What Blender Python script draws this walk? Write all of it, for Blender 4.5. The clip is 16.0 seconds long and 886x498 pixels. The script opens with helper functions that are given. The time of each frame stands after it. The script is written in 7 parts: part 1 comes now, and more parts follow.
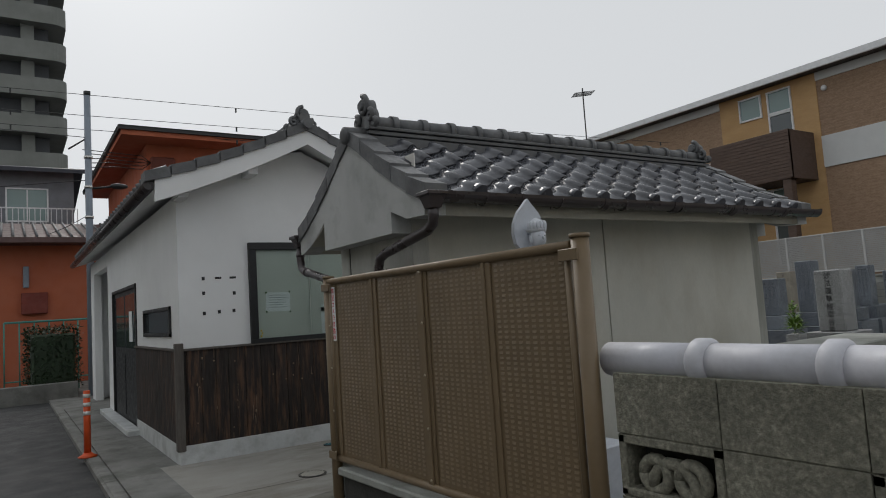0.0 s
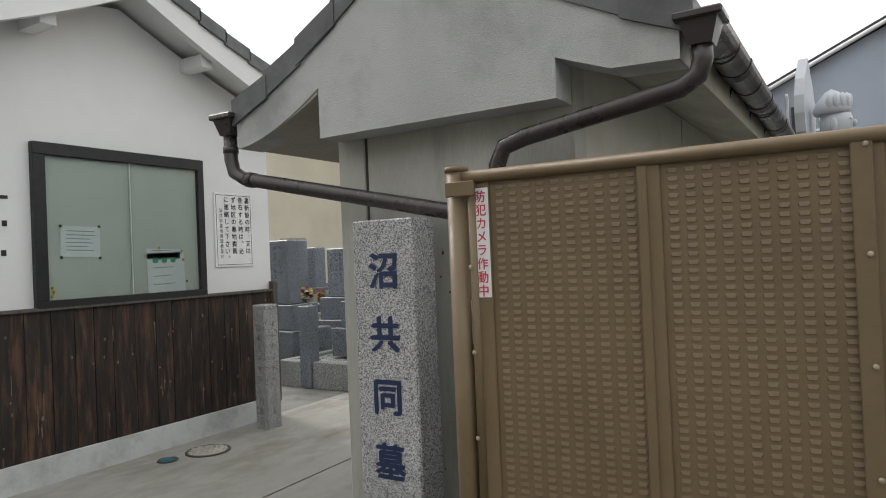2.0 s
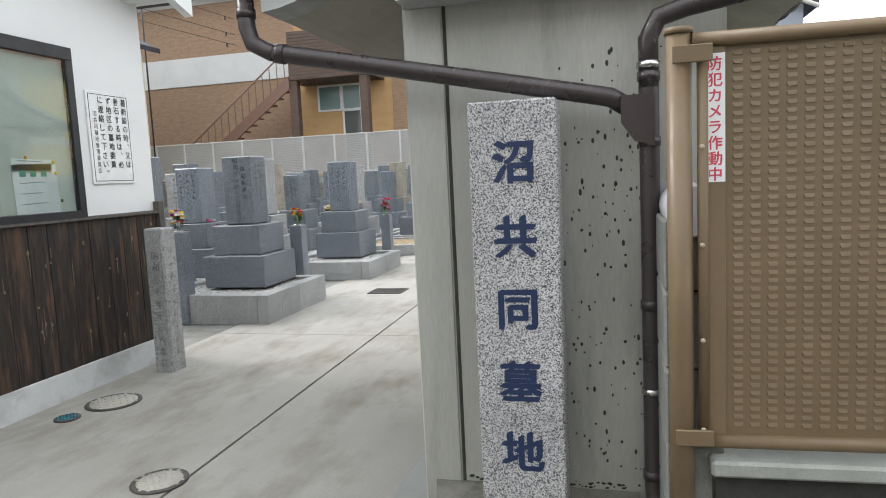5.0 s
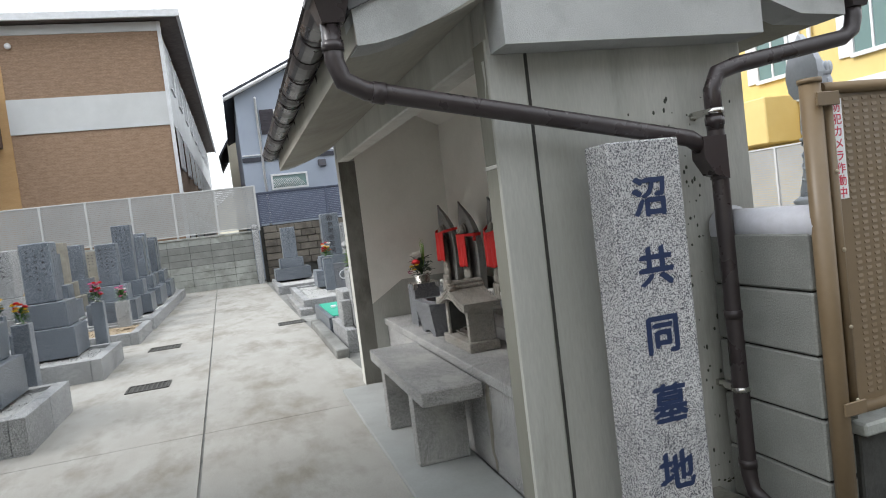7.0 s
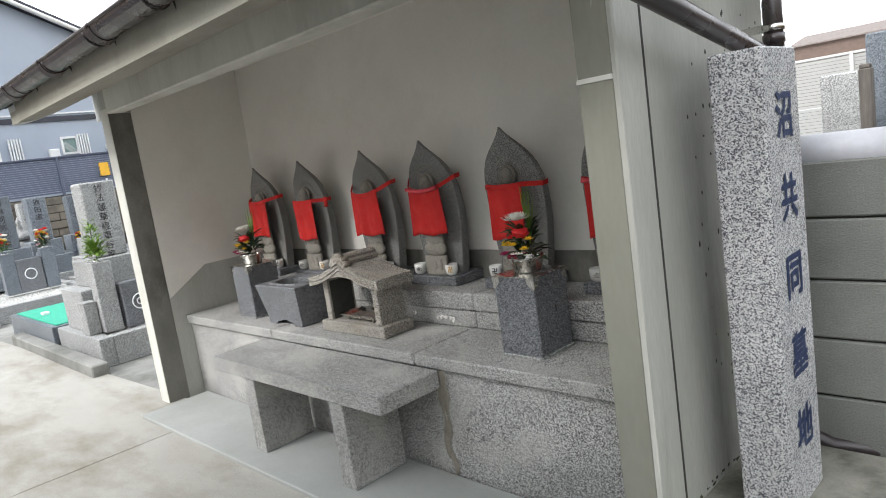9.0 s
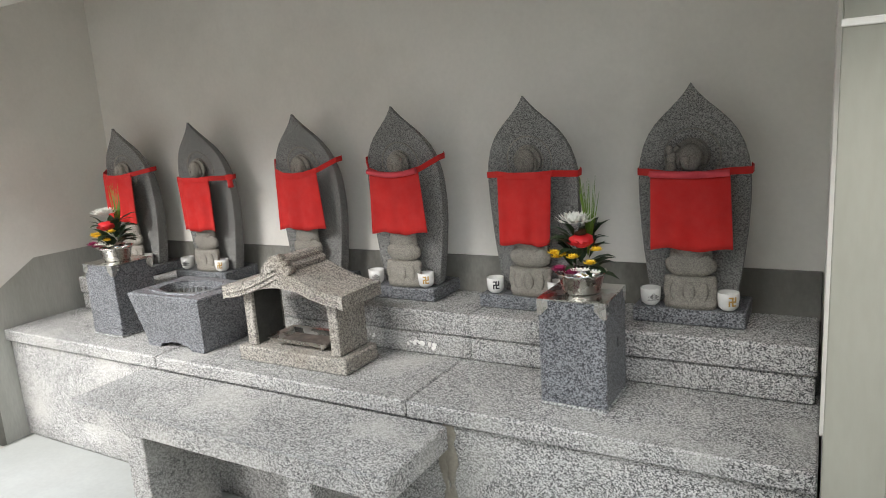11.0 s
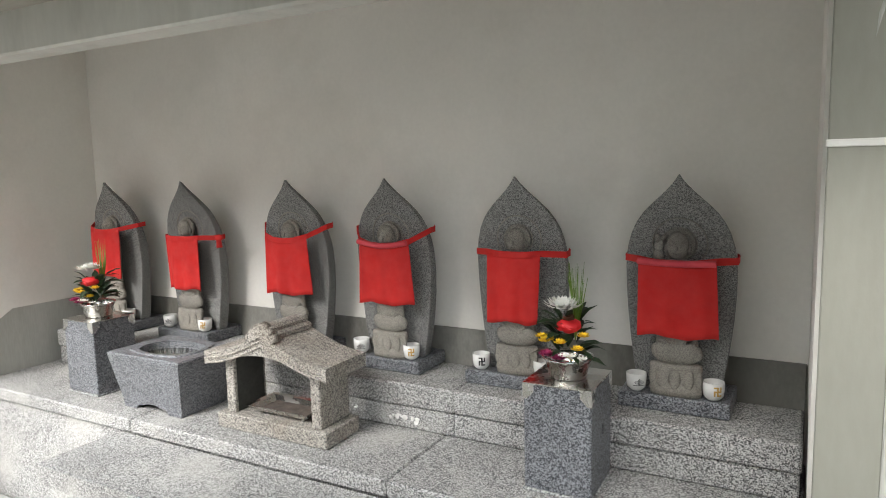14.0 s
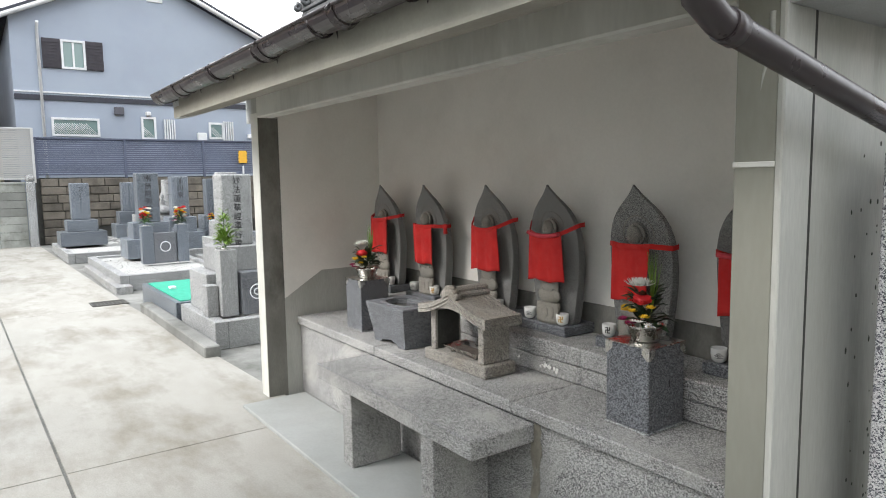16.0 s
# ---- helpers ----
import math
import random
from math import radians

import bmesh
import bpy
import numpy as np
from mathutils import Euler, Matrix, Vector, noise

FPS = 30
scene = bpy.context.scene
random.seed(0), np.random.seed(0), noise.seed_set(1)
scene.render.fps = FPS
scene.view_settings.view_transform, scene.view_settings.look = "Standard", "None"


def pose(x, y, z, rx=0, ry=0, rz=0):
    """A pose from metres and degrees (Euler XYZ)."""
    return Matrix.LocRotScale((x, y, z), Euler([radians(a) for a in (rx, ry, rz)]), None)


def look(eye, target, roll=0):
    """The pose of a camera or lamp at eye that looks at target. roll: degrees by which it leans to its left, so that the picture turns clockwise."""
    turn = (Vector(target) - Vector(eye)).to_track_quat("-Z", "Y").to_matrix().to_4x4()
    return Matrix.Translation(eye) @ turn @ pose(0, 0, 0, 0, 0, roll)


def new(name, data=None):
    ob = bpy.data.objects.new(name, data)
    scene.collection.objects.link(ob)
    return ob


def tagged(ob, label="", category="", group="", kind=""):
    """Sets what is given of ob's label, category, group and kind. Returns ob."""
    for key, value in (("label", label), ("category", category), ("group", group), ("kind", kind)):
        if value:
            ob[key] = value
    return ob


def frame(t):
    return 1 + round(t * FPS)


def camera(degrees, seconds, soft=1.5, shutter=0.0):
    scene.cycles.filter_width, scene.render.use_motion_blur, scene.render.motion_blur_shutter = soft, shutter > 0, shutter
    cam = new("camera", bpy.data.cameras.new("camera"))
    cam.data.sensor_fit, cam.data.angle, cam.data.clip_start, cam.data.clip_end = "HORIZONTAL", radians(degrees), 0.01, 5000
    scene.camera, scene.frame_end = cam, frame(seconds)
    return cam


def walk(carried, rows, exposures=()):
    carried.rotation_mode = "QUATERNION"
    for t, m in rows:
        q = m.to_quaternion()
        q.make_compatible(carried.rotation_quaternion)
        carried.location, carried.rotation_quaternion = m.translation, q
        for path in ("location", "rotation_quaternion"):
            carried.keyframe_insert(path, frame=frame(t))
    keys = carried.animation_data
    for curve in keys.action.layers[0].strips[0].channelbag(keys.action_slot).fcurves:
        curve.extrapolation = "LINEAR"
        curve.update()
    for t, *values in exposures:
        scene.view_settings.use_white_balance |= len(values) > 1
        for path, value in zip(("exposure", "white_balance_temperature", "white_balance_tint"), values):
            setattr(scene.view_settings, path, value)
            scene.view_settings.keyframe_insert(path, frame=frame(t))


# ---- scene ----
cam = camera(67.0, 16.0, soft=1.0)
EXPOSURES = [(0.0, -0.55, 6500, 10), (1.0, -0.15, 6600, 10), (1.5, 0.22, 6700, 10), (2.0, 0.5, 6750, 10), (2.5, 0.85, 6750, 10), (3.0, 1.1, 6750, 10), (3.5, 1.2, 6750, 10), (6.0, 1.05, 6300, 10), (7.0, 0.9, 6300, 10), (8.0, 1.05, 6350, 10), (9.0, 1.35, 6400, 10), (9.5, 1.5, 6450, 10), (12.0, 1.98, 6450, 10), (13.5, 1.96, 6450, 10), (14.5, 1.95, 6500, 10), (15.0, 1.9, 6550, 10), (15.5, 1.7, 6500, 10), (16.0, 1.38, 6400, 10)]
PATH = [
    (0, (1.974, 1.748, 1.473), (3.274, 3.732, 1.676), -3.7),
    (0.5, (1.980, 2.532, 1.465), (3.452, 4.393, 1.637), -4.5),
    (1, (1.929, 3.281, 1.424), (3.564, 5.004, 1.574), -2.4),
    (1.5, (1.941, 3.965, 1.395), (3.716, 5.544, 1.536), -4.3),
    (2, (1.887, 4.541, 1.434), (3.908, 5.798, 1.461), -2.4),
    (2.5, (1.916, 4.900, 1.420), (3.988, 6.070, 1.368), -2.7),
    (3, (1.968, 5.157, 1.390), (4.103, 6.201, 1.247), -3.2),
    (3.5, (1.849, 5.300, 1.344), (4.053, 6.151, 1.050), -2.3),
    (6, (1.775, 6.395, 1.402), (4.144, 6.604, 1.296), -3.8),
    (6.5, (1.820, 6.897, 1.432), (4.188, 6.677, 1.336), -4.0),
    (7, (1.925, 7.334, 1.417), (4.202, 6.651, 1.292), -6.9),
    (7.5, (2.006, 7.711, 1.460), (4.133, 6.676, 1.197), -9.7),
    (8, (2.357, 7.875, 1.407), (4.346, 6.609, 1.078), -10.6),
    (8.5, (2.785, 8.025, 1.421), (4.615, 6.531, 1.140), -9.0),
    (9, (3.184, 8.066, 1.434), (4.878, 6.430, 1.086), -8.4),
    (9.5, (3.582, 7.979, 1.448), (5.204, 6.253, 1.213), -12.0),
    (9.7, (3.718, 8.000, 1.417), (5.205, 6.163, 1.138), -9.2),
    (11.8, (4.354, 7.800, 1.459), (5.492, 5.764, 0.985), -3.2),
    (12, (4.359, 7.800, 1.434), (5.487, 5.756, 0.975), -2.7),
    (12.5, (4.379, 7.809, 1.448), (5.459, 5.748, 0.942), -1.8),
    (13, (4.330, 7.764, 1.445), (5.409, 5.707, 0.920), -2.3),
    (13.5, (4.302, 7.731, 1.438), (5.472, 5.726, 0.915), -2.2),
    (14, (4.271, 7.861, 1.530), (5.403, 5.787, 1.244), -1.3),
    (14.5, (4.102, 7.956, 1.572), (5.254, 5.892, 1.298), -1.3),
    (15, (3.833, 7.943, 1.547), (5.284, 6.088, 1.200), -2.4),
    (15.5, (3.538, 8.073, 1.561), (5.247, 6.439, 1.286), -0.4),
    (16, (3.239, 8.075, 1.537), (5.176, 6.715, 1.286), -0.9),
]
walk(cam, [(t, look(eye, target, roll)) for t, eye, target, roll in PATH], EXPOSURES)

# ---- light ----
SUN_EL, SUN_AZ = 38.0, 8.0
world = bpy.data.worlds.new("overcast")
scene.world = world
world.use_nodes = True
wn, wl = world.node_tree.nodes, world.node_tree.links
wn.clear()
sky = wn.new("ShaderNodeTexSky")
sky.sky_type, sky.sun_disc = "NISHITA", False
sky.sun_elevation, sky.sun_rotation = radians(SUN_EL), radians(SUN_AZ)
sky.air_density, sky.dust_density = 1.0, 4.0
sat = wn.new("ShaderNodeHueSaturation")
sat.inputs["Saturation"].default_value = 0.12
mixer = wn.new("ShaderNodeMix")
mixer.data_type = "RGBA"
mixer.inputs[0].default_value = 0.93
mixer.inputs[7].default_value = (8.6, 8.9, 9.2, 1)
bg = wn.new("ShaderNodeBackground")
bg.inputs["Strength"].default_value = 0.115
wout = wn.new("ShaderNodeOutputWorld")
wl.new(sky.outputs[0], sat.inputs["Color"])
wl.new(sat.outputs[0], mixer.inputs[6])
wl.new(mixer.outputs[2], bg.inputs["Color"])
wl.new(bg.outputs[0], wout.inputs["Surface"])
sun = bpy.data.lights.new("sun", "SUN")
sun.energy, sun.angle, sun.color = 1.7, radians(32), (1.0, 0.97, 0.93)
sun_ob = new("sun", sun)
az = radians(SUN_AZ)
sun_ob.matrix_world = look((math.sin(az) * 30, math.cos(az) * 30, 30 * math.tan(radians(SUN_EL))), (0, 0, 0))


# ---- materials ----
def surf(name, base, alt=None, scale=3.0, rough=0.8, metal=0.0, fine=60.0, fine_amt=0.25, bump=0.15, bump_scale=60.0, stain=None, stain_scale=1.2, stain_amt=0.5, stretch=None, var=0.0, dist=0.004, coat=0.0):
    """A procedural surface: two tones at a broad scale, fine grain, an optional stain, and relief."""
    m = bpy.data.materials.new(name)
    m.use_nodes = True
    n, l = m.node_tree.nodes, m.node_tree.links
    b = n["Principled BSDF"]
    b.inputs["Roughness"].default_value, b.inputs["Metallic"].default_value = rough, metal
    b.inputs["Coat Weight"].default_value = coat
    alt = alt or tuple(c * 0.8 for c in base)
    co = n.new("ShaderNodeNewGeometry").outputs["Position"]
    if stretch:
        mp = n.new("ShaderNodeMapping")
        mp.inputs["Scale"].default_value = stretch
        l.new(co, mp.inputs["Vector"])
        co = mp.outputs[0]

    def tex(s, detail=4.0, rough_=0.6, lo=0.35, hi=0.65):
        t = n.new("ShaderNodeTexNoise")
        t.inputs["Scale"].default_value, t.inputs["Detail"].default_value, t.inputs["Roughness"].default_value = s, detail, rough_
        l.new(co, t.inputs["Vector"])
        r = n.new("ShaderNodeMapRange")
        r.inputs[1].default_value, r.inputs[2].default_value = lo, hi
        l.new(t.outputs[0], r.inputs[0])
        return r.outputs[0]

    def mix(f, a, c, mode="MIX"):
        x = n.new("ShaderNodeMix")
        x.data_type, x.blend_type = "RGBA", mode
        for k, v in ((0, f), (6, a), (7, c)):
            if isinstance(v, (int, float)):
                x.inputs[k].default_value = v
            elif isinstance(v, tuple):
                x.inputs[k].default_value = (*v, 1)
            else:
                l.new(v, x.inputs[k])
        return x.outputs[2]

    def times(v, k):
        x = n.new("ShaderNodeMath")
        x.operation = "MULTIPLY"
        l.new(v, x.inputs[0])
        x.inputs[1].default_value = k
        return x.outputs[0]

    col = mix(tex(scale), base, alt)
    g = tex(fine, 2.0, 0.5, 0.3, 0.7)
    col = mix(times(g, fine_amt), col, tuple(c * 0.45 for c in base))
    if stain:
        col = mix(times(tex(stain_scale, 6.0, 0.65, 0.48, 0.68), stain_amt), col, stain)
    if var:
        oi = n.new("ShaderNodeObjectInfo")
        v = n.new("ShaderNodeMapRange")
        v.inputs[3].default_value, v.inputs[4].default_value = 1 - var, 1 + var
        l.new(oi.outputs["Random"], v.inputs[0])
        h = n.new("ShaderNodeHueSaturation")
        l.new(v.outputs[0], h.inputs["Value"])
        l.new(col, h.inputs["Color"])
        col = h.outputs[0]
    l.new(col, b.inputs["Base Color"])
    if bump:
        bp = n.new("ShaderNodeBump")
        bp.inputs["Strength"].default_value, bp.inputs["Distance"].default_value = bump, dist
        l.new(tex(bump_scale, 5.0, 0.65, 0.2, 0.8), bp.inputs["Height"])
        l.new(bp.outputs[0], b.inputs["Normal"])
    rr = n.new("ShaderNodeMapRange")
    rr.inputs[3].default_value, rr.inputs[4].default_value = max(rough - 0.12, 0.02), min(rough + 0.1, 1)
    l.new(tex(scale * 3), rr.inputs[0])
    l.new(rr.outputs[0], b.inputs["Roughness"])
    return m


def granite(name, light, mid, dark, grain=220.0, rough=0.6, lo=0.42, hi=0.58, stain=None, stain_amt=0.4, var=0.06):
    """Speckled stone: crystals of three tones, a broad shade, an optional stain."""
    m = bpy.data.materials.new(name)
    m.use_nodes = True
    n, l = m.node_tree.nodes, m.node_tree.links
    b = n["Principled BSDF"]
    b.inputs["Roughness"].default_value = rough
    co = n.new("ShaderNodeNewGeometry").outputs["Position"]
    v = n.new("ShaderNodeTexVoronoi")
    v.inputs["Scale"].default_value = grain
    l.new(co, v.inputs["Vector"])
    sep = n.new("ShaderNodeSeparateColor")
    l.new(v.outputs["Color"], sep.inputs[0])
    r = n.new("ShaderNodeValToRGB")
    e = r.color_ramp.elements
    e[0].position, e[0].color = 0.0, (*dark, 1)
    e[1].position, e[1].color = 1.0, (*light, 1)
    for p, c in ((lo * 0.5, dark), (lo, mid), (hi, mid), (hi + 0.15, light)):
        x = e.new(p)
        x.color = (*c, 1)
    l.new(sep.outputs[0], r.inputs[0])
    t = n.new("ShaderNodeTexNoise")
    t.inputs["Scale"].default_value, t.inputs["Detail"].default_value = 2.2, 5.0
    l.new(co, t.inputs["Vector"])
    mr = n.new("ShaderNodeMapRange")
    mr.inputs[1].default_value, mr.inputs[2].default_value = 0.3, 0.7
    mr.inputs[3].default_value, mr.inputs[4].default_value = 0.8, 1.12
    l.new(t.outputs[0], mr.inputs[0])
    h = n.new("ShaderNodeHueSaturation")
    l.new(r.outputs[0], h.inputs["Color"])
    l.new(mr.outputs[0], h.inputs["Value"])
    col = h.outputs[0]
    if stain:
        t2 = n.new("ShaderNodeTexNoise")
        t2.inputs["Scale"].default_value, t2.inputs["Detail"].default_value = 4.0, 7.0
        l.new(co, t2.inputs["Vector"])
        m2 = n.new("ShaderNodeMapRange")
        m2.inputs[1].default_value, m2.inputs[2].default_value, m2.inputs[4].default_value = 0.5, 0.68, stain_amt
        l.new(t2.outputs[0], m2.inputs[0])
        x = n.new("ShaderNodeMix")
        x.data_type = "RGBA"
        x.inputs[7].default_value = (*stain, 1)
        l.new(m2.outputs[0], x.inputs[0])
        l.new(col, x.inputs[6])
        col = x.outputs[2]
    if var:
        oi = n.new("ShaderNodeObjectInfo")
        q = n.new("ShaderNodeMapRange")
        q.inputs[3].default_value, q.inputs[4].default_value = 1 - var, 1 + var
        l.new(oi.outputs["Random"], q.inputs[0])
        h2 = n.new("ShaderNodeHueSaturation")
        l.new(q.outputs[0], h2.inputs["Value"])
        l.new(col, h2.inputs["Color"])
        col = h2.outputs[0]
    l.new(col, b.inputs["Base Color"])
    bp = n.new("ShaderNodeBump")
    bp.inputs["Strength"].default_value, bp.inputs["Distance"].default_value = 0.12, 0.002
    l.new(sep.outputs[1], bp.inputs["Height"])
    l.new(bp.outputs[0], b.inputs["Normal"])
    return m


def plain(name, c, rough=0.5, metal=0.0, emit=None):
    return surf(name, c, tuple(x * 0.88 for x in c), 6.0, rough, metal, 150.0, 0.06, 0.04, 90.0)


CONC = surf("concrete_grey", (0.40, 0.41, 0.38), (0.29, 0.30, 0.275), 2.2, 0.88, fine=120, fine_amt=0.22, bump=0.25, bump_scale=70, stain=(0.13, 0.135, 0.11), stain_scale=2.6, stain_amt=0.6)
CONC_RAIN = surf("concrete_streaked", (0.50, 0.50, 0.465), (0.37, 0.372, 0.335), 2.0, 0.88, fine=120, fine_amt=0.2, bump=0.2, bump_scale=60, stain=(0.14, 0.145, 0.12), stain_scale=3.0, stain_amt=0.5, stretch=(1, 1, 0.18))
BASE_CONC = surf("mossy_concrete", (0.24, 0.232, 0.20), (0.14, 0.137, 0.115), 5.0, 0.9, fine=140, fine_amt=0.3, bump=0.4, bump_scale=60, stain=(0.06, 0.06, 0.045), stain_scale=5.0, stain_amt=0.8)
SOFFIT = surf("soffit_concrete", (0.40, 0.385, 0.325), (0.32, 0.307, 0.26), 2.0, 0.9, fine_amt=0.15, bump=0.12, stain=(0.16, 0.15, 0.12), stain_amt=0.4)
RENDERED = surf("grey_render", (0.54, 0.55, 0.54), (0.45, 0.46, 0.45), 1.6, 0.92, fine=260, fine_amt=0.3, bump=0.4, bump_scale=240, stain=(0.20, 0.205, 0.19), stain_scale=2.2, stain_amt=0.5, dist=0.003)
PLASTER = surf("cream_plaster", (0.80, 0.775, 0.725), (0.75, 0.725, 0.675), 1.2, 0.9, fine_amt=0.06, bump=0.05, stain=(0.48, 0.46, 0.41), stain_scale=1.5, stain_amt=0.25)
LINTEL = surf("pale_smooth_concrete", (0.66, 0.655, 0.60), (0.57, 0.565, 0.52), 1.6, 0.85, fine_amt=0.1, bump=0.1, stain=(0.20, 0.195, 0.165), stain_amt=0.5, stretch=(1, 1, 0.3))
DADO = surf("dark_stained_concrete", (0.25, 0.245, 0.22), (0.17, 0.165, 0.145), 3.0, 0.9, fine=120, fine_amt=0.25, bump=0.25, bump_scale=70, stain=(0.07, 0.065, 0.052), stain_scale=3.2, stain_amt=0.75, stretch=(1, 1, 0.5))
BACKWALL = surf("smooth_render", (0.60, 0.59, 0.53), (0.52, 0.52, 0.47), 1.6, 0.85, fine=60, fine_amt=0.08, bump=0.08, stain=(0.36, 0.33, 0.26), stain_scale=1.3, stain_amt=0.45, stretch=(1, 1, 0.5))
OLIVE = surf("olive_concrete", (0.29, 0.282, 0.235), (0.24, 0.234, 0.195), 2.0, 0.88, fine_amt=0.12, bump=0.12, stain=(0.36, 0.36, 0.33), stain_scale=1.6, stain_amt=0.4, stretch=(1, 1, 0.3))
MOULD = surf("black_mould", (0.07, 0.075, 0.06), (0.045, 0.05, 0.04), 20, 0.95)
WHITE = surf("white_render", (0.82, 0.83, 0.83), (0.76, 0.77, 0.77), 1.0, 0.9, fine=200, fine_amt=0.06, bump=0.1, bump_scale=180, stain=(0.66, 0.67, 0.66), stain_scale=0.9, stain_amt=0.25)
PLINTH = surf("white_plinth", (0.62, 0.64, 0.64), (0.5, 0.52, 0.52), 2.0, 0.9, fine_amt=0.12, bump=0.2, stain=(0.3, 0.31, 0.29), stain_scale=4.0, stain_amt=0.5)
FLOOR = surf("paving_concrete", (0.36, 0.35, 0.322), (0.315, 0.303, 0.272), 2.0, 0.86, fine=110, fine_amt=0.22, bump=0.2, bump_scale=90, stain=(0.15, 0.13, 0.095), stain_scale=1.5, stain_amt=0.6, stretch=(0.6, 1.15, 1))
APRON = surf("smooth_concrete", (0.34, 0.35, 0.34), (0.29, 0.30, 0.285), 1.5, 0.85, fine_amt=0.1, bump=0.1, stain=(0.3, 0.3, 0.28), stain_amt=0.4)
ASPHALT = surf("asphalt", (0.055, 0.056, 0.058), (0.04, 0.041, 0.043), 1.2, 0.8, fine=260, fine_amt=0.4, bump=0.6, bump_scale=220, dist=0.005)
EDGE = surf("gutter_concrete", (0.25, 0.25, 0.235), (0.17, 0.17, 0.16), 1.8, 0.88, fine_amt=0.2, bump=0.25, stain=(0.07, 0.072, 0.06), stain_scale=2.0, stain_amt=0.7)
TILE = surf("roof_tile", (0.115, 0.12, 0.135), (0.075, 0.078, 0.09), 5.0, 0.22, fine_amt=0.2, bump=0.1, bump_scale=50, var=0.25, coat=0.4)
TILE_DULL = surf("ridge_tile", (0.14, 0.145, 0.15), (0.09, 0.092, 0.095), 6.0, 0.55, fine_amt=0.25, bump=0.15, var=0.15)
CAP = surf("glazed_cap_tile", (0.56, 0.565, 0.61), (0.49, 0.495, 0.54), 5.0, 0.5, fine_amt=0.12, bump=0.06, stain=(0.34, 0.34, 0.33), stain_scale=4.0, stain_amt=0.35, var=0.06)
GUTTER = surf("dark_brown_plastic", (0.046, 0.036, 0.037), (0.040, 0.032, 0.033), 2.0, 0.33, fine_amt=0.05, bump=0.015, stain=(0.065, 0.06, 0.06), stain_scale=9.0, stain_amt=0.25)
BROWN = surf("brown_powder_coat", (0.195, 0.138, 0.078), (0.172, 0.121, 0.067), 3.0, 0.5, fine_amt=0.08, bump=0.05, stain=(0.13, 0.095, 0.055), stain_scale=2.5, stain_amt=0.3)
RIVET = plain("pale_rivet", (0.42, 0.36, 0.26), 0.4)
WOOD = surf("charred_cedar", (0.026, 0.018, 0.014), (0.011, 0.008, 0.007), 4.0, 0.7, fine=90, fine_amt=0.4, bump=0.5, bump_scale=30, stain=(0.13, 0.065, 0.035), stain_scale=7.0, stain_amt=0.7, stretch=(3.2, 3.2, 0.35), var=0.3, dist=0.006)
WOOD_GREY = surf("weathered_post", (0.14, 0.125, 0.11), (0.08, 0.07, 0.062), 8.0, 0.85, fine_amt=0.4, bump=0.5, stretch=(3, 3, 0.3))
BLOCK = surf("concrete_block", (0.27, 0.275, 0.255), (0.21, 0.215, 0.2), 2.5, 0.92, fine=170, fine_amt=0.45, bump=0.5, bump_scale=150, stain=(0.13, 0.135, 0.12), stain_scale=2.0, stain_amt=0.45, var=0.08)
OLDBLOCK = surf("old_pebbled_block", (0.38, 0.365, 0.29), (0.15, 0.148, 0.115), 60.0, 0.95, fine=45, fine_amt=0.8, bump=1.0, bump_scale=70, stain=(0.07, 0.07, 0.055), stain_scale=1.8, stain_amt=0.55, var=0.08)
DARKWALL = surf("near_black_concrete", (0.05, 0.05, 0.045), (0.02, 0.02, 0.018), 3.0, 0.9, fine_amt=0.4, bump=0.5, stain=(0.13, 0.13, 0.11), stain_scale=3, stain_amt=0.5)
GRAN = granite("light_granite", (0.64, 0.64, 0.64), (0.42, 0.42, 0.43), (0.07, 0.07, 0.085), 300)
GRAN_MID = granite("grey_granite", (0.42, 0.42, 0.41), (0.24, 0.24, 0.24), (0.045, 0.045, 0.05), 230, stain=(0.35, 0.33, 0.28), stain_amt=0.35)
GRAN_LEDGE = granite("weathered_granite", (0.54, 0.535, 0.52), (0.28, 0.278, 0.27), (0.04, 0.04, 0.04), 330, rough=0.75, lo=0.44, hi=0.58, stain=(0.46, 0.45, 0.42), stain_amt=0.5)
GRAN_DARK = granite("blue_grey_granite", (0.25, 0.26, 0.275), (0.14, 0.145, 0.155), (0.022, 0.024, 0.03), 320, rough=0.42, lo=0.5)
GRAN_BLUE = granite("polished_blue_granite", (0.26, 0.285, 0.315), (0.12, 0.14, 0.165), (0.035, 0.042, 0.052), 240, rough=0.3, var=0.18)
GRAN_PALE = granite("pale_granite", (0.48, 0.485, 0.48), (0.29, 0.295, 0.29), (0.08, 0.08, 0.085), 230, rough=0.65, var=0.1)
GRAN_TAN = granite("tan_granite", (0.47, 0.44, 0.39), (0.28, 0.262, 0.235), (0.04, 0.036, 0.033), 330, rough=0.75, stain=(0.16, 0.12, 0.08), stain_amt=0.4)
STATUE = granite("statue_granite", (0.28, 0.277, 0.265), (0.185, 0.183, 0.176), (0.075, 0.074, 0.07), 420, rough=0.85, var=0.05)
STATUE_BODY = granite("carved_sandstone", (0.36, 0.335, 0.29), (0.27, 0.25, 0.22), (0.15, 0.14, 0.12), 600, rough=0.9, stain=(0.12, 0.115, 0.105), stain_amt=0.5)
MARBLE = surf("pale_blue_stone", (0.60, 0.63, 0.68), (0.5, 0.53, 0.58), 5.0, 0.7, fine_amt=0.12, bump=0.15)
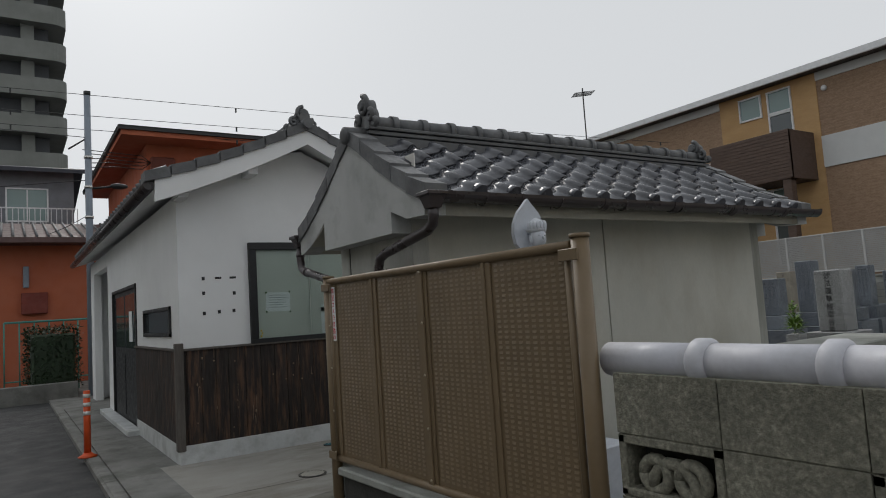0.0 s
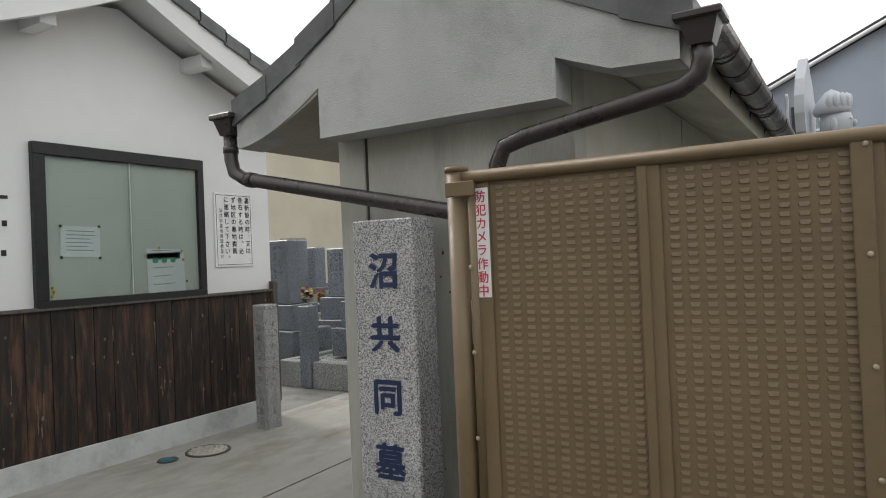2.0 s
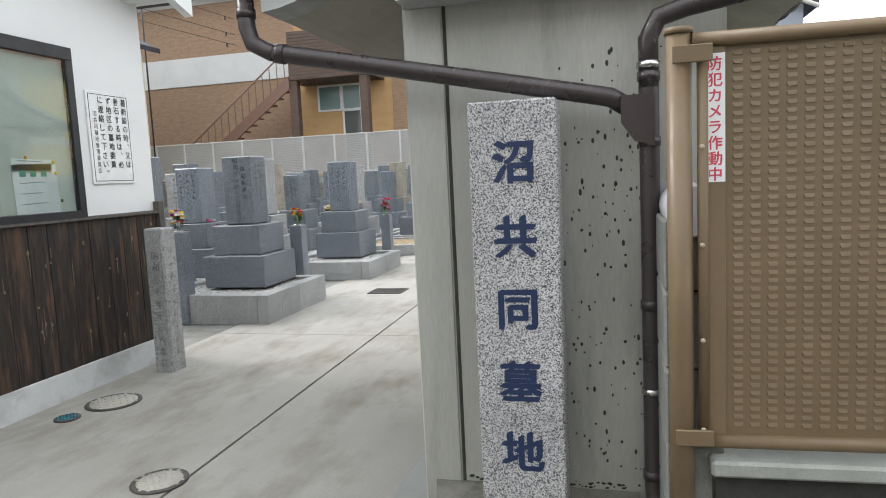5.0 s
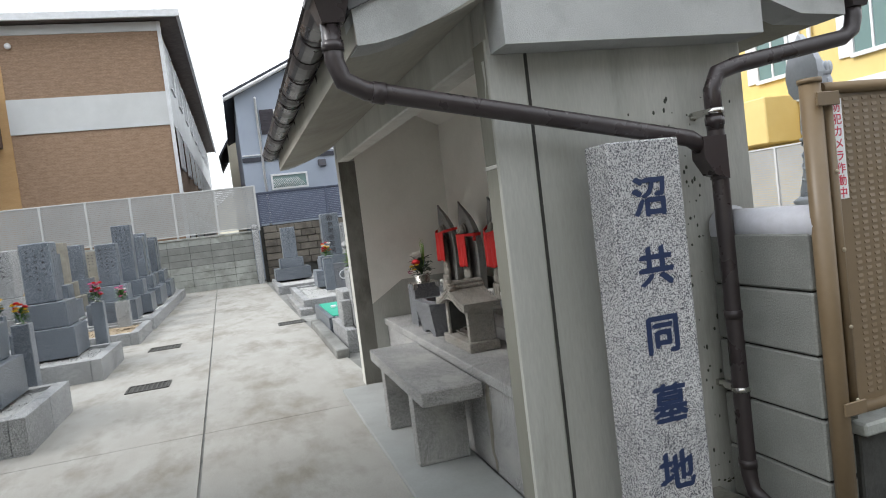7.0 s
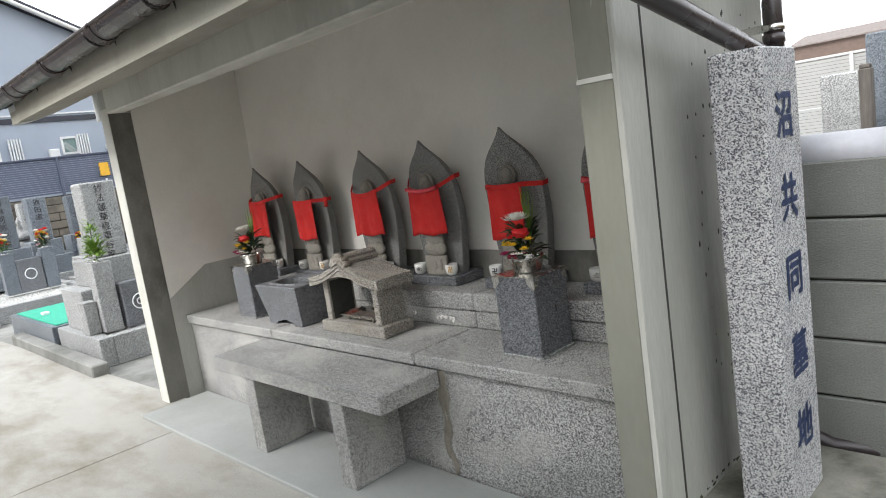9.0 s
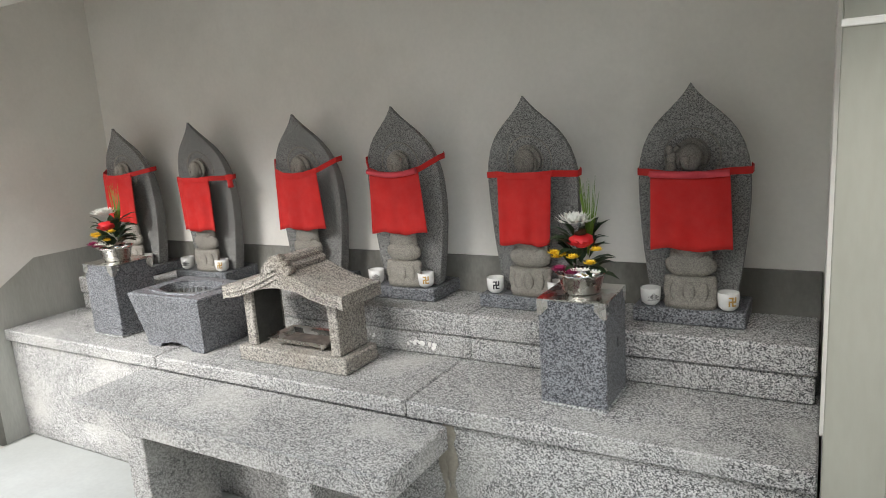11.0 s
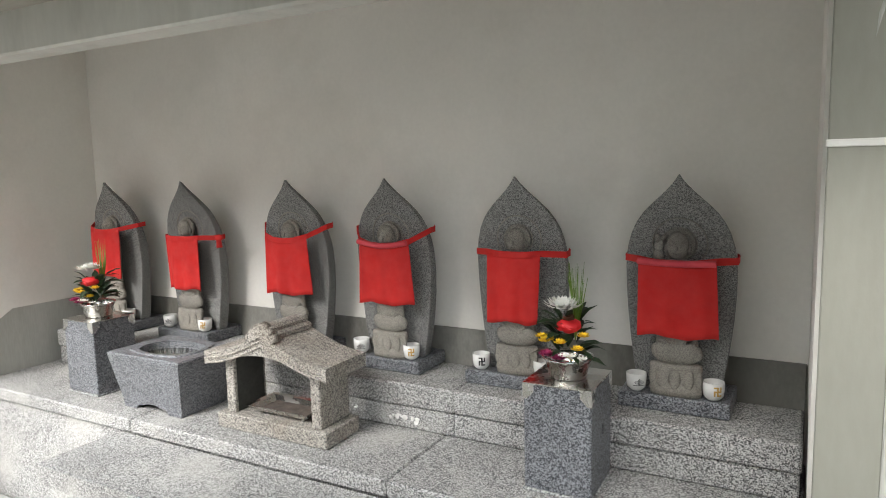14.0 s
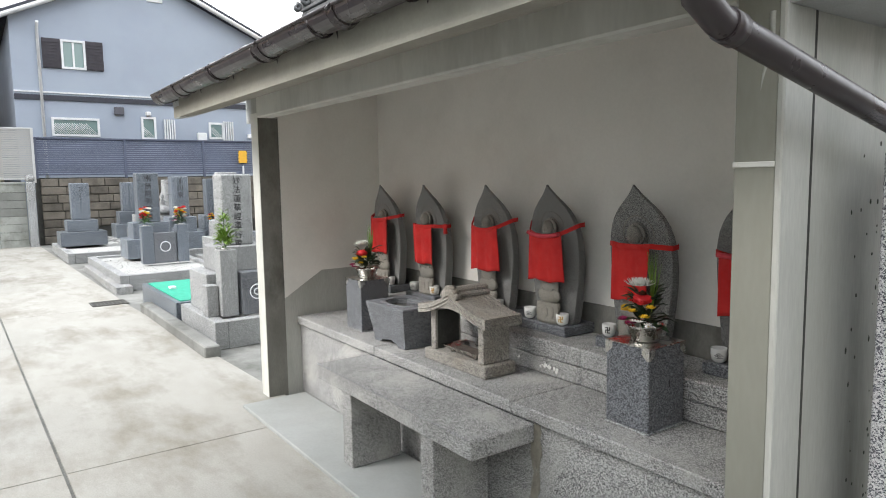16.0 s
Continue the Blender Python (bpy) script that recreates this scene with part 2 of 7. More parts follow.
SANDSTONE = surf("old_sandstone", (0.36, 0.33, 0.27), (0.26, 0.24, 0.20), 4.0, 0.92, fine=140, fine_amt=0.35, bump=0.5, stain=(0.17, 0.16, 0.13), stain_scale=3, stain_amt=0.5)
RED = surf("red_cloth", (0.62, 0.022, 0.018), (0.50, 0.016, 0.014), 6.0, 0.85, fine=500, fine_amt=0.1, bump=0.2, bump_scale=400, dist=0.001)
PINK = surf("faded_red_ribbon", (0.66, 0.07, 0.09), (0.55, 0.05, 0.07), 8.0, 0.8, fine_amt=0.05, bump=0.05)
CERAMIC = plain("white_ceramic", (0.78, 0.77, 0.74), 0.2)
GOLD = plain("gold_paint", (0.50, 0.30, 0.07), 0.4)
INK = plain("black_ink", (0.02, 0.02, 0.022), 0.6)
NAVY = plain("navy_lettering", (0.016, 0.032, 0.095), 0.6)
STEEL = surf("stainless_steel", (0.62, 0.61, 0.58), (0.55, 0.54, 0.51), 5.0, 0.25, metal=1.0, fine_amt=0.05, bump=0.03)
DARKMETAL = surf("black_aluminium", (0.018, 0.019, 0.021), (0.013, 0.014, 0.015), 5.0, 0.5, fine_amt=0.08, bump=0.04)
IRON = surf("cast_iron", (0.11, 0.105, 0.095), (0.07, 0.066, 0.06), 6.0, 0.7, metal=0.3, fine_amt=0.3, bump=0.3)
LIDM = surf("pale_manhole", (0.50, 0.48, 0.42), (0.4, 0.385, 0.34), 6.0, 0.75, fine=90, fine_amt=0.3, bump=0.3)
TEAL = plain("teal_lid", (0.03, 0.16, 0.20), 0.5)
BOARD = surf("notice_felt", (0.62, 0.65, 0.60), (0.57, 0.60, 0.555), 3.0, 0.8, fine_amt=0.08, bump=0.05)
PAPER = plain("paper", (0.84, 0.87, 0.88), 0.7)
SIGNW = plain("white_sign", (0.85, 0.86, 0.86), 0.35)
STICKRED = plain("red_print", (0.62, 0.06, 0.10), 0.5)
GRAVEL = surf("white_gravel", (0.62, 0.62, 0.60), (0.3, 0.3, 0.29), 60.0, 0.9, fine=120, fine_amt=0.5, bump=1.0, bump_scale=70, dist=0.01)
LEAF = surf("leaf_green", (0.055, 0.13, 0.028), (0.035, 0.085, 0.02), 12.0, 0.55, fine_amt=0.1, bump=0.1, var=0.2)
LEAF_DARK = surf("leaf_dark", (0.025, 0.055, 0.02), (0.016, 0.036, 0.014), 12.0, 0.5, fine_amt=0.1, bump=0.1, var=0.2)
LEAF_LIME = surf("leaf_lime", (0.16, 0.27, 0.03), (0.11, 0.2, 0.025), 12.0, 0.55, fine_amt=0.1, bump=0.1)
PETALW = plain("white_petal", (0.82, 0.82, 0.76), 0.6)
PETALR = plain("red_petal", (0.60, 0.015, 0.02), 0.6)
PETALY = plain("yellow_petal", (0.80, 0.52, 0.02), 0.6)
PETALM = plain("magenta_petal", (0.32, 0.02, 0.10), 0.6)
PETALP = plain("pink_petal", (0.62, 0.16, 0.32), 0.6)
NOTICEY = plain("yellow_notice", (0.75, 0.42, 0.03), 0.5)
GREENNET = surf("green_netting", (0.02, 0.36, 0.24), (0.015, 0.28, 0.18), 20.0, 0.7, fine=200, fine_amt=0.3, bump=0.3)
FENCEW = surf("pale_louvre", (0.52, 0.52, 0.51), (0.46, 0.46, 0.45), 1.0, 0.5, fine_amt=0.05, bump=0.03)
FENCEB = surf("blue_louvre", (0.085, 0.10, 0.15), (0.07, 0.082, 0.125), 1.0, 0.5, fine_amt=0.05, bump=0.03)
BLUEH = surf("pale_blue_render", (0.34, 0.385, 0.455), (0.315, 0.355, 0.425), 0.6, 0.9, fine=60, fine_amt=0.06, bump=0.1)
NAVYTRIM = plain("navy_trim", (0.03, 0.032, 0.045), 0.6)
BRICKTAN = surf("tan_brick", (0.41, 0.28, 0.19), (0.32, 0.215, 0.14), 3.5, 0.9, fine=14, fine_amt=0.35, bump=0.2, stretch=(1, 1, 3.2), var=0.1)
ORANGETILE = surf("ochre_tile", (0.52, 0.33, 0.155), (0.46, 0.285, 0.13), 1.0, 0.8, fine=14, fine_amt=0.15, bump=0.1, stretch=(1, 1, 3))
BANDW = surf("pale_siding", (0.62, 0.63, 0.62), (0.56, 0.57, 0.56), 1.0, 0.7, fine_amt=0.08, bump=0.1)
BALC = surf("brown_siding", (0.11, 0.072, 0.055), (0.085, 0.055, 0.042), 2.0, 0.7, fine=20, fine_amt=0.2, bump=0.1, stretch=(1, 1, 3))
STAIRM = plain("brown_stair_steel", (0.19, 0.105, 0.08), 0.5)
ROOFB = surf("slate_brown_roof", (0.17, 0.14, 0.125), (0.13, 0.105, 0.095), 2.0, 0.7, fine=10, fine_amt=0.3, bump=0.1)
ORANGEH = surf("orange_render", (0.44, 0.13, 0.065), (0.38, 0.105, 0.05), 0.8, 0.85, fine_amt=0.08, bump=0.1)
YELLOWH = surf("yellow_render", (0.70, 0.54, 0.22), (0.65, 0.49, 0.19), 0.8, 0.85, fine_amt=0.05, bump=0.1)
TERRA = surf("terracotta_roof", (0.30, 0.12, 0.07), (0.22, 0.09, 0.05), 3.0, 0.8, fine=8, fine_amt=0.4, bump=0.3, var=0.1)
CREAMH = surf("cream_render", (0.62, 0.58, 0.46), (0.56, 0.52, 0.41), 0.8, 0.9, fine_amt=0.06, bump=0.1)
TOWER = surf("tower_panel", (0.20, 0.21, 0.195), (0.16, 0.17, 0.155), 0.5, 0.9, fine_amt=0.1, bump=0.1)
# Darker tower tone: shade between the balconies is put into the colour.
TOWERDARK = plain("tower_recess_shade", (0.05, 0.055, 0.06), 0.6)
STONEWALL = surf("old_retaining_stone", (0.17, 0.15, 0.125), (0.10, 0.09, 0.075), 2.0, 0.95, fine_amt=0.4, bump=0.6, stain=(0.05, 0.045, 0.04), stain_scale=2, stain_amt=0.6, var=0.25)
PLASTORANGE = plain("orange_plastic", (0.75, 0.10, 0.02), 0.45)
REFLECT = plain("white_reflector", (0.75, 0.75, 0.72), 0.35)
POLEM = surf("galvanised_pole", (0.22, 0.26, 0.31), (0.18, 0.21, 0.25), 2.0, 0.55, fine_amt=0.1, bump=0.05)
WHITEPAINT = plain("white_frame", (0.72, 0.73, 0.74), 0.5)


def glass_mat(name, tint=(0.10, 0.12, 0.13), rough=0.06):
    m = bpy.data.materials.new(name)
    m.use_nodes = True
    b = m.node_tree.nodes["Principled BSDF"]
    b.inputs["Base Color"].default_value = (*tint, 1)
    b.inputs["Roughness"].default_value = rough
    b.inputs["Specular IOR Level"].default_value = 0.8
    return m


WINDOW = glass_mat("dark_window_glass", (0.05, 0.065, 0.07))
CURTAIN = glass_mat("curtained_glass", (0.16, 0.24, 0.23), 0.15)


def clear_mat(name):
    m = bpy.data.materials.new(name)
    m.use_nodes = True
    n, l = m.node_tree.nodes, m.node_tree.links
    n.clear()
    out, mx, tr, gl, fr = (n.new("ShaderNode" + k) for k in ("OutputMaterial", "MixShader", "BsdfTransparent", "BsdfGlossy", "Fresnel"))
    gl.inputs["Roughness"].default_value = 0.03
    tr.inputs["Color"].default_value = (0.93, 0.96, 0.95, 1)
    fr.inputs["IOR"].default_value = 1.3
    l.new(fr.outputs[0], mx.inputs[0])
    l.new(tr.outputs[0], mx.inputs[1])
    l.new(gl.outputs[0], mx.inputs[2])
    l.new(mx.outputs[0], out.inputs["Surface"])
    return m


CLEAR = clear_mat("clear_pane")


# ---- mesh helpers ----
class M:
    """A mesh in the making: points, faces and whether they are smooth."""

    def __init__(self):
        self.v, self.f, self.s = [], [], []

    def add(self, v, f, smooth=False):
        k = len(self.v)
        self.v += [tuple(p) for p in v]
        self.f += [tuple(i + k for i in q) for q in f]
        self.s += [smooth] * len(f)
        return self

    def box(self, x0, x1, y0, y1, z0, z1, c=0.004):
        if x1 < x0: x0, x1 = x1, x0
        if y1 < y0: y0, y1 = y1, y0
        if z1 < z0: z0, z1 = z1, z0
        c = min(c, (x1 - x0) * 0.3, (y1 - y0) * 0.3, (z1 - z0) * 0.3)
        if c <= 0.0004:
            v = [(x, y, z) for x in (x0, x1) for y in (y0, y1) for z in (z0, z1)]
            return self.add(v, [(0, 1, 3, 2), (4, 6, 7, 5), (0, 4, 5, 1), (2, 3, 7, 6), (0, 2, 6, 4), (1, 5, 7, 3)])
        v, ix = [], {}
        for i, (x, sx) in enumerate(((x0, 1), (x1, -1))):
            for j, (y, sy) in enumerate(((y0, 1), (y1, -1))):
                for k, (z, sz) in enumerate(((z0, 1), (z1, -1))):
                    for a in range(3):
                        ix[i, j, k, a] = len(v)
                        v.append((x + (0 if a == 0 else sx * c), y + (0 if a == 1 else sy * c), z + (0 if a == 2 else sz * c)))
        f = []
        for i in (0, 1):
            q = [ix[i, 0, 0, 0], ix[i, 0, 1, 0], ix[i, 1, 1, 0], ix[i, 1, 0, 0]]
            f.append(q if i == 0 else q[::-1])
            q = [ix[0, i, 0, 1], ix[1, i, 0, 1], ix[1, i, 1, 1], ix[0, i, 1, 1]]
            f.append(q if i == 0 else q[::-1])
            q = [ix[0, 0, i, 2], ix[0, 1, i, 2], ix[1, 1, i, 2], ix[1, 0, i, 2]]
            f.append(q if i == 0 else q[::-1])
        for a in (0, 1):
            for b in (0, 1):
                f.append((ix[a, b, 0, 0], ix[a, b, 1, 0], ix[a, b, 1, 1], ix[a, b, 0, 1]))
                f.append((ix[a, 0, b, 0], ix[a, 1, b, 0], ix[a, 1, b, 2], ix[a, 0, b, 2]))
                f.append((ix[0, a, b, 1], ix[1, a, b, 1], ix[1, a, b, 2], ix[0, a, b, 2]))
                for k in (0, 1):
                    f.append((ix[a, b, k, 0], ix[a, b, k, 1], ix[a, b, k, 2]))
        return self.add(v, f)

    def prism(self, poly, axis, a, b):
        """A closed outline in the plane across the axis, drawn from a to b along it."""
        def at(p, t):
            return {"x": (t, p[0], p[1]), "y": (p[0], t, p[1]), "z": (p[0], p[1], t)}[axis]
        n = len(poly)
        v = [at(p, a) for p in poly] + [at(p, b) for p in poly]
        return self.add(v, [tuple(range(n)), tuple(range(2 * n - 1, n - 1, -1))] + [(i, (i + 1) % n, n + (i + 1) % n, n + i) for i in range(n)])

    def tube(self, pts, r, n=12, caps=True, hollow=False):
        """A round bar along points, with a radius or one for each."""
        pts = [Vector(p) for p in pts]
        rs = r if isinstance(r, (list, tuple)) else [r] * len(pts)
        v, f = [], []
        ref = None
        for i, p in enumerate(pts):
            d = (pts[min(i + 1, len(pts) - 1)] - pts[max(i - 1, 0)]).normalized()
            if ref is None:
                ref = Vector((0, 0, 1)) if abs(d.z) < 0.9 else Vector((1, 0, 0))
            s = d.cross(ref).normalized()
            u = s.cross(d).normalized()
            ref = u
            v += [p + (s * math.cos(2 * math.pi * k / n) + u * math.sin(2 * math.pi * k / n)) * rs[i] for k in range(n)]
        for i in range(len(pts) - 1):
            f += [(i * n + k, i * n + (k + 1) % n, (i + 1) * n + (k + 1) % n, (i + 1) * n + k) for k in range(n)]
        self.add(v, f, True)
        if caps:
            k = len(self.v) - len(v)
            self.f += [tuple(range(k + n - 1, k - 1, -1)), tuple(range(k + len(v) - n, k + len(v)))]
            self.s += [False, False]
        return self

    def lathe(self, prof, at=(0, 0, 0), n=20, sx=1.0, sy=1.0):
        """A turned shape: (radius, height) points about an upright axis."""
        v = [(at[0] + r * math.cos(2 * math.pi * k / n) * sx, at[1] + r * math.sin(2 * math.pi * k / n) * sy, at[2] + z) for r, z in prof for k in range(n)]
        f = [(i * n + k, i * n + (k + 1) % n, (i + 1) * n + (k + 1) % n, (i + 1) * n + k) for i in range(len(prof) - 1) for k in range(n)]
        self.add(v, f, True)
        k = len(self.v) - len(v)
        self.f += [tuple(range(k + n - 1, k - 1, -1)), tuple(range(k + len(v) - n, k + len(v)))]
        self.s += [False, False]
        return self

    def blob(self, at, rx, ry, rz, n=12, m=8, warp=0.0, seed=0):
        v, f = [(at[0], at[1], at[2] - rz)], []
        for i in range(1, m):
            a = math.pi * i / m - math.pi / 2
            for k in range(n):
                b = 2 * math.pi * k / n
                q = 1 + warp * noise.noise(Vector((math.cos(b) * 2 + seed, math.sin(b) * 2, a * 2)))
                v.append((at[0] + rx * q * math.cos(a) * math.cos(b), at[1] + ry * q * math.cos(a) * math.sin(b), at[2] + rz * q * math.sin(a)))
        v.append((at[0], at[1], at[2] + rz))
        for k in range(n):
            f.append((0, 1 + (k + 1) % n, 1 + k))
            f.append((len(v) - 1, 1 + (m - 2) * n + k, 1 + (m - 2) * n + (k + 1) % n))
        for i in range(m - 2):
            f += [(1 + i * n + k, 1 + i * n + (k + 1) % n, 1 + (i + 1) * n + (k + 1) % n, 1 + (i + 1) * n + k) for k in range(n)]
        return self.add(v, f, True)

    def move(self, mat4):
        self.v = [tuple(mat4 @ Vector(p)) for p in self.v]
        return self

    def join(self, other, mat4=None):
        v = other.v if mat4 is None else [tuple(mat4 @ Vector(p)) for p in other.v]
        k = len(self.v)
        self.v += v
        self.f += [tuple(i + k for i in q) for q in other.f]
        self.s += other.s
        return self

    def mesh(self, name, material):
        me = bpy.data.meshes.new(name)
        me.from_pydata(self.v, [], self.f)
        me.polygons.foreach_set("use_smooth", self.s)
        me.materials.append(material)
        bm = bmesh.new()
        bm.from_mesh(me)
        bmesh.ops.recalc_face_normals(bm, faces=bm.faces)
        bm.to_mesh(me)
        bm.free()
        return me


def part(name, m, material, parent=None, label="", kind=""):
    """One mesh object under a thing or a part. m: a mesh in the making, or a finished mesh to share."""
    ob = new(name, m.mesh(name, material) if isinstance(m, M) else m)
    ob.parent = parent
    return tagged(ob, label, kind=kind)


def thing(name, label, category, loc=(0, 0, 0), rz=0, group="", kind=""):
    ob = new(name)
    ob.location, ob.rotation_euler = loc, (0, 0, radians(rz))
    ob.empty_display_size = 0.1
    return tagged(ob, label, category, group, kind)


def solid(name, m, material, label, category="", group="", kind=""):
    """A top-level thing, or a piece of the setting, of one mesh."""
    return tagged(new(name, m.mesh(name, material)), label, category, group, kind)


def letters(name, text, size, at, face, step, mat, parent, across=0.0, bold=0.0, label=""):
    """One part for each character."""
    r, u, _ = (Vector(q) for q in FACING[face])
    for i, ch in enumerate(text):
        c = Vector(at) + (r * (i * across * size) if across else -u * (i * step * size))
        m = M()
        for k, (a, b) in enumerate(((0, 0), (1, 0.6), (-1, -0.6), (0.4, -1)) if bold else ((0, 0),)):
            writing(m, ch, size, c + r * (a * bold) + u * (b * bold) + _ * (k * 0.00015), face)
        part(name, m, mat, parent, label)


GLYPHS = {}


def glyph(ch):
    """The mesh data of one character, centred, 1 high."""
    if ch not in GLYPHS:
        cu = bpy.data.curves.new("glyph", "FONT")
        cu.body, cu.size, cu.align_x, cu.align_y, cu.resolution_u = ch, 1.0, "CENTER", "CENTER", 3
        ob = new("glyph", cu)
        bpy.context.view_layer.update()
        me = bpy.data.meshes.new_from_object(ob.evaluated_get(bpy.context.evaluated_depsgraph_get()))
        vs, fs = [tuple(v.co) for v in me.vertices], [tuple(p.vertices) for p in me.polygons]
        bpy.data.objects.remove(ob)
        bpy.data.curves.remove(cu)
        bpy.data.meshes.remove(me)
        if vs:
            cx = (min(v[0] for v in vs) + max(v[0] for v in vs)) / 2
            cy = (min(v[1] for v in vs) + max(v[1] for v in vs)) / 2
            if ch in "、。":
                cx, cy = cx - 0.3, cy - 0.3
            vs = [(v[0] - cx, v[1] - cy, 0) for v in vs]
        GLYPHS[ch] = (vs, fs)
    return GLYPHS[ch]


FACING = {"-x": ((0, -1, 0), (0, 0, 1), (-1, 0, 0)), "+y": ((-1, 0, 0), (0, 0, 1), (0, 1, 0)), "-y": ((1, 0, 0), (0, 0, 1), (0, -1, 0)), "+x": ((0, 1, 0), (0, 0, 1), (1, 0, 0))}


def writing(m, text, size, at, face="-x", step=1.1, across=0.0, wide=1.0):
    """Adds characters to m, one under another (across=0) or side by side, the first centred on the point at."""
    r, u, w = (Vector(q) for q in FACING[face])
    for i, ch in enumerate(text):
        vs, fs = glyph(ch)
        c = Vector(at) + (r * (i * across * size) if across else -u * (i * step * size))
        m.add([c + r * p[0] * size * wide + u * p[1] * size for p in vs], fs)
    return m


# ---- ground ----
solid("ground", M().box(-60, 120, -60, 120, -0.6, -0.07, 0), ASPHALT, "grey asphalt street and ground around the cemetery", kind="structure")
solid("pavement", M().box(2.72, 23.6, -6, 30, -0.5, -0.012, 0), EDGE, "stained concrete strip along the street edge and under the graves", kind="structure")
fl = thing("floor", "rain-stained concrete paving of the cemetery aisle, in long slabs", "paving", kind="structure")


def yj(x):
    return 7.72 + (x - 5.0) * 0.024


def slab(x0, x1, lo, hi, top=0.0):
    return M().add([(x0, lo(x0), -0.1), (x1, lo(x1), -0.1), (x1, hi(x1), -0.1), (x0, hi(x0), -0.1), (x0, lo(x0), top), (x1, lo(x1), top), (x1, hi(x1), top), (x0, hi(x0), top)],
                   [(0, 3, 2, 1), (4, 5, 6, 7), (0, 1, 5, 4), (1, 2, 6, 5), (2, 3, 7, 6), (3, 0, 4, 7)])


for x0, x1 in ((3.28, 7.2), (7.208, 12.3), (12.308, 17.6), (17.608, 22.7)):
    part("slab", slab(x0, x1, lambda x: 6.3 if x < 8 else 6.45 + (x - 8) * 0.02, lambda x: yj(x) - 0.009), FLOOR, fl)
    part("slab", slab(x0, x1, lambda x: yj(x) + 0.009, lambda x: 9.34), FLOOR, fl)
solid("kerb_strip", slab(2.86, 3.275, lambda x: 6.75, lambda x: 16.5, 0.012), EDGE, "mossy concrete edge strip beside the street", kind="structure")
solid("apron", M().box(4.12, 7.66, 6.2, 6.66, -0.05, 0.022, 0.006), APRON, "smooth concrete apron in front of the shelter", kind="structure")
for x0, x1 in ((2.74, 2.86),):
    for k in range(14):
        solid("kerb", M().box(x0, x1, 5.9 + k * 0.8, 6.69 + k * 0.8, -0.3, 0.0, 0.01), EDGE, "dirty concrete kerb stone of the street gutter", kind="structure")


def manhole(x, y, r, mat, label):
    t = thing("manhole_cover", label, "manhole cover", (x, y, 0.001))
    part("rim", M().lathe([(r - 0.025, 0), (r, 0), (r, 0.008), (r - 0.02, 0.008)], n=28), IRON, t)
    m = M().lathe([(0.001, 0), (r - 0.024, 0), (r - 0.026, 0.009), (0.001, 0.009)], n=28)
    for i in range(-5, 6):
        for j in range(-5, 6):
            if math.hypot(i, j) < 5.2 and (i + j) % 2 == 0:
                m.box((i - 0.3) * r / 6, (i + 0.3) * r / 6, (j - 0.3) * r / 6, (j + 0.3) * r / 6, 0.009, 0.012, 0)
    part("lid", m, mat, t)


manhole(4.34, 7.81, 0.13, LIDM, "round pale manhole cover with a studded top set in the paving")
manhole(5.32, 8.9, 0.17, LIDM, "round speckled manhole cover beside the wooden wall")
manhole(5.02, 8.98, 0.075, TEAL, "small round teal inspection lid next to the manhole")


def grate(x, y, lx, ly):
    t = thing("drain_grate", "small rusty cast iron drain grate in the paving", "drain grate", (x, y, 0.001), group="drain grates of the aisle")
    m = M()
    m.box(-lx / 2, lx / 2, -ly / 2, -ly / 2 + 0.02, 0, 0.01, 0.002).box(-lx / 2, lx / 2, ly / 2 - 0.02, ly / 2, 0, 0.01, 0.002)
    m.box(-lx / 2, -lx / 2 + 0.02, -ly / 2, ly / 2, 0, 0.01, 0.002).box(lx / 2 - 0.02, lx / 2, -ly / 2, ly / 2, 0, 0.01, 0.002)
    part("frame", m, IRON, t)
    # Flat dark sheet under the bars; its colour stands for the pit's shade.
    part("pit", M().box(-lx / 2 + 0.02, lx / 2 - 0.02, -ly / 2 + 0.02, ly / 2 - 0.02, 0, 0.001, 0), DARKWALL, t)
    for i in range(8):
        y0 = -ly / 2 + 0.03 + i * (ly - 0.06) / 8
        part("bar", M().box(-lx / 2 + 0.02, lx / 2 - 0.02, y0, y0 + 0.012, 0.002, 0.009, 0.001), IRON, t)


grate(9.4, 8.42, 0.34, 0.42)
grate(12.1, 8.53, 0.34, 0.42)
grate(12.66, 6.72, 0.34, 0.42)

# ---- shelter ----
YC = 5.93  # under the ridge


def roof_z(y):
    d = abs(y - YC)
    return 2.735 - 0.79 * d + 0.18 * d * d


sh = thing("shelter", "grey concrete roadside shelter with a tiled gable roof, open in front", "shelter", kind="structure")
X0, X1, YF, YB = 4.12, 7.88, 6.43, 5.37


def gable_wall(x0, x1):
    ys = [YB + (YF - YB) * i / 10 for i in range(11)]
    return M().prism([(YB, -0.05), (YF, -0.05)] + [(y, roof_z(y) - 0.13) for y in ys[::-1]], "x", x0, x1)


w = part("wall_near", gable_wall(X0, X0 + 0.12), CONC_RAIN, sh, "rain-streaked bare concrete end wall with mould spots")
part("wall_far", gable_wall(X1 - 0.12, X1), CONC_RAIN, sh, "bare concrete end wall")
part("wall_back", M().box(X0 + 0.12, 5.822, YB, YB + 0.12, -0.05, 2.2, 0).box(5.822, 5.838, YB + 0.012, YB + 0.12, -0.05, 2.2, 0).box(5.838, X1 - 0.12, YB, YB + 0.12, -0.05, 2.2, 0), BACKWALL, sh, "pale smooth rendered back wall with a joint")
part("groove", M().box(X0 - 0.003, X0 + 0.02, YF - 0.147, YF - 0.135, 0.0, 1.945, 0.001), DARKWALL, w, "dark recessed joint")
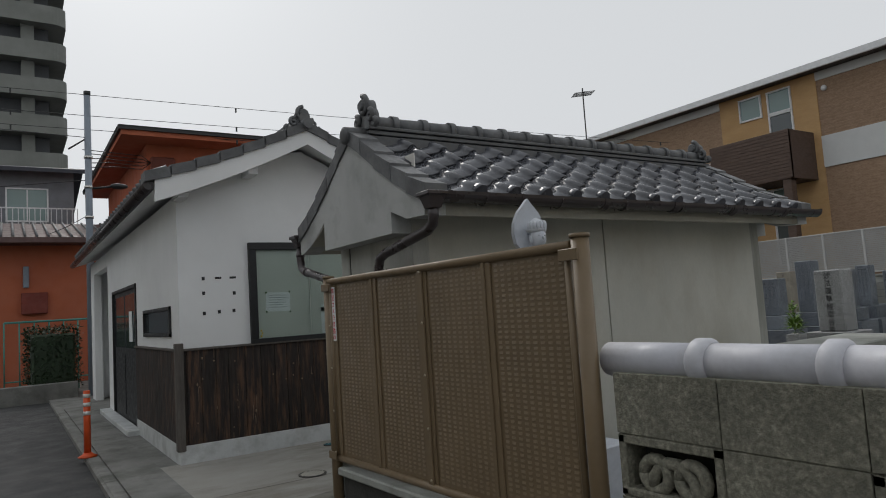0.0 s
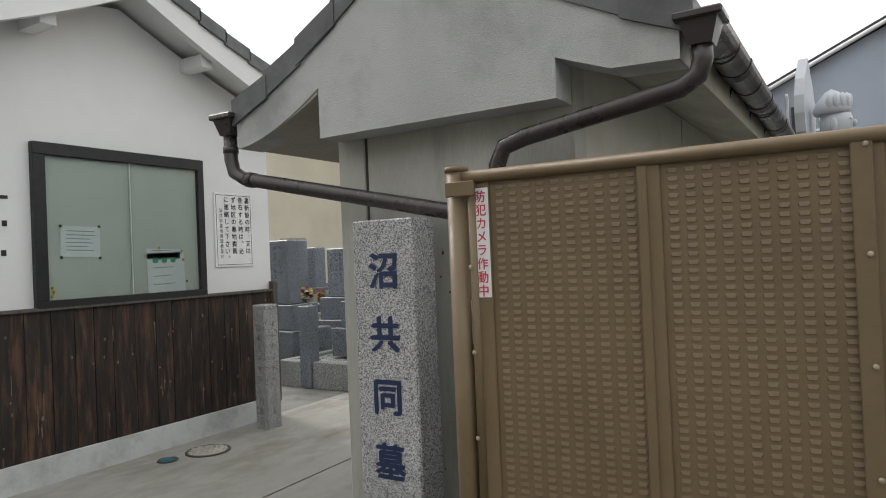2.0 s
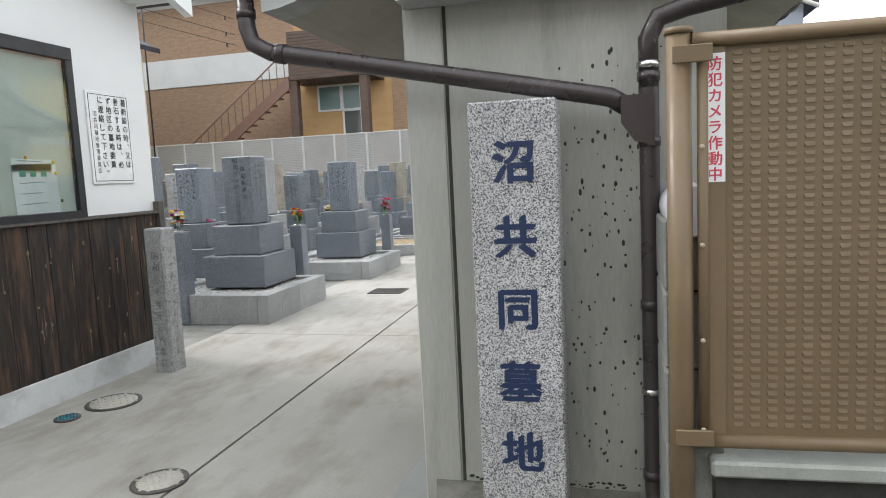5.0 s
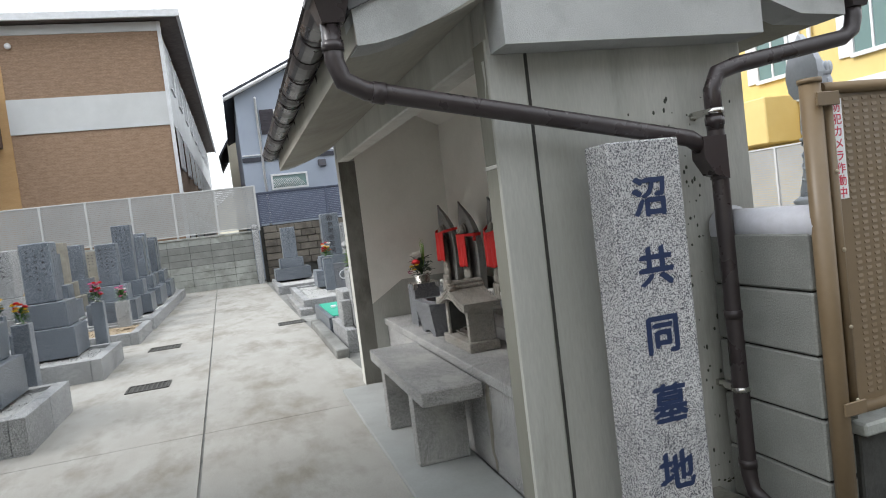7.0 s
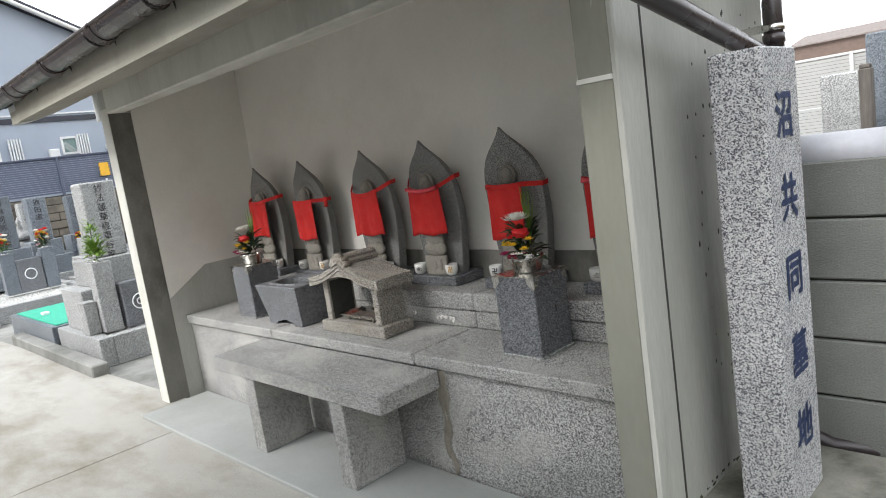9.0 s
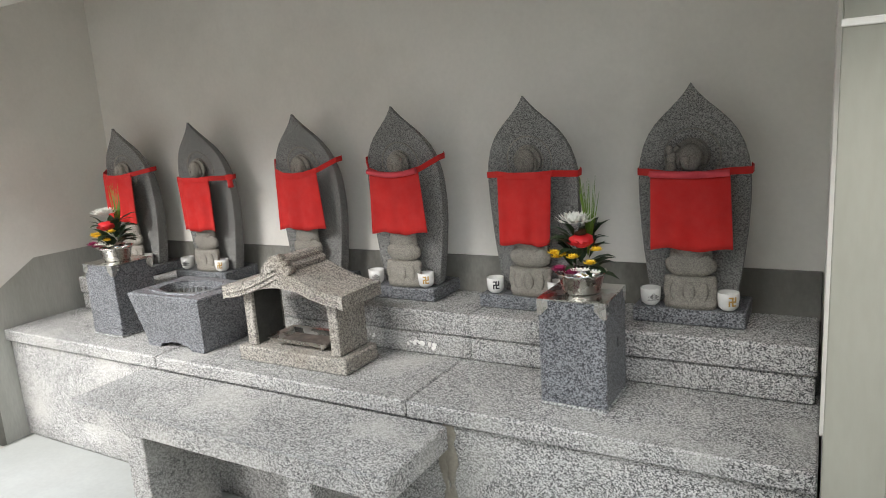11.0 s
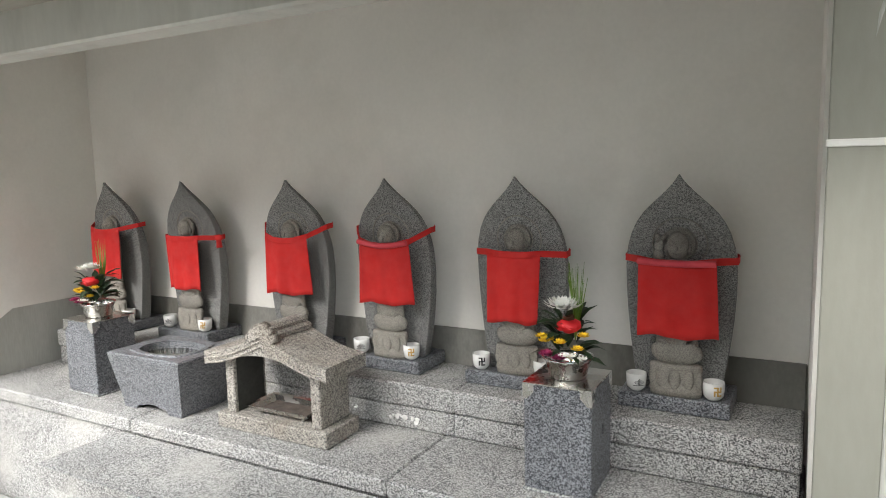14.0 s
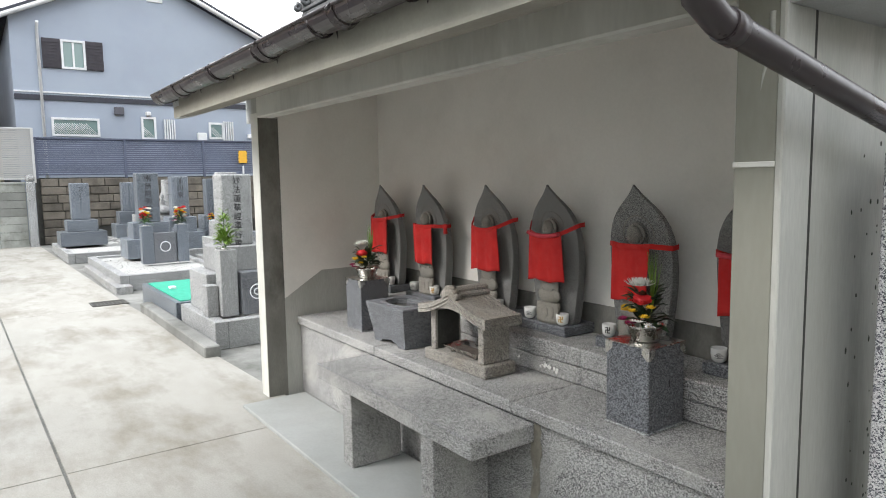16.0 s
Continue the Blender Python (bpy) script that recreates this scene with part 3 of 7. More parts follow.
part("pillar_face", M().box(X0 - 0.006, X0 + 0.002, YF - 0.13, YF + 0.006, -0.04, 1.945, 0.003), CONC_RAIN, w)
part("pillar_front", M().box(X0 + 0.012, X0 + 0.122, YF, YF + 0.008, -0.04, 2.0, 0.003), OLIVE, w, "olive-grey concrete pillar face")
part("corner_strip", M().box(X0 - 0.004, X0 + 0.012, YF, YF + 0.010, -0.04, 2.0, 0.003), LINTEL, w, "pale arris")
part("pillar_front", M().box(X1 - 0.122, X1 + 0.004, YF, YF + 0.008, -0.04, 2.0, 0.003), LINTEL, sh)
part("pillar_reveal", M().box(X1 - 0.125, X1 - 0.119, YF - 0.138, YF + 0.004, -0.04, 1.965, 0.001), DADO, sh, "dark olive inner face of the pillar")
part("repair_streak", M().tube([(X0 + 0.03, YF + 0.006, 1.93), (X0 + 0.028, YF + 0.006, 1.86), (X0 + 0.05, YF + 0.006, 1.78), (X0 + 0.056, YF + 0.006, 1.74)], [0.009, 0.006, 0.004, 0.002], 6), LINTEL, w, "pale mortar streak")
part("mortar_crack", M().box(X0 + 0.012, X0 + 0.125, YF + 0.006, YF + 0.012, 1.552, 1.566, 0.002), PLASTER, w, "whitish repair line across the pillar")
random.seed(21)
m = M()
for i in range(210):
    yy, zz = random.gauss(5.72, 0.16), random.uniform(0.3, 1.75)
    r = random.uniform(0.002, 0.0065)
    if YB + 0.02 < yy < YF - 0.2:
        m.blob((X0 - 0.0002, yy, zz), 0.0012, r, r * random.uniform(0.8, 2.0), 6, 4)
part("mould_spots", m, MOULD, w, "small black mould spots", "stuff")
m = M()
for i in range(60):
    yy, r = random.uniform(YB + 0.05, YF - 0.16), random.uniform(0.004, 0.014)
    m.blob((X0 + 0.0015, yy, 0.225 + random.uniform(0, 0.02)), 0.003, r, r * 0.5, 7, 4, 0.5, i)
part("moss", m, surf("dark_moss", (0.05, 0.055, 0.025), (0.03, 0.032, 0.018), 30, 0.95, bump=0.6), w, "dark moss at the foot of the wall", "stuff")
# plaster lining inside
iy0, iy1, ix0, ix1 = YB + 0.12, YF - 0.14, X0 + 0.12, X1 - 0.12
part("plaster_back", M().box(ix0 + 0.006, ix1 - 0.006, iy0, iy0 + 0.006, 0.88, 2.3, 0.001), PLASTER, sh, "cream plaster on the back wall")
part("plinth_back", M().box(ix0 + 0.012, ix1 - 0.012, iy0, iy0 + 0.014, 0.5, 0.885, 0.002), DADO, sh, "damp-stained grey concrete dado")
for x, d in ((ix0, 1), (ix1, -1)):
    m = M().prism([(iy1, 0.70), (iy1, 2.5), (iy0, 2.5), (iy0, 0.88), (6.0, 0.88)], "x", x, x + d * 0.008)
    part("plaster_side", m, PLASTER, sh, "cream plaster on the side wall, cut back above the dado")
part("lintel", M().box(X0 + 0.12, X1 - 0.12, YF - 0.1, YF + 0.01, 1.965, 2.16, 0.008), LINTEL, sh, "pale concrete lintel beam over the opening")
part("ceiling", M().prism([(iy0 - 0.02, 2.20), (YC, 2.44), (YF - 0.1, 2.21), (YF - 0.1, 2.24), (YC, 2.47), (iy0 - 0.02, 2.23)], "x", ix0, ix1), PLASTER, sh, "cream plaster ceiling")


def eave(sgn, y_in, y_out, z_tip):
    """The flared concrete eave: its upper side follows the roof, its soffit curves up to the wall."""
    up = [(YC + sgn * d, roof_z(YC + sgn * d) - 0.03) for d in [abs(y_in - YC) + (abs(y_out - YC) - abs(y_in - YC)) * i / 8 for i in range(9)]]
    low = []
    for i in range(9):
        q = i / 8
        y = y_out + (y_in - y_out) * q
        low.append((y, z_tip + 0.165 * q ** 1.6))
    return up + low


XA, XB = 3.98, 8.02
part("eave_front", M().prism(eave(1, YF, 6.915, 1.965), "x", XA + 0.005, XB - 0.005), SOFFIT, sh, "stained concrete eave slab, curved beneath")
part("eave_back", M().prism(eave(-1, YB, 4.98, 2.0), "x", XA + 0.005, XB - 0.005), SOFFIT, sh, "stained concrete eave slab, curved beneath")
part("roof_deck", M().prism([(4.99 + i * (6.905 - 4.99) / 20, roof_z(4.99 + i * (6.905 - 4.99) / 20) - 0.036) for i in range(21)] + [(6.905 - i * (6.905 - 4.99) / 20, roof_z(6.905 - i * (6.905 - 4.99) / 20) - 0.12) for i in range(21)], "x", XA + 0.14, XB - 0.14), SOFFIT, sh)
for xa, xb in ((XA, XA + 0.145), (XB - 0.145, XB)):
    poly = [(6.42, 1.945)] + [(6.42, 2.155)] + [(6.42 + 0.49 * (1 - i / 8), 1.96 + 0.195 * (i / 8) ** 1.6) for i in range(8, -1, -1)]
    poly += [(6.92 - i * (6.92 - 4.975) / 24, roof_z(6.92 - i * (6.92 - 4.975) / 24) - 0.02) for i in range(25)]
    poly += [(4.975, 2.0), (5.19, 2.01), (5.375, 2.08), (5.375, 1.945)]
    part("gable_panel", M().prism(poly, "x", xa, xb), RENDERED, sh, "thick grey rendered gable panel")

# roof tiles: shallow pans with a roll at one side
PITCH, ROWS = 0.262, 5


def tile_mesh(length=0.26, disc=False):
    m = M()
    prof = []
    for i in range(9):
        a = i / 8
        prof.append((a * 0.19, -0.022 * math.sin(math.pi * a)))
    for i in range(1, 8):
        a = math.pi * i / 7
        prof.append((0.19 + 0.036 - 0.036 * math.cos(a), 0.036 * math.sin(a)))
    n = len(prof)
    v = []
    for t, lift in ((0, 0.018), (length, 0.0)):
        v += [(p[0], t, p[1] + lift) for p in prof] + [(p[0], t, p[1] + lift - 0.016) for p in prof]
    f = []
    for i in range(n - 1):
        f += [(i, i + 1, 2 * n + i + 1, 2 * n + i), (n + i, 3 * n + i, 3 * n + i + 1, n + i + 1), (i, n + i, n + i + 1, i + 1), (2 * n + i, 2 * n + i + 1, 3 * n + i + 1, 3 * n + i)]
    f += [(0, 2 * n, 3 * n, n), (n - 1, 2 * n - 1, 4 * n - 1, 3 * n - 1)]
    m.add(v, f)
    m.s = [True] * len(m.s)
    if disc:
        m.tube([(0.226, -0.012, 0.016), (0.226, 0.03, 0.018)], 0.043, 16)
        lip = [(a * 0.19 / 8, -0.004, -0.02 * math.sin(math.pi * a / 8) - 0.03) for a in range(9)]
        m.add([p for q in lip for p in (q, (q[0], q[1], q[2] + 0.05))], [(2 * i, 2 * i + 2, 2 * i + 3, 2 * i + 1) for i in range(8)])
    return m


t_mesh, t_eave = tile_mesh().mesh("tile", TILE), tile_mesh(disc=True).mesh("eave_tile", TILE)
roof = part("roof", M().box(XA + 0.16, XB - 0.16, YC - 0.04, YC + 0.04, 2.5, 2.56, 0), TILE_DULL, sh, "grey glazed pantile roof with a stacked ridge")


def lay_tiles(roof, zf, yc, reach, xa, count, pitch, rows, sides=(1, -1), swap=False):
    step = reach / rows
    for sgn in sides:
        for r in range(rows):
            d0, d1 = reach - r * step + 0.03, reach - (r + 1) * step - 0.03
            ya, yb = yc + sgn * d0, yc + sgn * d1
            za, zb = zf(ya), zf(yb)
            ang = math.atan2(zb - za, abs(yb - ya))
            for c in range(count):
                x = xa + c * pitch + (pitch if sgn > 0 else 0)
                ob = part("tile", t_eave if r == 0 else t_mesh, None, roof)
                rot = Matrix.Rotation(ang, 4, "X")
                if sgn > 0:
                    rot = Matrix.Rotation(math.pi, 4, "Z") @ rot
                mt = Matrix.Translation((x, ya, za + 0.012)) @ rot @ Matrix.Diagonal((pitch / 0.262, 1.07 * (d0 - d1) / 0.26, 1, 1))
                if swap:
                    mt = Matrix(((0, 1, 0, 0), (1, 0, 0, 0), (0, 0, 1, 0), (0, 0, 0, 1))) @ mt
                ob.matrix_local = mt


# ---- shelter gutters and downpipes ----
def half_gutter(x0, x1, y, z, r=0.06):
    m = M()
    n = 10
    v = []
    for x, dz in ((x0, 0.0), (x1, -0.01)):
        for rr in (r, r - 0.006):
            for k in range(n + 1):
                a = math.pi + math.pi * k / n
                v.append((x, y + rr * math.cos(a), z + dz + rr * math.sin(a)))
    q = n + 1
    f = []
    for k in range(n):
        f += [(k, k + 1, 2 * q + k + 1, 2 * q + k), (q + k, 3 * q + k, 3 * q + k + 1, q + k + 1), (k, q + k, q + k + 1, k + 1), (2 * q + k, 2 * q + k + 1, 3 * q + k + 1, 3 * q + k)]
    f += [(0, 2 * q, 3 * q, q), (n, q + n, 3 * q + n, 2 * q + n)]
    m.add(v, f)
    for x in (x0 - 0.004, x1):
        m.prism([(y + r * math.cos(math.pi + math.pi * k / n), z + r * math.sin(math.pi + math.pi * k / n)) for k in range(n + 1)], "x", x, x + 0.004)
    m.tube([(x0, y + r, z), (x1, y + r, z - 0.01)], 0.007, 8)
    return m


def gutter(y, sgn):
    g = thing("gutter", "dark brown plastic half-round gutter with brackets under the shelter's eave", "gutter")
    part("channel", half_gutter(4.03, 8.08, y, 2.125), GUTTER, g)
    for k in range(5):
        x = 4.62 + k * 0.72
        part("joint_collar", half_gutter(x, x + 0.035, y, 2.125 - (x - 4.03) * 0.0025, 0.064), GUTTER, g)
    for k in range(7):
        x = 4.35 + k * 0.6
        pts = [(x, y - sgn * 0.075, 2.03), (x, y - sgn * 0.06, 2.09)] + [(x, y - sgn * 0.058 * math.cos(a), 2.113 - 0.058 * math.sin(a)) for a in [math.pi * i / 8 for i in range(9)]]
        part("bracket", M().tube(pts, 0.004, 6), GUTTER, g)
    m = M().box(3.93, 4.07, y - 0.07, y + 0.07, 2.10, 2.125, 0.005)
    m.add([(3.945, y - 0.055, 2.1), (4.055, y - 0.055, 2.1), (4.055, y + 0.055, 2.1), (3.945, y + 0.055, 2.1), (3.965, y - 0.034, 2.03), (4.035, y - 0.034, 2.03), (4.035, y + 0.034, 2.03), (3.965, y + 0.034, 2.03)],
          [(0, 1, 5, 4), (1, 2, 6, 5), (2, 3, 7, 6), (3, 0, 4, 7), (4, 5, 6, 7)])
    part("hopper", m, GUTTER, g)
    return g


gutter(6.98, 1)
gutter(4.915, -1)
XP = 4.0
dp = thing("downpipe", "dark brown plastic downpipe with two slanting branches on concrete", "downpipe")
R = 0.031
part("slanting_pipe", M().tube([(XP, 6.985, 2.04), (XP, 6.985, 1.92), (XP, 6.965, 1.86), (XP, 6.90, 1.825), (XP, 6.3, 1.70), (XP, 5.82, 1.60), (XP, 5.73, 1.58), (XP, 5.67, 1.54)], R, 16), GUTTER, dp, "long slanting pipe from the front gutter")
part("slanting_pipe", M().tube([(XP, 4.915, 2.04), (XP, 4.915, 1.99), (XP, 4.93, 1.945), (XP, 4.98, 1.915), (XP, 5.5, 1.835), (XP, 5.585, 1.81), (XP, 5.615, 1.75), (XP, 5.615, 1.6)], R, 16), GUTTER, dp, "slanting pipe from the back gutter")
part("standpipe", M().tube([(XP, 5.615, 1.6), (XP, 5.615, 0.30), (3.985, 5.61, 0.235), (3.9, 5.60, 0.2), (3.45, 5.50, 0.19)], R, 16, caps=False).tube([(3.45, 5.50, 0.19), (3.46, 5.502, 0.19)], R * 0.9, 16), GUTTER, dp, "upright pipe ending in an open outlet near the ground")
m = M().prism([(5.60, 1.58), (5.70, 1.58), (5.70, 1.50), (5.66, 1.44), (5.60, 1.42)], "x", XP - 0.036, XP + 0.036)
part("junction", m, GUTTER, dp)
for y, z in ((6.985, 1.95), (6.88, 1.82), (5.615, 1.62), (5.615, 1.42), (5.615, 0.9), (5.615, 0.33)):
    part("collar", M().tube([(XP, y, z), (XP, y, z + 0.03)] if y != 6.88 else [(XP, 6.88, 1.82), (XP, 6.84, 1.812)], R + 0.004, 16), GUTTER, dp)
for z in (1.66, 0.62):
    part("clip", M().box(XP + 0.02, X0, 5.60, 5.63, z, z + 0.025, 0.002).tube([(XP, 5.615, z), (XP, 5.615, z + 0.02)], R + 0.005, 14), STEEL, dp, "steel wall clip")

# ---- marker base, block wall, screen ----
mb = M().add([(3.47, 5.66, 0.22), (4.12, 5.66, 0.22), (4.12, 6.40, 0.22), (3.54, 6.24, 0.22), (3.47, 5.66, -0.06), (4.12, 5.66, -0.06), (4.12, 6.40, -0.06), (3.54, 6.24, -0.06)],
             [(0, 1, 2, 3), (0, 4, 5, 1), (1, 5, 6, 2), (2, 6, 7, 3), (3, 7, 4, 0), (4, 7, 6, 5)])
solid("concrete_base", mb, BASE_CONC, "low weathered concrete base under the stone marker", "base")
mk = thing("stone_marker", "square light granite pillar with carved blue characters on a concrete base", "stone marker", (3.853, 6.03, 0.218))
part("pillar", M().box(0, 0.145, -0.14, 0.135, 0, 1.362, 0.006), GRAN, mk)
letters("character", "沼共同墓地", 0.14, (-0.002, -0.003, 1.175), "-x", 1.66, NAVY, mk, bold=0.0048)

bw = thing("block_wall", "low grey concrete block wall with a glazed tile coping", "wall", kind="structure")
part("core", M().box(3.66, 4.11, 5.46, 5.585, -0.1, 1.22, 0), DARKWALL, bw)
zs = [-0.02, 0.18, 0.385, 0.595, 0.805, 1.02, 1.215]
for i in range(len(zs) - 1):
    part("block", M().box(3.645, 4.112, 5.45, 5.60, zs[i] + 0.004, zs[i + 1] - 0.004, 0.006), BLOCK, bw)


def cap_tiles(parent, p, q, size, r=0.075, step=0.4):
    p, q = Vector(p), Vector(q)
    d = (q - p).normalized()
    n = max(1, round((q - p).length / step))
    L = (q - p).length / n
    for i in range(n):
        a = p + d * (i * L)
        part("coping_tile", M().tube([a, a + d * (L - 0.002)], r, 18), CAP, parent)
        part("coping_collar", M().tube([a + d * (L * 0.96 - 0.035), a + d * (L * 0.96 - 0.02), a + d * (L * 0.96 + 0.02), a + d * (L * 0.96 + 0.035)], [r + 0.001, r + 0.016, r + 0.016, r + 0.001], 18), CAP, parent)


cap_tiles(bw, (3.62, 5.525, 1.235), (4.10, 5.525, 1.235), 1, 0.066, 0.6)
sw = thing("street_wall", "old pebbled block wall with pale glazed coping and openwork blocks", "wall", kind="structure")
part("core", M().box(3.82, 3.85, -5.0, 3.38, -0.1, 1.2, 0), DARKWALL, sw)
for r in range(1, 6):
    part("mortar", M().box(3.726, 3.83, -0.2, 3.395, 1.204 - 0.205 * r, 1.213 - 0.205 * r, 0), OLDBLOCK, sw)
yb = 3.40
for r in range(6):
    z0, z1 = 1.212 - 0.205 * (r + 1), 1.212 - 0.205 * r - 0.004
    for c in range(9):
        y1 = yb - c * 0.405
        if r == 1 and c in (0, 2, 4) or r == 3 and c in (1, 3):
            m = M()
            m.box(3.72, 3.87, y1 - 0.4, y1, z1 - 0.03, z1, 0.004).box(3.72, 3.87, y1 - 0.4, y1, z0, z0 + 0.025, 0.004)
            m.box(3.72, 3.87, y1 - 0.03, y1, z0, z1, 0.004).box(3.72, 3.87, y1 - 0.4, y1 - 0.37, z0, z1, 0.004)
            for k, (cy, r0) in enumerate(((y1 - 0.13, 0.05), (y1 - 0.27, 0.05), (y1 - 0.2, 0.085))):
                pts = [(3.75, cy + r0 * math.cos(a), z0 + 0.08 + (0 if k < 2 else -0.04) + r0 * math.sin(a)) for a in [math.pi * 2 * i / 14 for i in range(15)]]
                m.tube(pts, 0.021, 8)
            part("openwork_block", m, OLDBLOCK, sw, "pierced ornamental block, near-black behind its openings")
        else:
            part("block", M().box(3.72, 3.87, y1 - 0.4015, y1, z0, z1, 0.0015), OLDBLOCK, sw)
cap_tiles(sw, (3.795, 3.47, 1.247), (3.795, -1.0, 1.247), 1, 0.06, 0.42)

sc = thing("metal_screen", "brown metal screen of louvred panels on a low dark wall", "screen", (0, 0, 0))
P0, P1 = Vector((3.62, 5.56, 0)), Vector((3.715, 3.50, 0))
dd = (P1 - P0)
LEN = dd.length
SCM = Matrix.Translation(P0) @ Matrix.Rotation(math.atan2(dd.y, dd.x), 4, "Z")  # local x runs along the screen, local y towards the cemetery


def sp(name, m, mat, parent=None, label="", kind=""):
    return part(name, m.move(SCM), mat, parent or sc, label, kind)


sp("post", M().tube([(-0.0, 0.0, 0.1), (0, 0, 1.685)], 0.032, 16).tube([(0, 0, 1.685), (0, 0, 1.70)], 0.036, 16), BROWN)
sp("post", M().tube([(LEN, 0.0, 0.1), (LEN, 0, 1.69)], 0.034, 16).tube([(LEN, 0, 1.69), (LEN, 0, 1.705)], 0.038, 16), BROWN)
sp("top_rail", M().tube([(0.03, -0.012, 1.665), (LEN - 0.03, -0.012, 1.665)], 0.019, 12), BROWN)
sp("bottom_rail", M().tube([(0.03, -0.012, 0.625), (LEN - 0.03, -0.012, 0.625)], 0.019, 12), BROWN)
for x in (0.055, LEN - 0.055):
    sp("side_rail", M().tube([(x, -0.012, 0.625), (x, -0.012, 1.665)], 0.014, 10), BROWN)
for x in (0, LEN):
    for z in (0.64, 1.63):
        s = 1 if x == 0 else -1
        sp("bracket", M().box(min(x - s * 0.02, x + s * 0.075), max(x - s * 0.02, x + s * 0.075), -0.042, -0.034, z - 0.022, z + 0.022, 0.003), BROWN)
NP = 4
pw = (LEN - 0.13) / NP
for k in range(NP):
    xa = 0.065 + k * pw
    m = M().box(xa + 0.002, xa + pw - 0.002, -0.006, 0.0, 0.64, 1.655, 0)
    m.box(xa, xa + 0.045, -0.014, -0.0065, 0.64, 1.655, 0.002)
    pnl = sp("panel", m, BROWN)
    if k in (1, 3):
        sp("seam", M().box(xa - 0.012, xa + 0.012, -0.020, -0.0145, 0.64, 1.655, 0.002), BROWN)
    if k == 2:
        sp("mullion", M().box(xa - 0.022, xa + 0.022, -0.024, -0.0145, 0.63, 1.66, 0.003), BROWN)
    m = M()
    cols = 10
    for c in range(cols):
        cx = xa + 0.075 + c * (pw - 0.1) / (cols - 1) * 0.98
        for r in range(46):
            z = 0.665 + r * 0.0213
            a, b = cx - 0.0125, cx + 0.0125
            m.add([(a, -0.0062, z + 0.011), (b, -0.0062, z + 0.011), (b - 0.003, -0.0092, z), (a + 0.003, -0.0092, z), (a, -0.0062, z), (b, -0.0062, z)],
                  [(0, 1, 2, 3), (3, 2, 5, 4), (0, 3, 4), (1, 5, 2)])
    sp("louvre_panel", m, BROWN, pnl, "rows of small pressed louvres", "stuff")
    for z in (0.66, 0.9, 1.15, 1.4, 1.645) if k in (0, 2) else ():
        sp("rivet", M().blob((xa + 0.008 if k else 0.05, -0.026 if k else -0.03, z), 0.007, 0.005, 0.007, 8, 6), RIVET)
m = M().box(0.062, 0.108, -0.017, -0.0152, 1.31, 1.63, 0)
st = sp("sticker", m, SIGNW, None, "white vertical sticker with red characters")
letters("character", "防犯カメラ作動中", 0.037, (3.6065, 5.476, 1.605), "-x", 1.06, STICKRED, st, bold=0.0008)
low = thing("screen_wall", "low near-black wall with a grey coping under the screen", "low wall", kind="structure")
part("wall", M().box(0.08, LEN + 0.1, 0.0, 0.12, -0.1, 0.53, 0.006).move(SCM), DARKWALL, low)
part("coping", M().box(0.07, LEN + 0.1, -0.035, 0.14, 0.53, 0.575, 0.008).move(SCM), CONC, low, "grey concrete coping")
part("footing", M().box(0.09, LEN + 0.1, -0.10, 0.0, -0.1, 0.13, 0.01).move(SCM), EDGE, low, "rough concrete footing")

# ---- white building ----
wb = thing("white_building", "small white hall with a dark cedar dado and tiled roof", "building", kind="structure")
WX0, WX1, WY0, WY1, AX = 3.51, 6.42, 9.30, 18.2, 4.90


def wroof(x):
    d = abs(x - AX)
    return 3.67 - 0.495 * d + 0.055 * d * d


def xs(a, b, n=16):
    return [a + (b - a) * i / n for i in range(n + 1)]


part("gable_wall", M().prism([(WX0, -0.05), (WX1, -0.05)] + [(x, wroof(x) - 0.2) for x in xs(WX1, WX0)], "y", WY0, WY0 + 0.14), WHITE, wb)
part("gable_wall", M().prism([(WX0, -0.05), (WX1, -0.05)] + [(x, wroof(x) - 0.2) for x in xs(WX1, WX0)], "y", WY1 - 0.14, WY1), WHITE, wb)
part("side_wall", M().box(WX1 - 0.14, WX1, WY0 + 0.14, WY1 - 0.14, -0.05, 2.85, 0), WHITE, wb)
# street side, with its door and window openings
DY0, DY1, SY0, SY1 = 12.1, 14.6, 9.72, 11.45
for a, b, z0, z1 in ((WY0 + 0.14, SY0, -0.05, 2.85), (SY0, SY1, -0.05, 1.33), (SY0, SY1, 1.67, 2.85), (SY1, DY0, -0.05, 2.85), (DY0, DY1, 2.08, 2.85), (DY1, 15.3, -0.05, 2.85), (17.6, WY1 - 0.14, -0.05, 2.85), (15.3, 17.6, 2.6, 2.85)):
    part("side_wall", M().box(WX0, WX0 + 0.14, a, b, z0, z1, 0), WHITE, wb)
part("plinth", M().box(WX0 - 0.03, WX1, WY0 - 0.03, WY0, -0.05, 0.19, 0.005), PLINTH, wb, "stained white plinth")
part("plinth", M().box(WX0 - 0.03, WX0, WY0, DY0, -0.05, 0.19, 0.005), PLINTH, wb, "stained white plinth")
part("porch_back", M().box(WX0 + 0.5, WX0 + 0.6, 15.2, 17.8, -0.05, 2.85, 0), WHITE, wb)
XL, XR = 3.24, 6.60
barge = [(x, wroof(x) - 0.05) for x in xs(XL, XR, 30)] + [(x, wroof(x) - 0.23 - 0.03 * abs(x - AX)) for x in xs(XR, AX, 14)] + [(x, wroof(x) - 0.23 - 0.03 * abs(x - AX)) for x in xs(AX - 0.05, XL, 14)]
part("bargeboard", M().prism(barge, "y", 8.93, 9.0), WHITE, wb, "thick white rendered bargeboard")
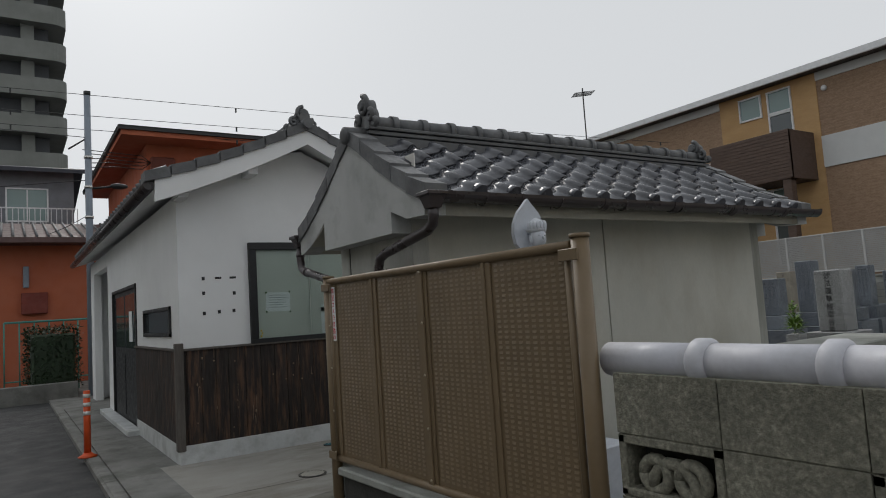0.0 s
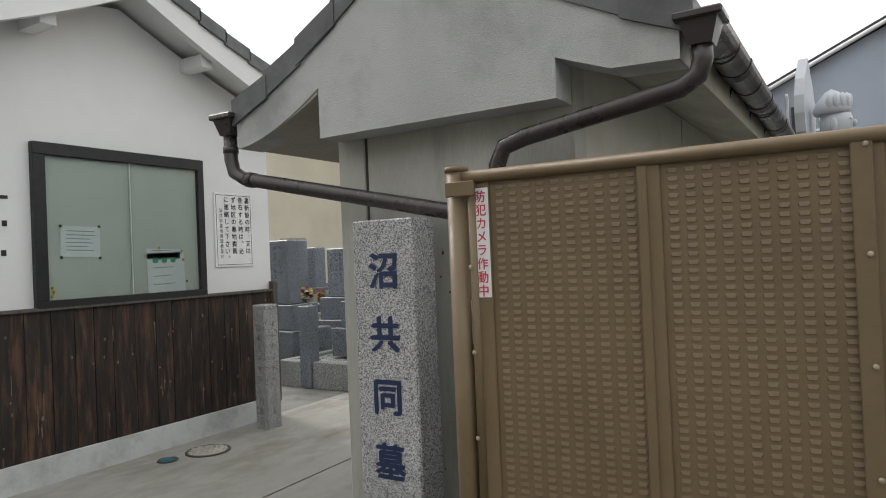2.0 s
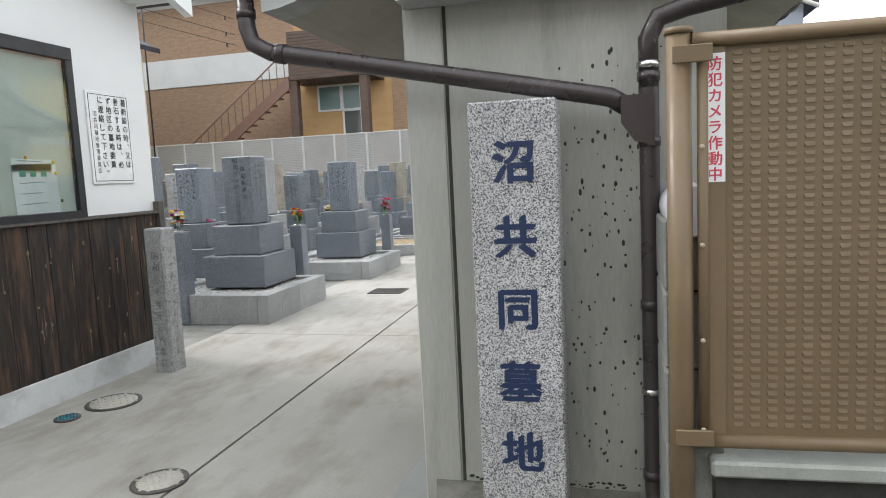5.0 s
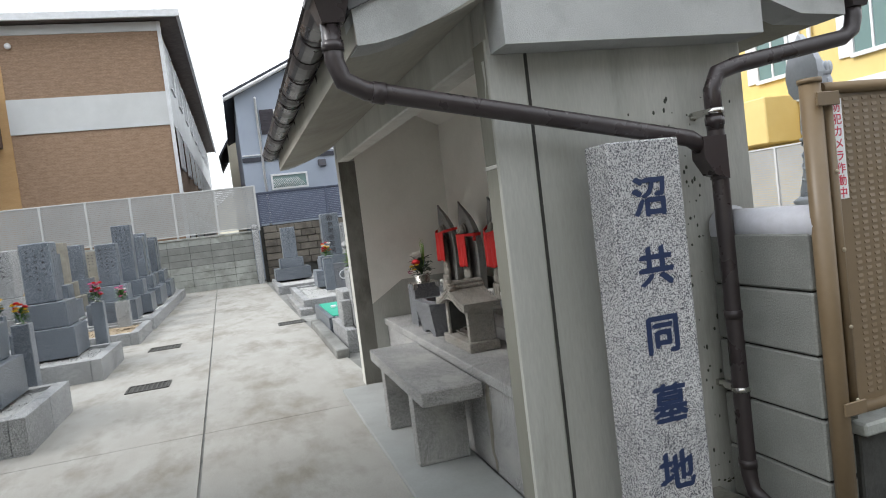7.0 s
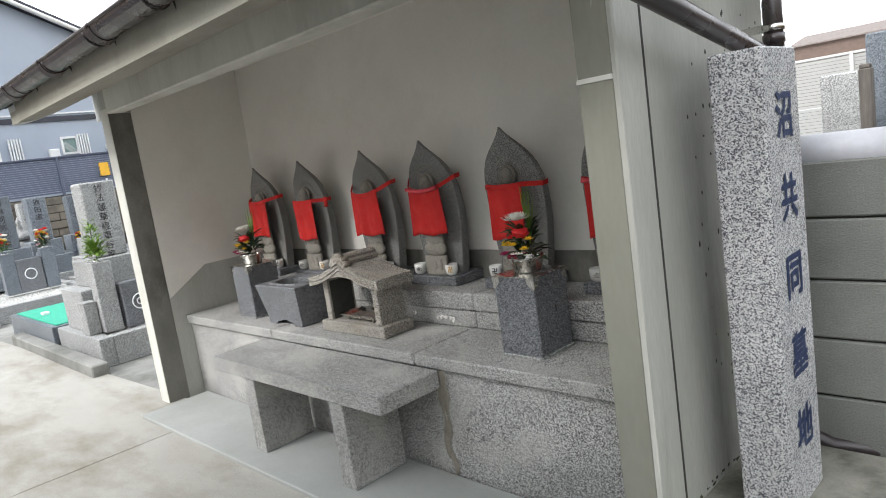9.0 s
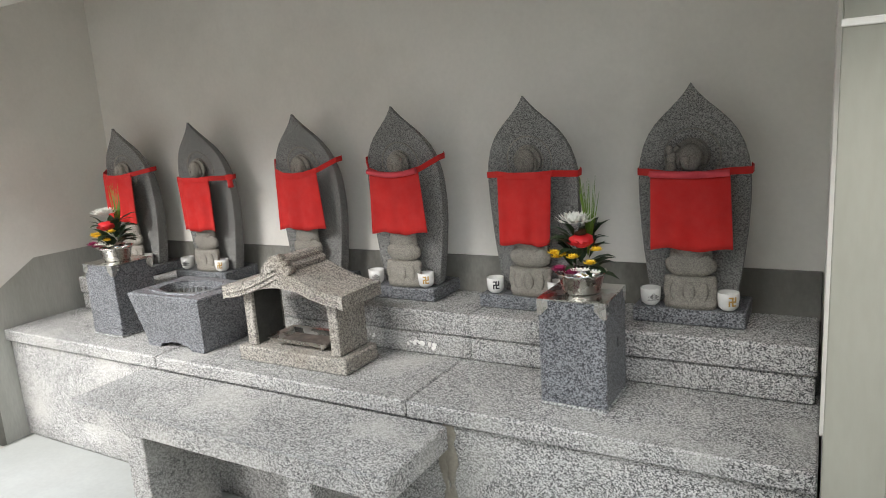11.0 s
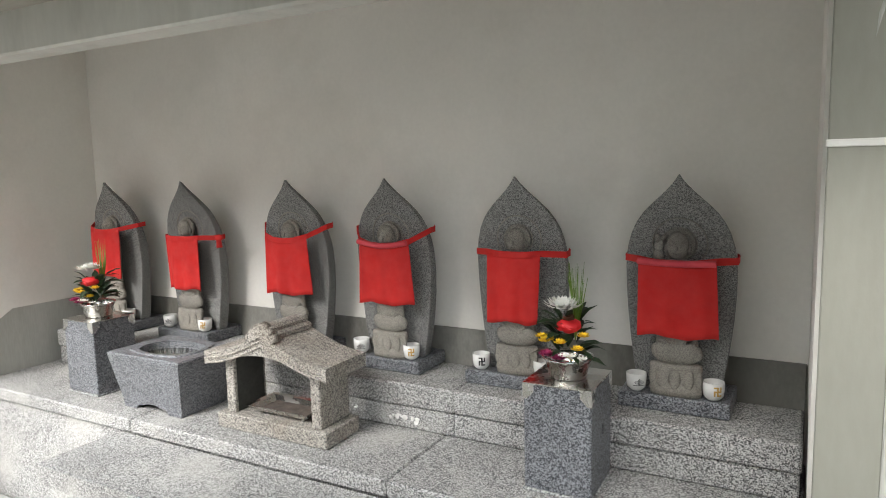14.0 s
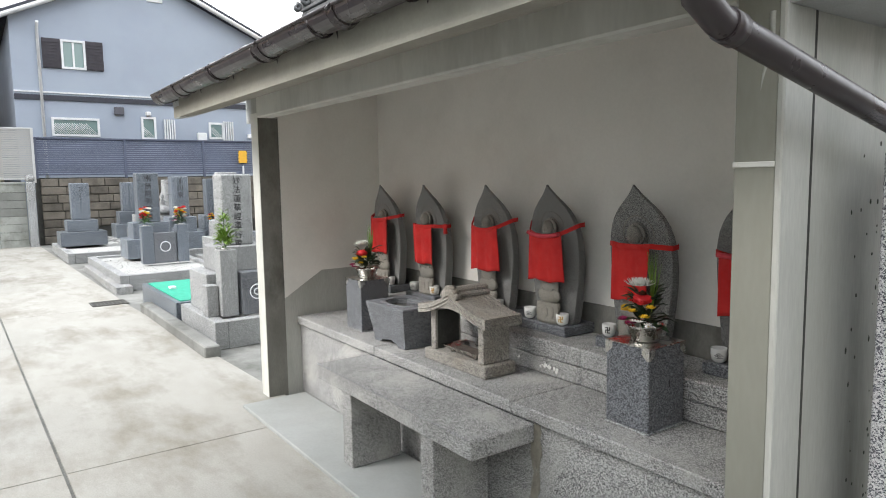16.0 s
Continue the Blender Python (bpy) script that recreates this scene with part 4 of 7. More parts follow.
part("verge_soffit", M().prism([(x, wroof(x) - 0.05) for x in xs(XL, XR, 24)] + [(x, wroof(x) - 0.15) for x in xs(XR, XL, 24)], "y", 9.0, WY1 + 0.3), WHITE, wb)
for x in (3.53, 4.28, 5.55, 6.28):
    z = wroof(x) - 0.23
    part("purlin_end", M().box(x - 0.055, x + 0.055, 9.02, 9.3, z - 0.08, z + 0.03, 0.005), WHITE, wb, "white purlin end")
wr = part("roof", M().prism([(x, wroof(x)) for x in xs(XL + 0.02, XR - 0.02, 24)] + [(x, wroof(x) - 0.045) for x in xs(XR - 0.02, XL + 0.02, 24)], "y", 9.02, WY1 + 0.3), TILE_DULL, wb, "grey tiled roof")
for s in (1, -1):
    for k in range(7):
        d0, d1 = k * 0.25, k * 0.25 + 0.262
        a, b = AX + s * d0, AX + s * min(d1, 1.76)
        za, zb = wroof(a), wroof(b)
        part("verge_tile", M().prism([(a, za + 0.035), (b, zb + 0.055), (b, zb - 0.05), (a, za - 0.07)], "y", 8.905, 9.12), TILE_DULL, wr)
part("eave_gutter", M().tube([(XL - 0.05, 8.98, wroof(XL) - 0.10), (XL - 0.05, 18.5, wroof(XL) - 0.12)], 0.055, 12), GUTTER, wb, "dark gutter along the street eave")
part("eave_gutter", M().tube([(XR + 0.05, 8.98, wroof(XR) - 0.10), (XR + 0.05, 18.5, wroof(XR) - 0.12)], 0.055, 12), GUTTER, wb, "dark gutter along the cemetery eave")
for k in range(37):
    y = 9.1 + k * 0.25
    part("eave_tile", M().tube([(XL - 0.03, y, wroof(XL) + 0.03), (XL + 0.15, y, wroof(XL + 0.15) + 0.05)], 0.042, 12), TILE_DULL, wr)
part("ridge", M().box(AX - 0.09, AX + 0.09, 9.05, WY1 + 0.3, wroof(AX), wroof(AX) + 0.08, 0.01).tube([(AX, 8.98, wroof(AX) + 0.1), (AX, WY1 + 0.3, wroof(AX) + 0.1)], 0.06, 14), TILE_DULL, wr, "round ridge tiles")


def ridge_end(parent, at, s, along):
    """A scrolled end tile: a horned back plate with a coiled boss and side curls."""
    m = M()
    r, u = (Vector((0, 1, 0)), Vector((1, 0, 0))) if along == "x" else (Vector((1, 0, 0)), Vector((0, 1, 0)))
    a = Vector(at)
    for cx, cz, rad, turns in ((0, 0.13, 0.085, 1.6), (0.12, 0.02, 0.05, 1.2), (-0.12, 0.02, 0.05, 1.2), (0.2, -0.06, 0.032, 1.0), (-0.2, -0.06, 0.032, 1.0)):
        pts, rs = [], []
        for i in range(20):
            q = i / 19
            an = q * turns * 2 * math.pi + math.pi / 2
            rr = rad * (1 - 0.75 * q)
            pts.append(a + (r * (cx + rr * math.cos(an)) + Vector((0, 0, cz + rr * math.sin(an)))) * s)
            rs.append(0.024 * s * (1 - 0.4 * q))
        m.tube(pts, rs, 8)
    m.tube([a + u * 0.01 + Vector((0, 0, 0.10 * s)), a + u * 0.07 + Vector((0, 0, 0.10 * s))], 0.09 * s, 18)
    m.tube([a + u * 0.02 + Vector((0, 0, 0.0)), a + u * 0.07], 0.13 * s, 18)
    m.tube([a - u * 0.03 + Vector((0, 0, 0.125 * s)), a + u * 0.02 + Vector((0, 0, 0.125 * s))], 0.035 * s, 12)
    part("ridge_end", m, TILE_DULL, parent, "scrolled ridge-end tile")


ridge_end(wr, (AX, 9.02, 3.70), 1.0, "y")
part("end_disc", M().tube([(AX, 8.86, 3.68), (AX, 9.06, 3.68)], 0.062, 18), TILE_DULL, wr, "round end tile of the verge")
# cedar dado
dado = part("dado", M().box(WX0 - 0.012, WX1, WY0 - 0.012, WY0, 0.19, 1.18, 0), WOOD, wb, "charred cedar dado boards with pale knots")
random.seed(4)
x = WX0 + 0.06
while x < WX1 - 0.05:
    w_ = random.uniform(0.13, 0.19)
    x2 = min(x + w_, WX1 - 0.002)
    part("board", M().box(x, x2 - 0.004, WY0 - 0.026 - random.uniform(0, 0.003), WY0 - 0.012, 0.19, 1.175, 0.002), WOOD, dado)
    x = x2
y = WY0 + 0.03
while y < DY0 - 0.05:
    y2 = min(y + 0.075, DY0)
    part("board", M().box(WX0 - 0.026, WX0 - 0.012, y, y2 - 0.006, 0.19, 1.17, 0.002), WOOD, dado)
    y = y2
part("board_backing", M().box(WX0 - 0.012, WX0, WY0, DY0, 0.19, 1.18, 0), WOOD, dado)
part("cap_rail", M().box(WX0 - 0.03, WX1 + 0.02, WY0 - 0.05, WY0 + 0.0, 1.175, 1.20, 0.004), WOOD_GREY, wb, "thin weathered cap rail")
part("cap_rail", M().box(WX0 - 0.05, WX0, WY0, DY0, 1.175, 1.20, 0.004), WOOD_GREY, wb, "thin weathered cap rail")
part("corner_post", M().box(WX0 - 0.065, WX0 + 0.02, WY0 - 0.065, WY0 + 0.02, 0.14, 1.26, 0.006), WOOD_GREY, wb, "weathered grey corner post")
part("end_post", M().box(WX1 - 0.03, WX1 + 0.03, WY0 - 0.06, WY0 + 0.0, 0.14, 1.27, 0.005), WOOD_GREY, wb, "weathered grey post")
random.seed(11)
kn = M()
for i in range(46):
    kx, kz = random.uniform(WX0 + 0.1, WX1 - 0.1), random.uniform(0.3, 1.1)
    kn.blob((kx, WY0 - 0.027, kz), random.uniform(0.005, 0.012), 0.004, random.uniform(0.008, 0.018), 8, 5)
    if random.random() < 0.5:
        kn.blob((kx + random.uniform(-0.01, 0.01), WY0 - 0.027, kz + random.uniform(-0.12, 0.12)), 0.004, 0.0025, random.uniform(0.04, 0.12), 6, 6)
part("knot", kn, surf("pale_knot", (0.24, 0.17, 0.115), (0.13, 0.085, 0.055), 20, 0.8), dado, "pale worn knots and grain streaks", "stuff")
# vents
vents = thing("wall_vents", "small black square vent holes in a white wall", "vents")
for i, (vx, vz) in enumerate(((3.77, 1.94), (3.93, 1.95), (4.09, 1.95), (3.77, 1.78), (4.10, 1.77), (3.77, 1.56), (3.93, 1.57), (4.09, 1.575))):
    wide = i in (1, 2)
    part("vent", M().box(vx - (0.035 if wide else 0.016), vx + (0.035 if wide else 0.016), WY0 - 0.004, WY0, vz - 0.016, vz + (0.008 if wide else 0.022), 0.001), INK, vents)
# door and window on the street side
dr = thing("door", "dark metal framed front door with a paper notice, closed", "door")
part("frame", M().box(WX0 - 0.02, WX0 + 0.1, DY0, DY0 + 0.05, 0.0, 2.08, 0.003).box(WX0 - 0.02, WX0 + 0.1, DY1 - 0.05, DY1, 0.0, 2.08, 0.003).box(WX0 - 0.02, WX0 + 0.1, DY0, DY1, 2.03, 2.08, 0.003), DARKMETAL, dr)
for a, b in ((DY0 + 0.05, 13.35), (13.35, DY1 - 0.05)):
    part("leaf", M().box(WX0 + 0.02, WX0 + 0.05, a, b, 0.03, 2.03, 0.003), DARKMETAL, dr)
    part("pane", M().box(WX0 + 0.012, WX0 + 0.02, a + 0.06, b - 0.06, 1.15, 1.96, 0.001), WINDOW, dr)
    part("panel", M().box(WX0 + 0.012, WX0 + 0.02, a + 0.08, b - 0.08, 0.12, 1.05, 0.003), DARKMETAL, dr)
part("notice", M().box(WX0 - 0.0, WX0 + 0.005, 12.55, 12.85, 1.25, 1.7, 0), PAPER, dr, "narrow white notice")
sw1 = thing("window", "small dark framed window with reflections", "window")
part("frame", M().box(WX0 - 0.025, WX0 + 0.05, SY0, SY0 + 0.04, 1.33, 1.67, 0.003).box(WX0 - 0.025, WX0 + 0.05, SY1 - 0.04, SY1, 1.33, 1.67, 0.003).box(WX0 - 0.025, WX0 + 0.05, SY0, SY1, 1.33, 1.37, 0.003).box(WX0 - 0.025, WX0 + 0.05, SY0, SY1, 1.63, 1.67, 0.003), DARKMETAL, sw1)
part("pane", M().box(WX0 + 0.01, WX0 + 0.02, SY0 + 0.03, SY1 - 0.03, 1.36, 1.64, 0.001), WINDOW, sw1)
solid("doorstep", M().box(3.33, 3.51, 11.9, 15.2, -0.05, 0.06, 0.01), PLINTH, "concrete doorstep along the hall's street side", kind="structure")

# noticeboard
nb = thing("noticeboard", "black framed glazed noticeboard with pinned papers on the white wall", "noticeboard", (4.265, WY0, 1.19))
NW, NH = 1.39, 1.145
FR = 0.085
part("frame", M().box(0, NW, -0.05, 0, NH - FR, NH, 0.004).box(0, NW, -0.05, 0, 0, 0.055, 0.004).box(0, FR, -0.05, 0, 0.055, NH - FR, 0.004).box(NW - 0.06, NW, -0.05, 0, 0.055, NH - FR, 0.004), DARKMETAL, nb)
part("backing", M().box(FR, NW - 0.06, -0.012, -0.001, 0.055, NH - FR, 0), BOARD, nb, "pale green felt backing")
for a, b, c in ((FR, 0.73, -0.034), (0.70, NW - 0.06, -0.040)):
    part("pane", M().box(a, b, c, c + 0.003, 0.055, NH - FR, 0), CLEAR, nb).visible_shadow = False
part("pane_edge", M().box(0.71, 0.716, -0.042, -0.036, 0.055, NH - FR, 0), BOARD, nb)


def sheet(x, z, w_, h_, tilt, lines, label):
    s = part("paper", M().box(-w_ / 2, w_ / 2, -0.003, 0.0, -h_ / 2, h_ / 2, 0).move(Matrix.Translation((x, -0.014, z)) @ Matrix.Rotation(tilt, 4, "Y")), PAPER, nb, label)
    m = M()
    for i in range(lines):
        zz = h_ * (0.34 - 0.62 * i / max(lines - 1, 1))
        m.box(-w_ * 0.36, w_ * random.uniform(0.1, 0.36), -0.0036, -0.0030, zz - 0.003, zz + 0.003, 0)
    part("print", m.move(Matrix.Translation((x, -0.0145, z)) @ Matrix.Rotation(tilt, 4, "Y")), surf("grey_print", (0.35, 0.42, 0.42)), s)


sheet(0.33, 0.46, 0.29, 0.22, 0.03, 6, "white notice sheet")
sheet(1.02, 0.21, 0.34, 0.32, -0.03, 4, "white notice sheet with a green heading")
sheet(1.0, 0.36, 0.3, 0.08, 0.02, 1, "white notice strip")
GREENP = plain("green_print", (0.05, 0.3, 0.2))
for hx in (0.9, 0.98, 1.06):
    part("heading", M().box(hx, hx + 0.045, -0.0195, -0.0185, 0.29, 0.33, 0), GREENP, nb)
for x, z, c in ((0.19, 0.57, LEAF), (0.47, 0.57, LEAF), (0.19, 0.35, LEAF), (0.47, 0.34, LEAF), (0.96, 0.41, PETALY), (1.17, 0.38, PETALY), (1.18, 0.31, PETALY), (1.21, 0.13, LEAF), (0.12, 0.14, PETALY), (0.13, 0.11, PETALY), (0.12, 0.08, PETALY)):
    part("pin", M().blob((x, -0.018, z), 0.012, 0.006, 0.012, 8, 5), c, nb)
sg = thing("grave_rules_sign", "white rectangular sign with black vertical writing on the white wall", "sign", (5.78, WY0, 1.42))
part("board", M().box(0, 0.43, -0.012, 0, 0, 0.66, 0.003), SIGNW, sg)
part("border", M().box(0.02, 0.41, -0.0135, -0.012, 0.02, 0.024, 0).box(0.02, 0.41, -0.0135, -0.012, 0.636, 0.64, 0).box(0.02, 0.024, -0.0135, -0.012, 0.024, 0.636, 0).box(0.406, 0.41, -0.0135, -0.012, 0.024, 0.636, 0), INK, sg)
m = M()
for i, t in enumerate(("墓新設の時、又は", "巻石する時は、必", "ず地区の墓地委員", "に連絡して下さい。")):
    for o in (0, 0.0011):
        writing(m, t, 0.056, (5.78 + 0.365 - i * 0.078 + o, WY0 - 0.0145 - o * 0.2, 1.42 + 0.60 - o), "-y", 1.17)
writing(m, "沼共同墓地管理委員会", 0.038, (5.78 + 0.365 - 4 * 0.074, WY0 - 0.0145, 1.42 + 0.50), "-y", 1.18)
lt = part("lettering", m, INK, sg, "black characters", "stuff")
lt.matrix_parent_inverse = Matrix.Translation((-5.78, -WY0, -1.42))
op = thing("old_stone_post", "weathered pale granite post with worn carved characters beside the wooden dado", "stone post", (6.06, 9.01, -0.02), rz=3)
part("post", M().box(-0.085, 0.085, -0.075, 0.075, 0, 1.10, 0.012), GRAN_PALE, op)
letters("character", "昭和三十年十一月吉日", 0.062, (-0.0865, -0.005, 0.90), "-x", 1.45, surf("faint_carving", (0.12, 0.115, 0.105)), op)
m = M()
for i in range(9):
    m.box(-0.022, 0.022, -0.0765, -0.0745, 0.16 + i * 0.095, 0.166 + i * 0.095, 0).box(-0.01 + (i % 3) * 0.008, -0.004 + (i % 3) * 0.008, -0.0765, -0.0745, 0.14 + i * 0.095, 0.19 + i * 0.095, 0)
part("inscription", m, surf("worn_carving", (0.17, 0.15, 0.12)), op, "", "stuff")


# ---- inside the shelter ----
lg = thing("altar_ledge", "weathered grey granite altar ledge across the shelter", "ledge", kind="structure")
part("face", M().box(4.245, 7.755, 5.51, 6.18, 0.0, 0.497, 0.003), GRAN_LEDGE, lg, "speckled granite front")
for a, b in ((4.246, 5.40), (5.403, 6.62), (6.623, 7.754)):
    part("top_slab", M().box(a, b, 5.51, 6.205, 0.503, 0.56, 0.006), GRAN_LEDGE, lg, "granite top slab with pale lime stains")
for a, b in ((4.26, 5.36), (5.362, 6.5), (6.502, 7.70)):
    part("step_block", M().box(a, b, 5.512, 5.812, 0.562, 0.648, 0.006), GRAN_LEDGE, lg)
    part("step_slab", M().box(a - 0.004, b - 0.001, 5.512, 5.822, 0.651, 0.738, 0.007), GRAN_LEDGE, lg)


def slab_y(z):
    """The face of the back stone leans forward towards its tip."""
    return -0.042 + 0.062 * (max(z - 0.22, 0) / 0.48) ** 2


def statue_slab():
    """A thin boat-shaped back stone with a drawn-out point that bends forward."""
    half = [(0.126, 0.0), (0.136, 0.04), (0.146, 0.10), (0.155, 0.167), (0.164, 0.25), (0.169, 0.33), (0.170, 0.405), (0.168, 0.44), (0.162, 0.478), (0.150, 0.52), (0.133, 0.555), (0.112, 0.585), (0.086, 0.612), (0.060, 0.636), (0.040, 0.655), (0.024, 0.672), (0.011, 0.688), (0.0, 0.705)]
    front = half + [(-x, z) for x, z in half[-2::-1]]
    n, h = len(front), len(half)
    m = M()
    v = []
    for k, depth in ((0.985, -0.003), (1.0, 0.003), (0.985, 0.6), (0.955, 1.0)):
        for x, z in front:
            t = 0.052 * (1 - (z / 0.73) ** 3) + 0.004
            v.append((x * k, slab_y(z) - (t * depth if depth > 0.1 else depth), z))
    m.add(v[:n], [(i, i + 1, n - 2 - i, n - 1 - i) for i in range(h - 2)] + [(h - 2, h - 1, h)])
    m.add(v, [(r * n + i, r * n + (i + 1) % n, (r + 1) * n + (i + 1) % n, (r + 1) * n + i) for r in range(3) for i in range(n)])
    m.add(v[3 * n:], [(i, i + 1, n - 2 - i, n - 1 - i) for i in range(h - 2)] + [(h - 2, h - 1, h)])
    m.plain_faces = len(m.f)
    # incised ring, and the raised halo disc with its short rays
    zc = 0.485
    for r, t in ((0.083, 0.0026), (0.051, 0.0035)):
        m.tube([(r * math.cos(a), slab_y(zc + r * math.sin(a)) + 0.0035, zc + r * math.sin(a)) for a in [2 * math.pi * i / 32 for i in range(33)]], t, 6, caps=False)
    m.tube([(0, -0.006, zc), (0, 0.0045, zc)], 0.049, 24)
    for i in range(28):
        a = 2 * math.pi * i / 28
        m.tube([(0.037 * math.cos(a), 0.0045, zc + 0.037 * math.sin(a)), (0.046 * math.cos(a), 0.0045, zc + 0.046 * math.sin(a))], 0.0018, 4)
    return m


def statue_body(child=False):
    m = M()
    # lotus seat, knees, torso, shoulders, head
    m.lathe([(0.078, 0.0), (0.082, 0.02), (0.075, 0.05), (0.082, 0.09), (0.078, 0.105)], (0, 0.045, 0), 18, 1, 0.62)
    for i in range(5):
        a = math.pi * (i + 0.5) / 5
        m.blob((0.066 * math.cos(a), 0.045 + 0.045 * math.sin(a), 0.06), 0.02, 0.012, 0.038, 8, 6)
    m.blob((0, 0.035, 0.14), 0.08, 0.045, 0.045, 14, 8, 0.1)
    m.lathe([(0.07, 0.12), (0.062, 0.2), (0.058, 0.28), (0.065, 0.36), (0.06, 0.41), (0.035, 0.44), (0.024, 0.455)], (0, 0.03, 0), 16, 1, 0.6)
    for i in range(4):
        m.tube([(-0.05 + i * 0.012, 0.062, 0.18), (0, 0.075, 0.15 - i * 0.012), (0.05 - i * 0.012, 0.062, 0.18)], 0.003, 6)
    m.blob((0, 0.042, 0.50), 0.034, 0.034, 0.044, 14, 10)
    m.blob((0, 0.076, 0.494), 0.0045, 0.006, 0.009, 8, 6)
    for s in (-1, 1):
        m.blob((s * 0.034, 0.04, 0.492), 0.006, 0.009, 0.017, 8, 6)
        m.tube([(s * 0.006, 0.0745, 0.505), (s * 0.014, 0.0735, 0.503), (s * 0.022, 0.069, 0.505)], 0.0018, 5)
        m.tube([(s * 0.005, 0.0755, 0.513), (s * 0.014, 0.0745, 0.517), (s * 0.023, 0.068, 0.514)], 0.0014, 5)
    m.tube([(-0.009, 0.0745, 0.478), (0, 0.076, 0.476), (0.009, 0.0745, 0.478)], 0.0022, 5)
    if child:
        m.blob((0.058, 0.035, 0.50), 0.016, 0.014, 0.02, 8, 6, 0.2)
        m.blob((0.06, 0.03, 0.465), 0.018, 0.015, 0.03, 8, 6, 0.2)
        m.tube([(0.05, 0.045, 0.52), (0.035, 0.05, 0.535)], 0.007, 6)
        m.blob((0.061, 0.05, 0.525), 0.011, 0.011, 0.014, 8, 6)
    # carved in low relief: only the head stands well out of the stone
    out = []
    for x, y, z in m.v:
        q = min(max((z - 0.43) / 0.03, 0), 1)
        q = q * q * (3 - 2 * q)
        out.append((x, (y * 0.5 - 0.014) * (1 - q) + ((y - 0.042) * 0.85 + 0.012) * q, z - 0.018 * q))
    m.v = out
    return m


def bib(w_top, w_bot, z0, z1, sag, seed, tie):
    random.seed(seed)
    m = M()
    nx, nz = 22, 12
    ph = random.uniform(0, 6)
    v = []
    for side in (0.0, 0.004):
        for j in range(nz + 1):
            q = j / nz
            for i in range(nx + 1):
                p = i / nx * 2 - 1
                wd = (w_top + (w_bot - w_top) * q) / 2
                fold = math.sin(p * 7 + ph) * 0.009 * (0.25 + q) + math.sin(p * 13 + ph * 2) * 0.004 * q
                belly = 0.018 * (1 - p * p) * (1 - 0.5 * q)
                z = z1 + (z0 - z1) * q - (1 - p * p) * sag * (1 - q) + 0.006 * math.sin(p * 5 + ph) * q
                v.append((p * wd + 0.006 * q * math.sin(ph), 0.038 + fold * 0.7 + belly * 0.6 - side, z))
    k = (nx + 1) * (nz + 1)
    f = []
    for j in range(nz):
        for i in range(nx):
            a = j * (nx + 1) + i
            f += [(a, a + 1, a + nx + 2, a + nx + 1), (k + a, k + a + nx + 1, k + a + nx + 2, k + a + 1)]
    for i in range(nx):
        f += [(i, k + i, k + i + 1, i + 1), (nz * (nx + 1) + i, nz * (nx + 1) + i + 1, k + nz * (nx + 1) + i + 1, k + nz * (nx + 1) + i)]
    m.add(v, f)
    m.s = [True] * len(m.s)
    rib = M()
    pts = [(-0.166, -0.075, z1 + tie + 0.008), (-0.173, -0.07, z1 + tie + 0.004), (-0.172, -0.030, z1 + tie), (-w_top / 2 - 0.004, 0.033, z1 + 0.004), (-w_top / 4, 0.052, z1 - sag * 0.75), (0, 0.056, z1 - sag), (w_top / 4, 0.052, z1 - sag * 0.75), (w_top / 2 + 0.004, 0.033, z1 + 0.004), (0.172, -0.030, z1 + tie), (0.173, -0.07, z1 + tie + 0.004), (0.166, -0.075, z1 + tie + 0.008)]
    vv = []
    for x, y, z in pts:
        vv += [(x, y, z + 0.011), (x, y, z - 0.011), (x * 0.985, y - 0.003, z - 0.011), (x * 0.985, y - 0.003, z + 0.011)]
    ff = []
    for i in range(len(pts) - 1):
        for a in range(4):
            ff.append((i * 4 + a, i * 4 + (a + 1) % 4, i * 4 + 4 + (a + 1) % 4, i * 4 + 4 + a))
    rib.add(vv, ff)
    return m, rib


def cup(x, y, z, sym):
    t = thing("tea_cup", "small white ceramic offering cup with a %s" % ("gold temple mark" if sym == "g" else "lotus drawing" if sym == "l" else "black temple mark"), "cup", (x, y, z), group="offering cups")
    part("body", M().lathe([(0.018, 0), (0.021, 0.003), (0.030, 0.012), (0.0325, 0.035), (0.0325, 0.058), (0.030, 0.058), (0.029, 0.035), (0.02, 0.012), (0.001, 0.01)], n=22), CERAMIC, t)
    m = M()
    r = 0.0335

    def stroke(u0, u1, w0, w1):
        v, n = [], 3
        for i in range(n + 1):
            u = 1.35 * (u0 + (u1 - u0) * i / n)
            a = math.pi / 2 + u / r + 0.5
            v += [(r * math.cos(a), r * math.sin(a), 0.034 + 1.35 * w0), (r * math.cos(a), r * math.sin(a), 0.034 + 1.35 * w1)]
        m.add(v, [(2 * i, 2 * i + 2, 2 * i + 3, 2 * i + 1) for i in range(n)])
    if sym in "gb":
        e = 0.0038
        stroke(-0.009, 0.009, -e / 2, e / 2)
        stroke(-e / 2, e / 2, -0.011, 0.011)
        stroke(-0.009, -0.009 + e, -0.011, 0)
        stroke(0.009 - e, 0.009, 0, 0.011)
        stroke(-0.009, 0, 0.0075, 0.011)
        stroke(0, 0.009, -0.011, -0.0075)
    else:
        for i in range(5):
            for s in (-1, 1):
                stroke(s * 0.003 * i, s * 0.003 * i + 0.0014, -0.008 + i * 0.0012, 0.008 - i * 0.0022)
        stroke(-0.014, 0.014, -0.0095, -0.0083)
    part("mark", m, GOLD if sym == "g" else INK, t)


